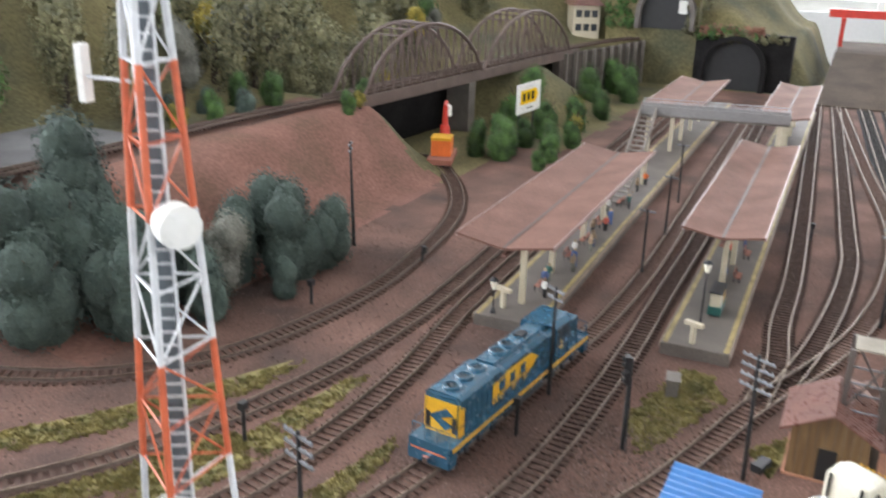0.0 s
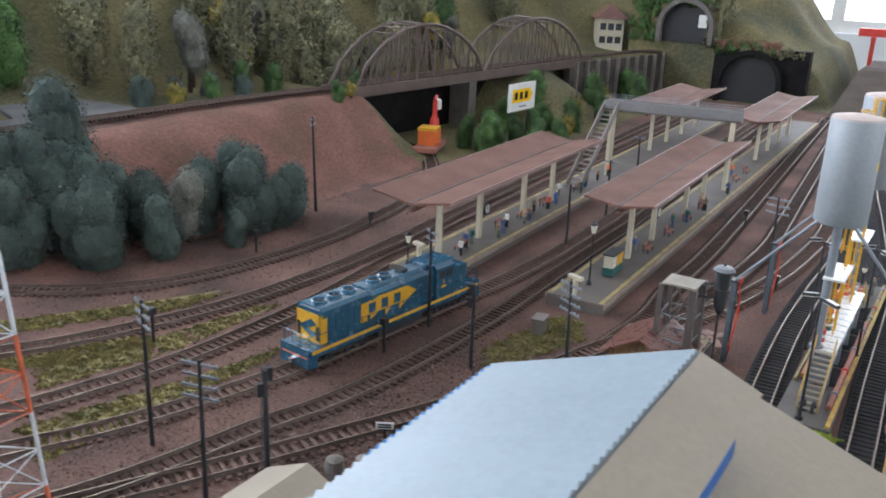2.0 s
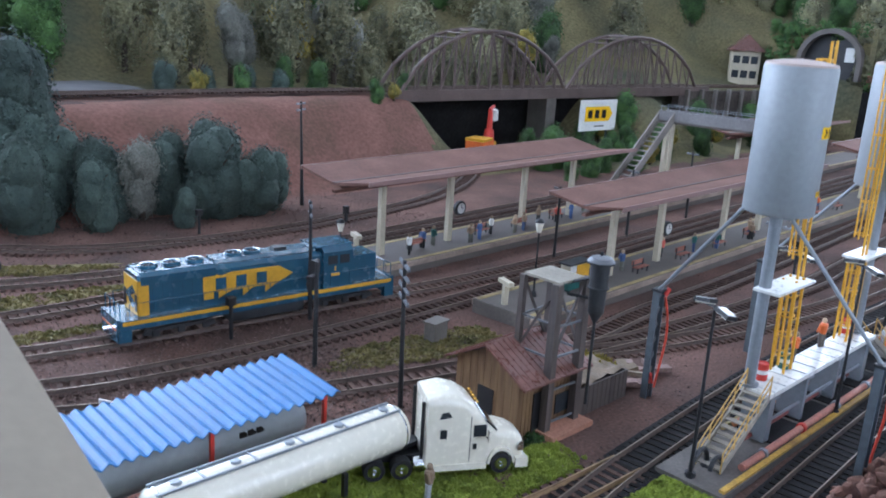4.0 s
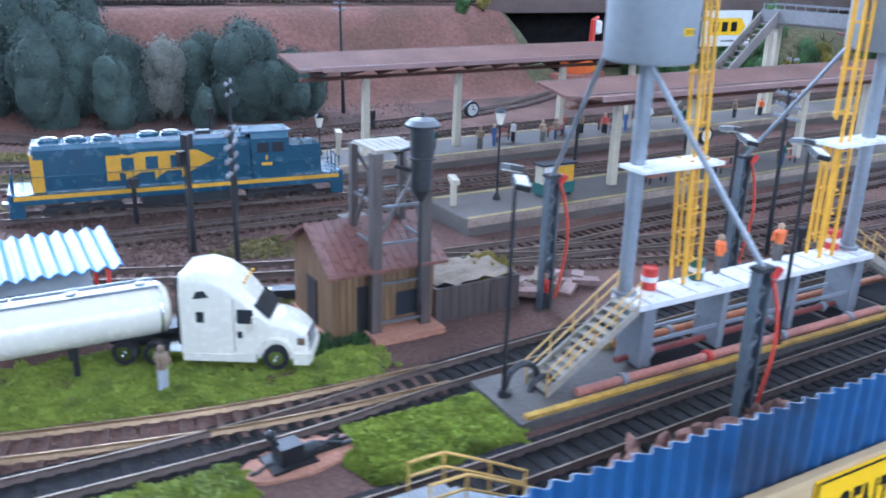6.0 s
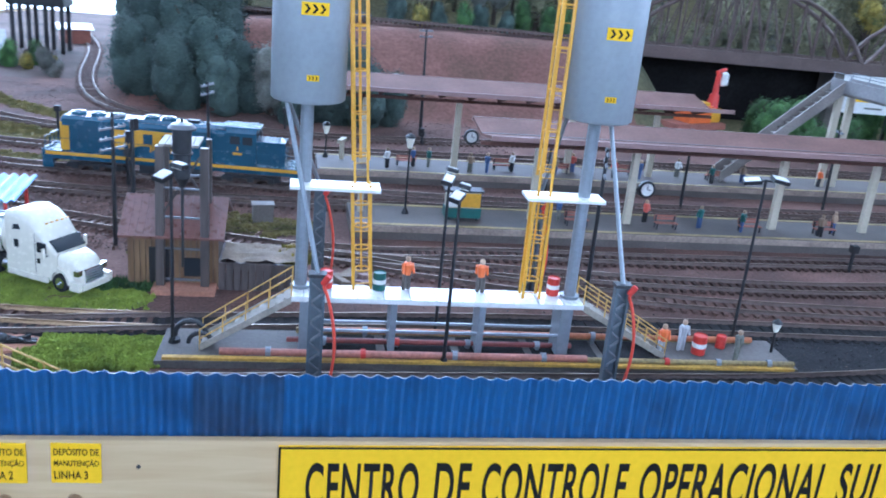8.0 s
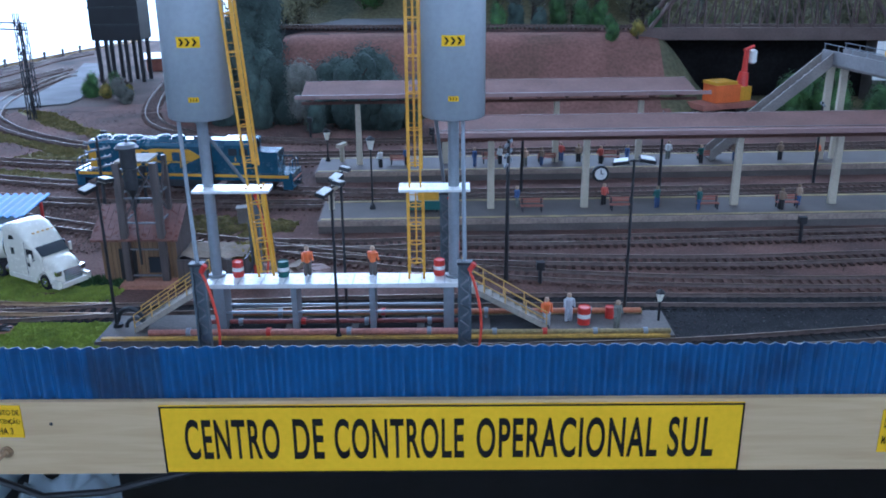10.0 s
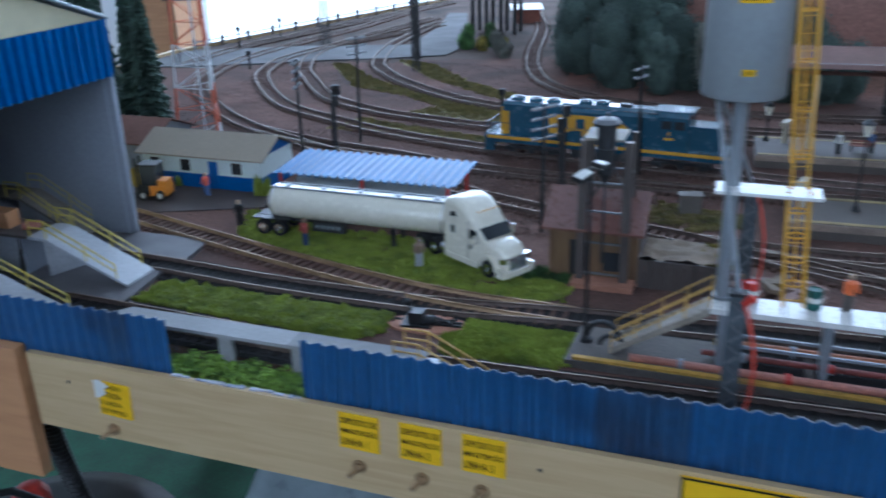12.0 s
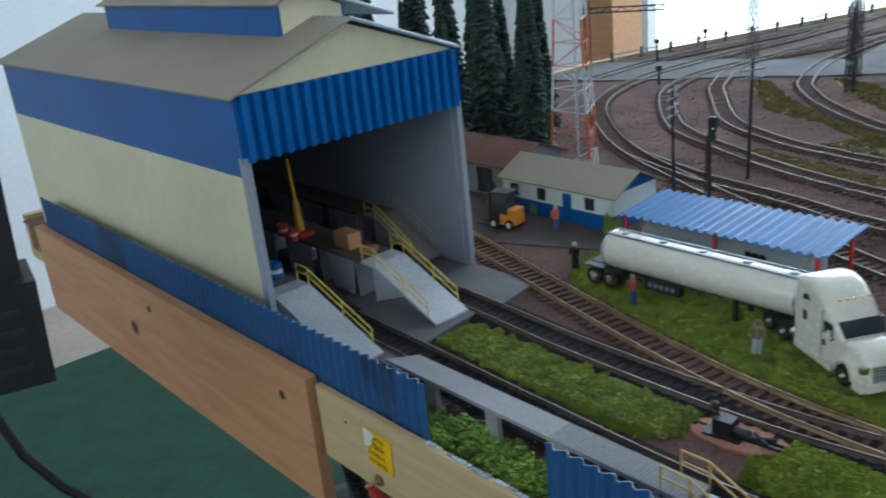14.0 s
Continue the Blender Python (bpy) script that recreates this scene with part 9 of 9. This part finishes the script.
def fir_trunk(h):
    bm = bmesh.new()
    rod(bm, (0, 0, -0.003), (0, 0, h), 0.003, 0.0006, seg=6)
    return mesh_of("trunk", bm, "bark")


FIR_TRUNKS = [fir_trunk(0.24), fir_trunk(0.20), fir_trunk(0.27)]
CONIFERS = [conifer_mesh(0.24, 0.029), conifer_mesh(0.20, 0.026), conifer_mesh(0.27, 0.032)]
for x, y, s, k in ((-0.60, 0.455, 0.80, 0), (-0.645, 0.49, 0.92, 1), (-0.685, 0.47, 1.0, 2), (-0.66, 0.53, 0.85, 0), (-0.72, 0.53, 0.95, 1), (-0.76, 0.48, 0.95, 2), (-0.80, 0.52, 0.8, 1), (-0.70, 0.42, 0.75, 0), (-0.79, 0.44, 0.7, 0), (-0.855, 0.36, 1.0, 2), (-0.860, 0.44, 1.1, 1), (-0.835, 0.40, 1.1, 0), (-0.84, 0.50, 1.05, 2), (-0.82, 0.58, 1.0, 1)):
    t = thing("conifer", "dark green model fir tree behind the shed", "tree", pose(x, y, 0, 0, 0, random.uniform(0, 360)) @ Matrix.Diagonal((s, s, s, 1)), group="fir trees")
    c = new("crown", CONIFERS[k])
    c.parent = t
    c = new("trunk", FIR_TRUNKS[k])
    c.parent = t

# painted backdrop behind the hills
bm = boxes((-0.05, 1.872, -0.05, 2.24, 1.878, 0.62), (2.246, 0.66, -0.05, 2.252, 1.87, 0.50))
solid("backdrop", bm, "mural", "painted hazy green forest backdrop behind the hills", "backdrop", kind="structure")
bm = bmesh.new()
box(bm, -1.50, 1.60, FLOOR, -1.40, 1.72, 0.25)
soften(bm, 0.004, 1)
solid("wooden_cupboard", bm, "board_brown", "tall orange brown wooden cupboard by the wall", "cupboard")


# ---- below and before the table ----
def power_supply():
    p = thing("power_adapter", "black plastic power adapter hanging on its cable by the board", "adapter", pose(-0.43, -0.140, 0.100, 3, 3, 80))
    bm = boxes((-0.035, -0.018, -0.060, 0.035, 0.018, -0.004))
    soften(bm, 0.005, 3)
    part("case", bm, "black", p)
    bm = boxes((-0.030, -0.008, -0.008, 0.030, 0.0125, 0.052))
    soften(bm, 0.006, 3)
    part("plug_head", bm, "black", p, "black plug head")
    part("label", boxes((-0.020, -0.0184, -0.052, 0.004, -0.0181, -0.014)), "iron", p, "worn grey type label")
    for k in range(4):
        part("text_bar", boxes((0.008, -0.0186, -0.050 + 0.010 * k, 0.026, -0.0181, -0.047 + 0.010 * k)), "iron", p, "worn grey print")
    bm = bmesh.new()
    bent_tube(bm, [(0.004, 0, -0.060), (0.004, 0.0, -0.080), (0.012, 0, -0.107), (0.028, 0.0, -0.135), (0.044, 0, -0.154), (0.09, 0, -0.175), (0.17, -0.01, -0.20), (0.25, -0.03, -0.28), (0.32, -0.08, -0.36)], 0.0026, 8)
    part("cable", bm, "black", p)
    bm = bmesh.new()
    bent_tube(bm, [(-0.020, 0, 0.050), (-0.031, 0.003, 0.10), (-0.05, 0.01, 0.25), (-0.08, 0.02, 0.60), (-0.08, 0.02, 1.648)], 0.0028, 8)
    part("cable", bm, "black", p)


power_supply()


def stool():
    s = thing("round_stool", "dark grey padded round stool under the table", "stool", pose(-0.519, 0.120, FLOOR))
    bm = bmesh.new()
    lathe(bm, [(0.06, 0.39), (0.115, 0.40), (0.124, 0.42), (0.121, 0.437), (0.09, 0.449), (0.02, 0.450)], 30)
    part("seat", bm, "iron", s, smooth=True)
    for k in range(4):
        a = math.pi / 4 + math.pi / 2 * k
        part("leg", rods(0.011, ((0.07 * math.cos(a), 0.07 * math.sin(a), 0.395), (0.13 * math.cos(a), 0.13 * math.sin(a), 0)), seg=10), "steel", s)
    h = thing("ribbed_hose", "black ribbed hose hanging under the front board", "hose", pose(-0.374, 0.030, -0.0425))
    bm = bmesh.new()
    prof = []
    for k in range(90):
        prof.append((0.0062 if k % 2 else 0.0050, -0.0014 * k))
    lathe(bm, prof, 12)
    for v in bm.verts:
        v.co.x += 2.5 * v.co.z * v.co.z - 0.02 * v.co.z
    part("tube", bm, "black", h)
    r = thing("red_cap", "small red plastic cap on the stool", "cap", pose(-0.565, 0.164, FLOOR + 0.4495))
    bm = bmesh.new()
    lathe(bm, [(0.016, 0), (0.016, 0.012), (0.010, 0.02), (0.003, 0.022)], 16)
    part("cap", bm, "red", r)


stool()


def storage():
    # added chest: its black stands for the shade under the table
    c = thing("storage_chest", "added black chest with a flat lid, darkening the space under the table", "chest", pose(0, 0, 0))
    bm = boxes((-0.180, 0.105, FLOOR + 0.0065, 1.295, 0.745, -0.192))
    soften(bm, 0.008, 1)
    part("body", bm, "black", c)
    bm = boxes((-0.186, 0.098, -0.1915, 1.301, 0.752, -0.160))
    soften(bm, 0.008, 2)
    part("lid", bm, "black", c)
    for x in (0.12, 0.95):
        bm = boxes((x - 0.02, 0.0935, -0.215, x + 0.02, 0.0975, -0.172))
        soften(bm, 0.0015, 1)
        part("latch", bm, "iron", c, "dark metal latch")
    k = 16
    for x0, wide, y0, deep, z0 in ((-0.305, 0.115, 0.05, 0.20, -0.105), (-0.125, 0.055, 0.045, 0.05, -0.092)):
        bm = bmesh.new()
        g = [[bm.verts.new((x0 + wide * i / k, y0 + deep * j / k, z0 + 0.010 * math.sin(i * 0.5 + j * 0.2) - 0.6 * deep * (1 - j / k) + 0.012 * noise.noise(Vector((i * 0.4, j * 0.4, x0))))) for i in range(k + 1)] for j in range(k + 1)]
        for j in range(k):
            for i in range(k):
                bm.faces.new((g[j][i], g[j][i + 1], g[j + 1][i + 1], g[j + 1][i]))
        low = bmesh.ops.extrude_face_region(bm, geom=bm.faces[:])
        for v in low["geom"]:
            if isinstance(v, bmesh.types.BMVert):
                v.co.z = FLOOR + 0.012
        solid("plastic_sheet", bm, "plastic_sheet", "crumpled grey plastic sheet over boxes under the table", "sheet", group="plastic sheets", smooth=True)
    bm = bmesh.new()
    bent_tube(bm, [(-0.19, 0.045, -0.050), (-0.15, 0.043, -0.062), (-0.128, 0.042, -0.066), (-0.095, 0.041, -0.080), (-0.055, 0.041, -0.077), (0.02, 0.043, -0.058), (0.06, 0.045, -0.045)], 0.0022, 8)
    solid("black_cable", bm, "black", "black cable looped under the front board", "cable")


storage()
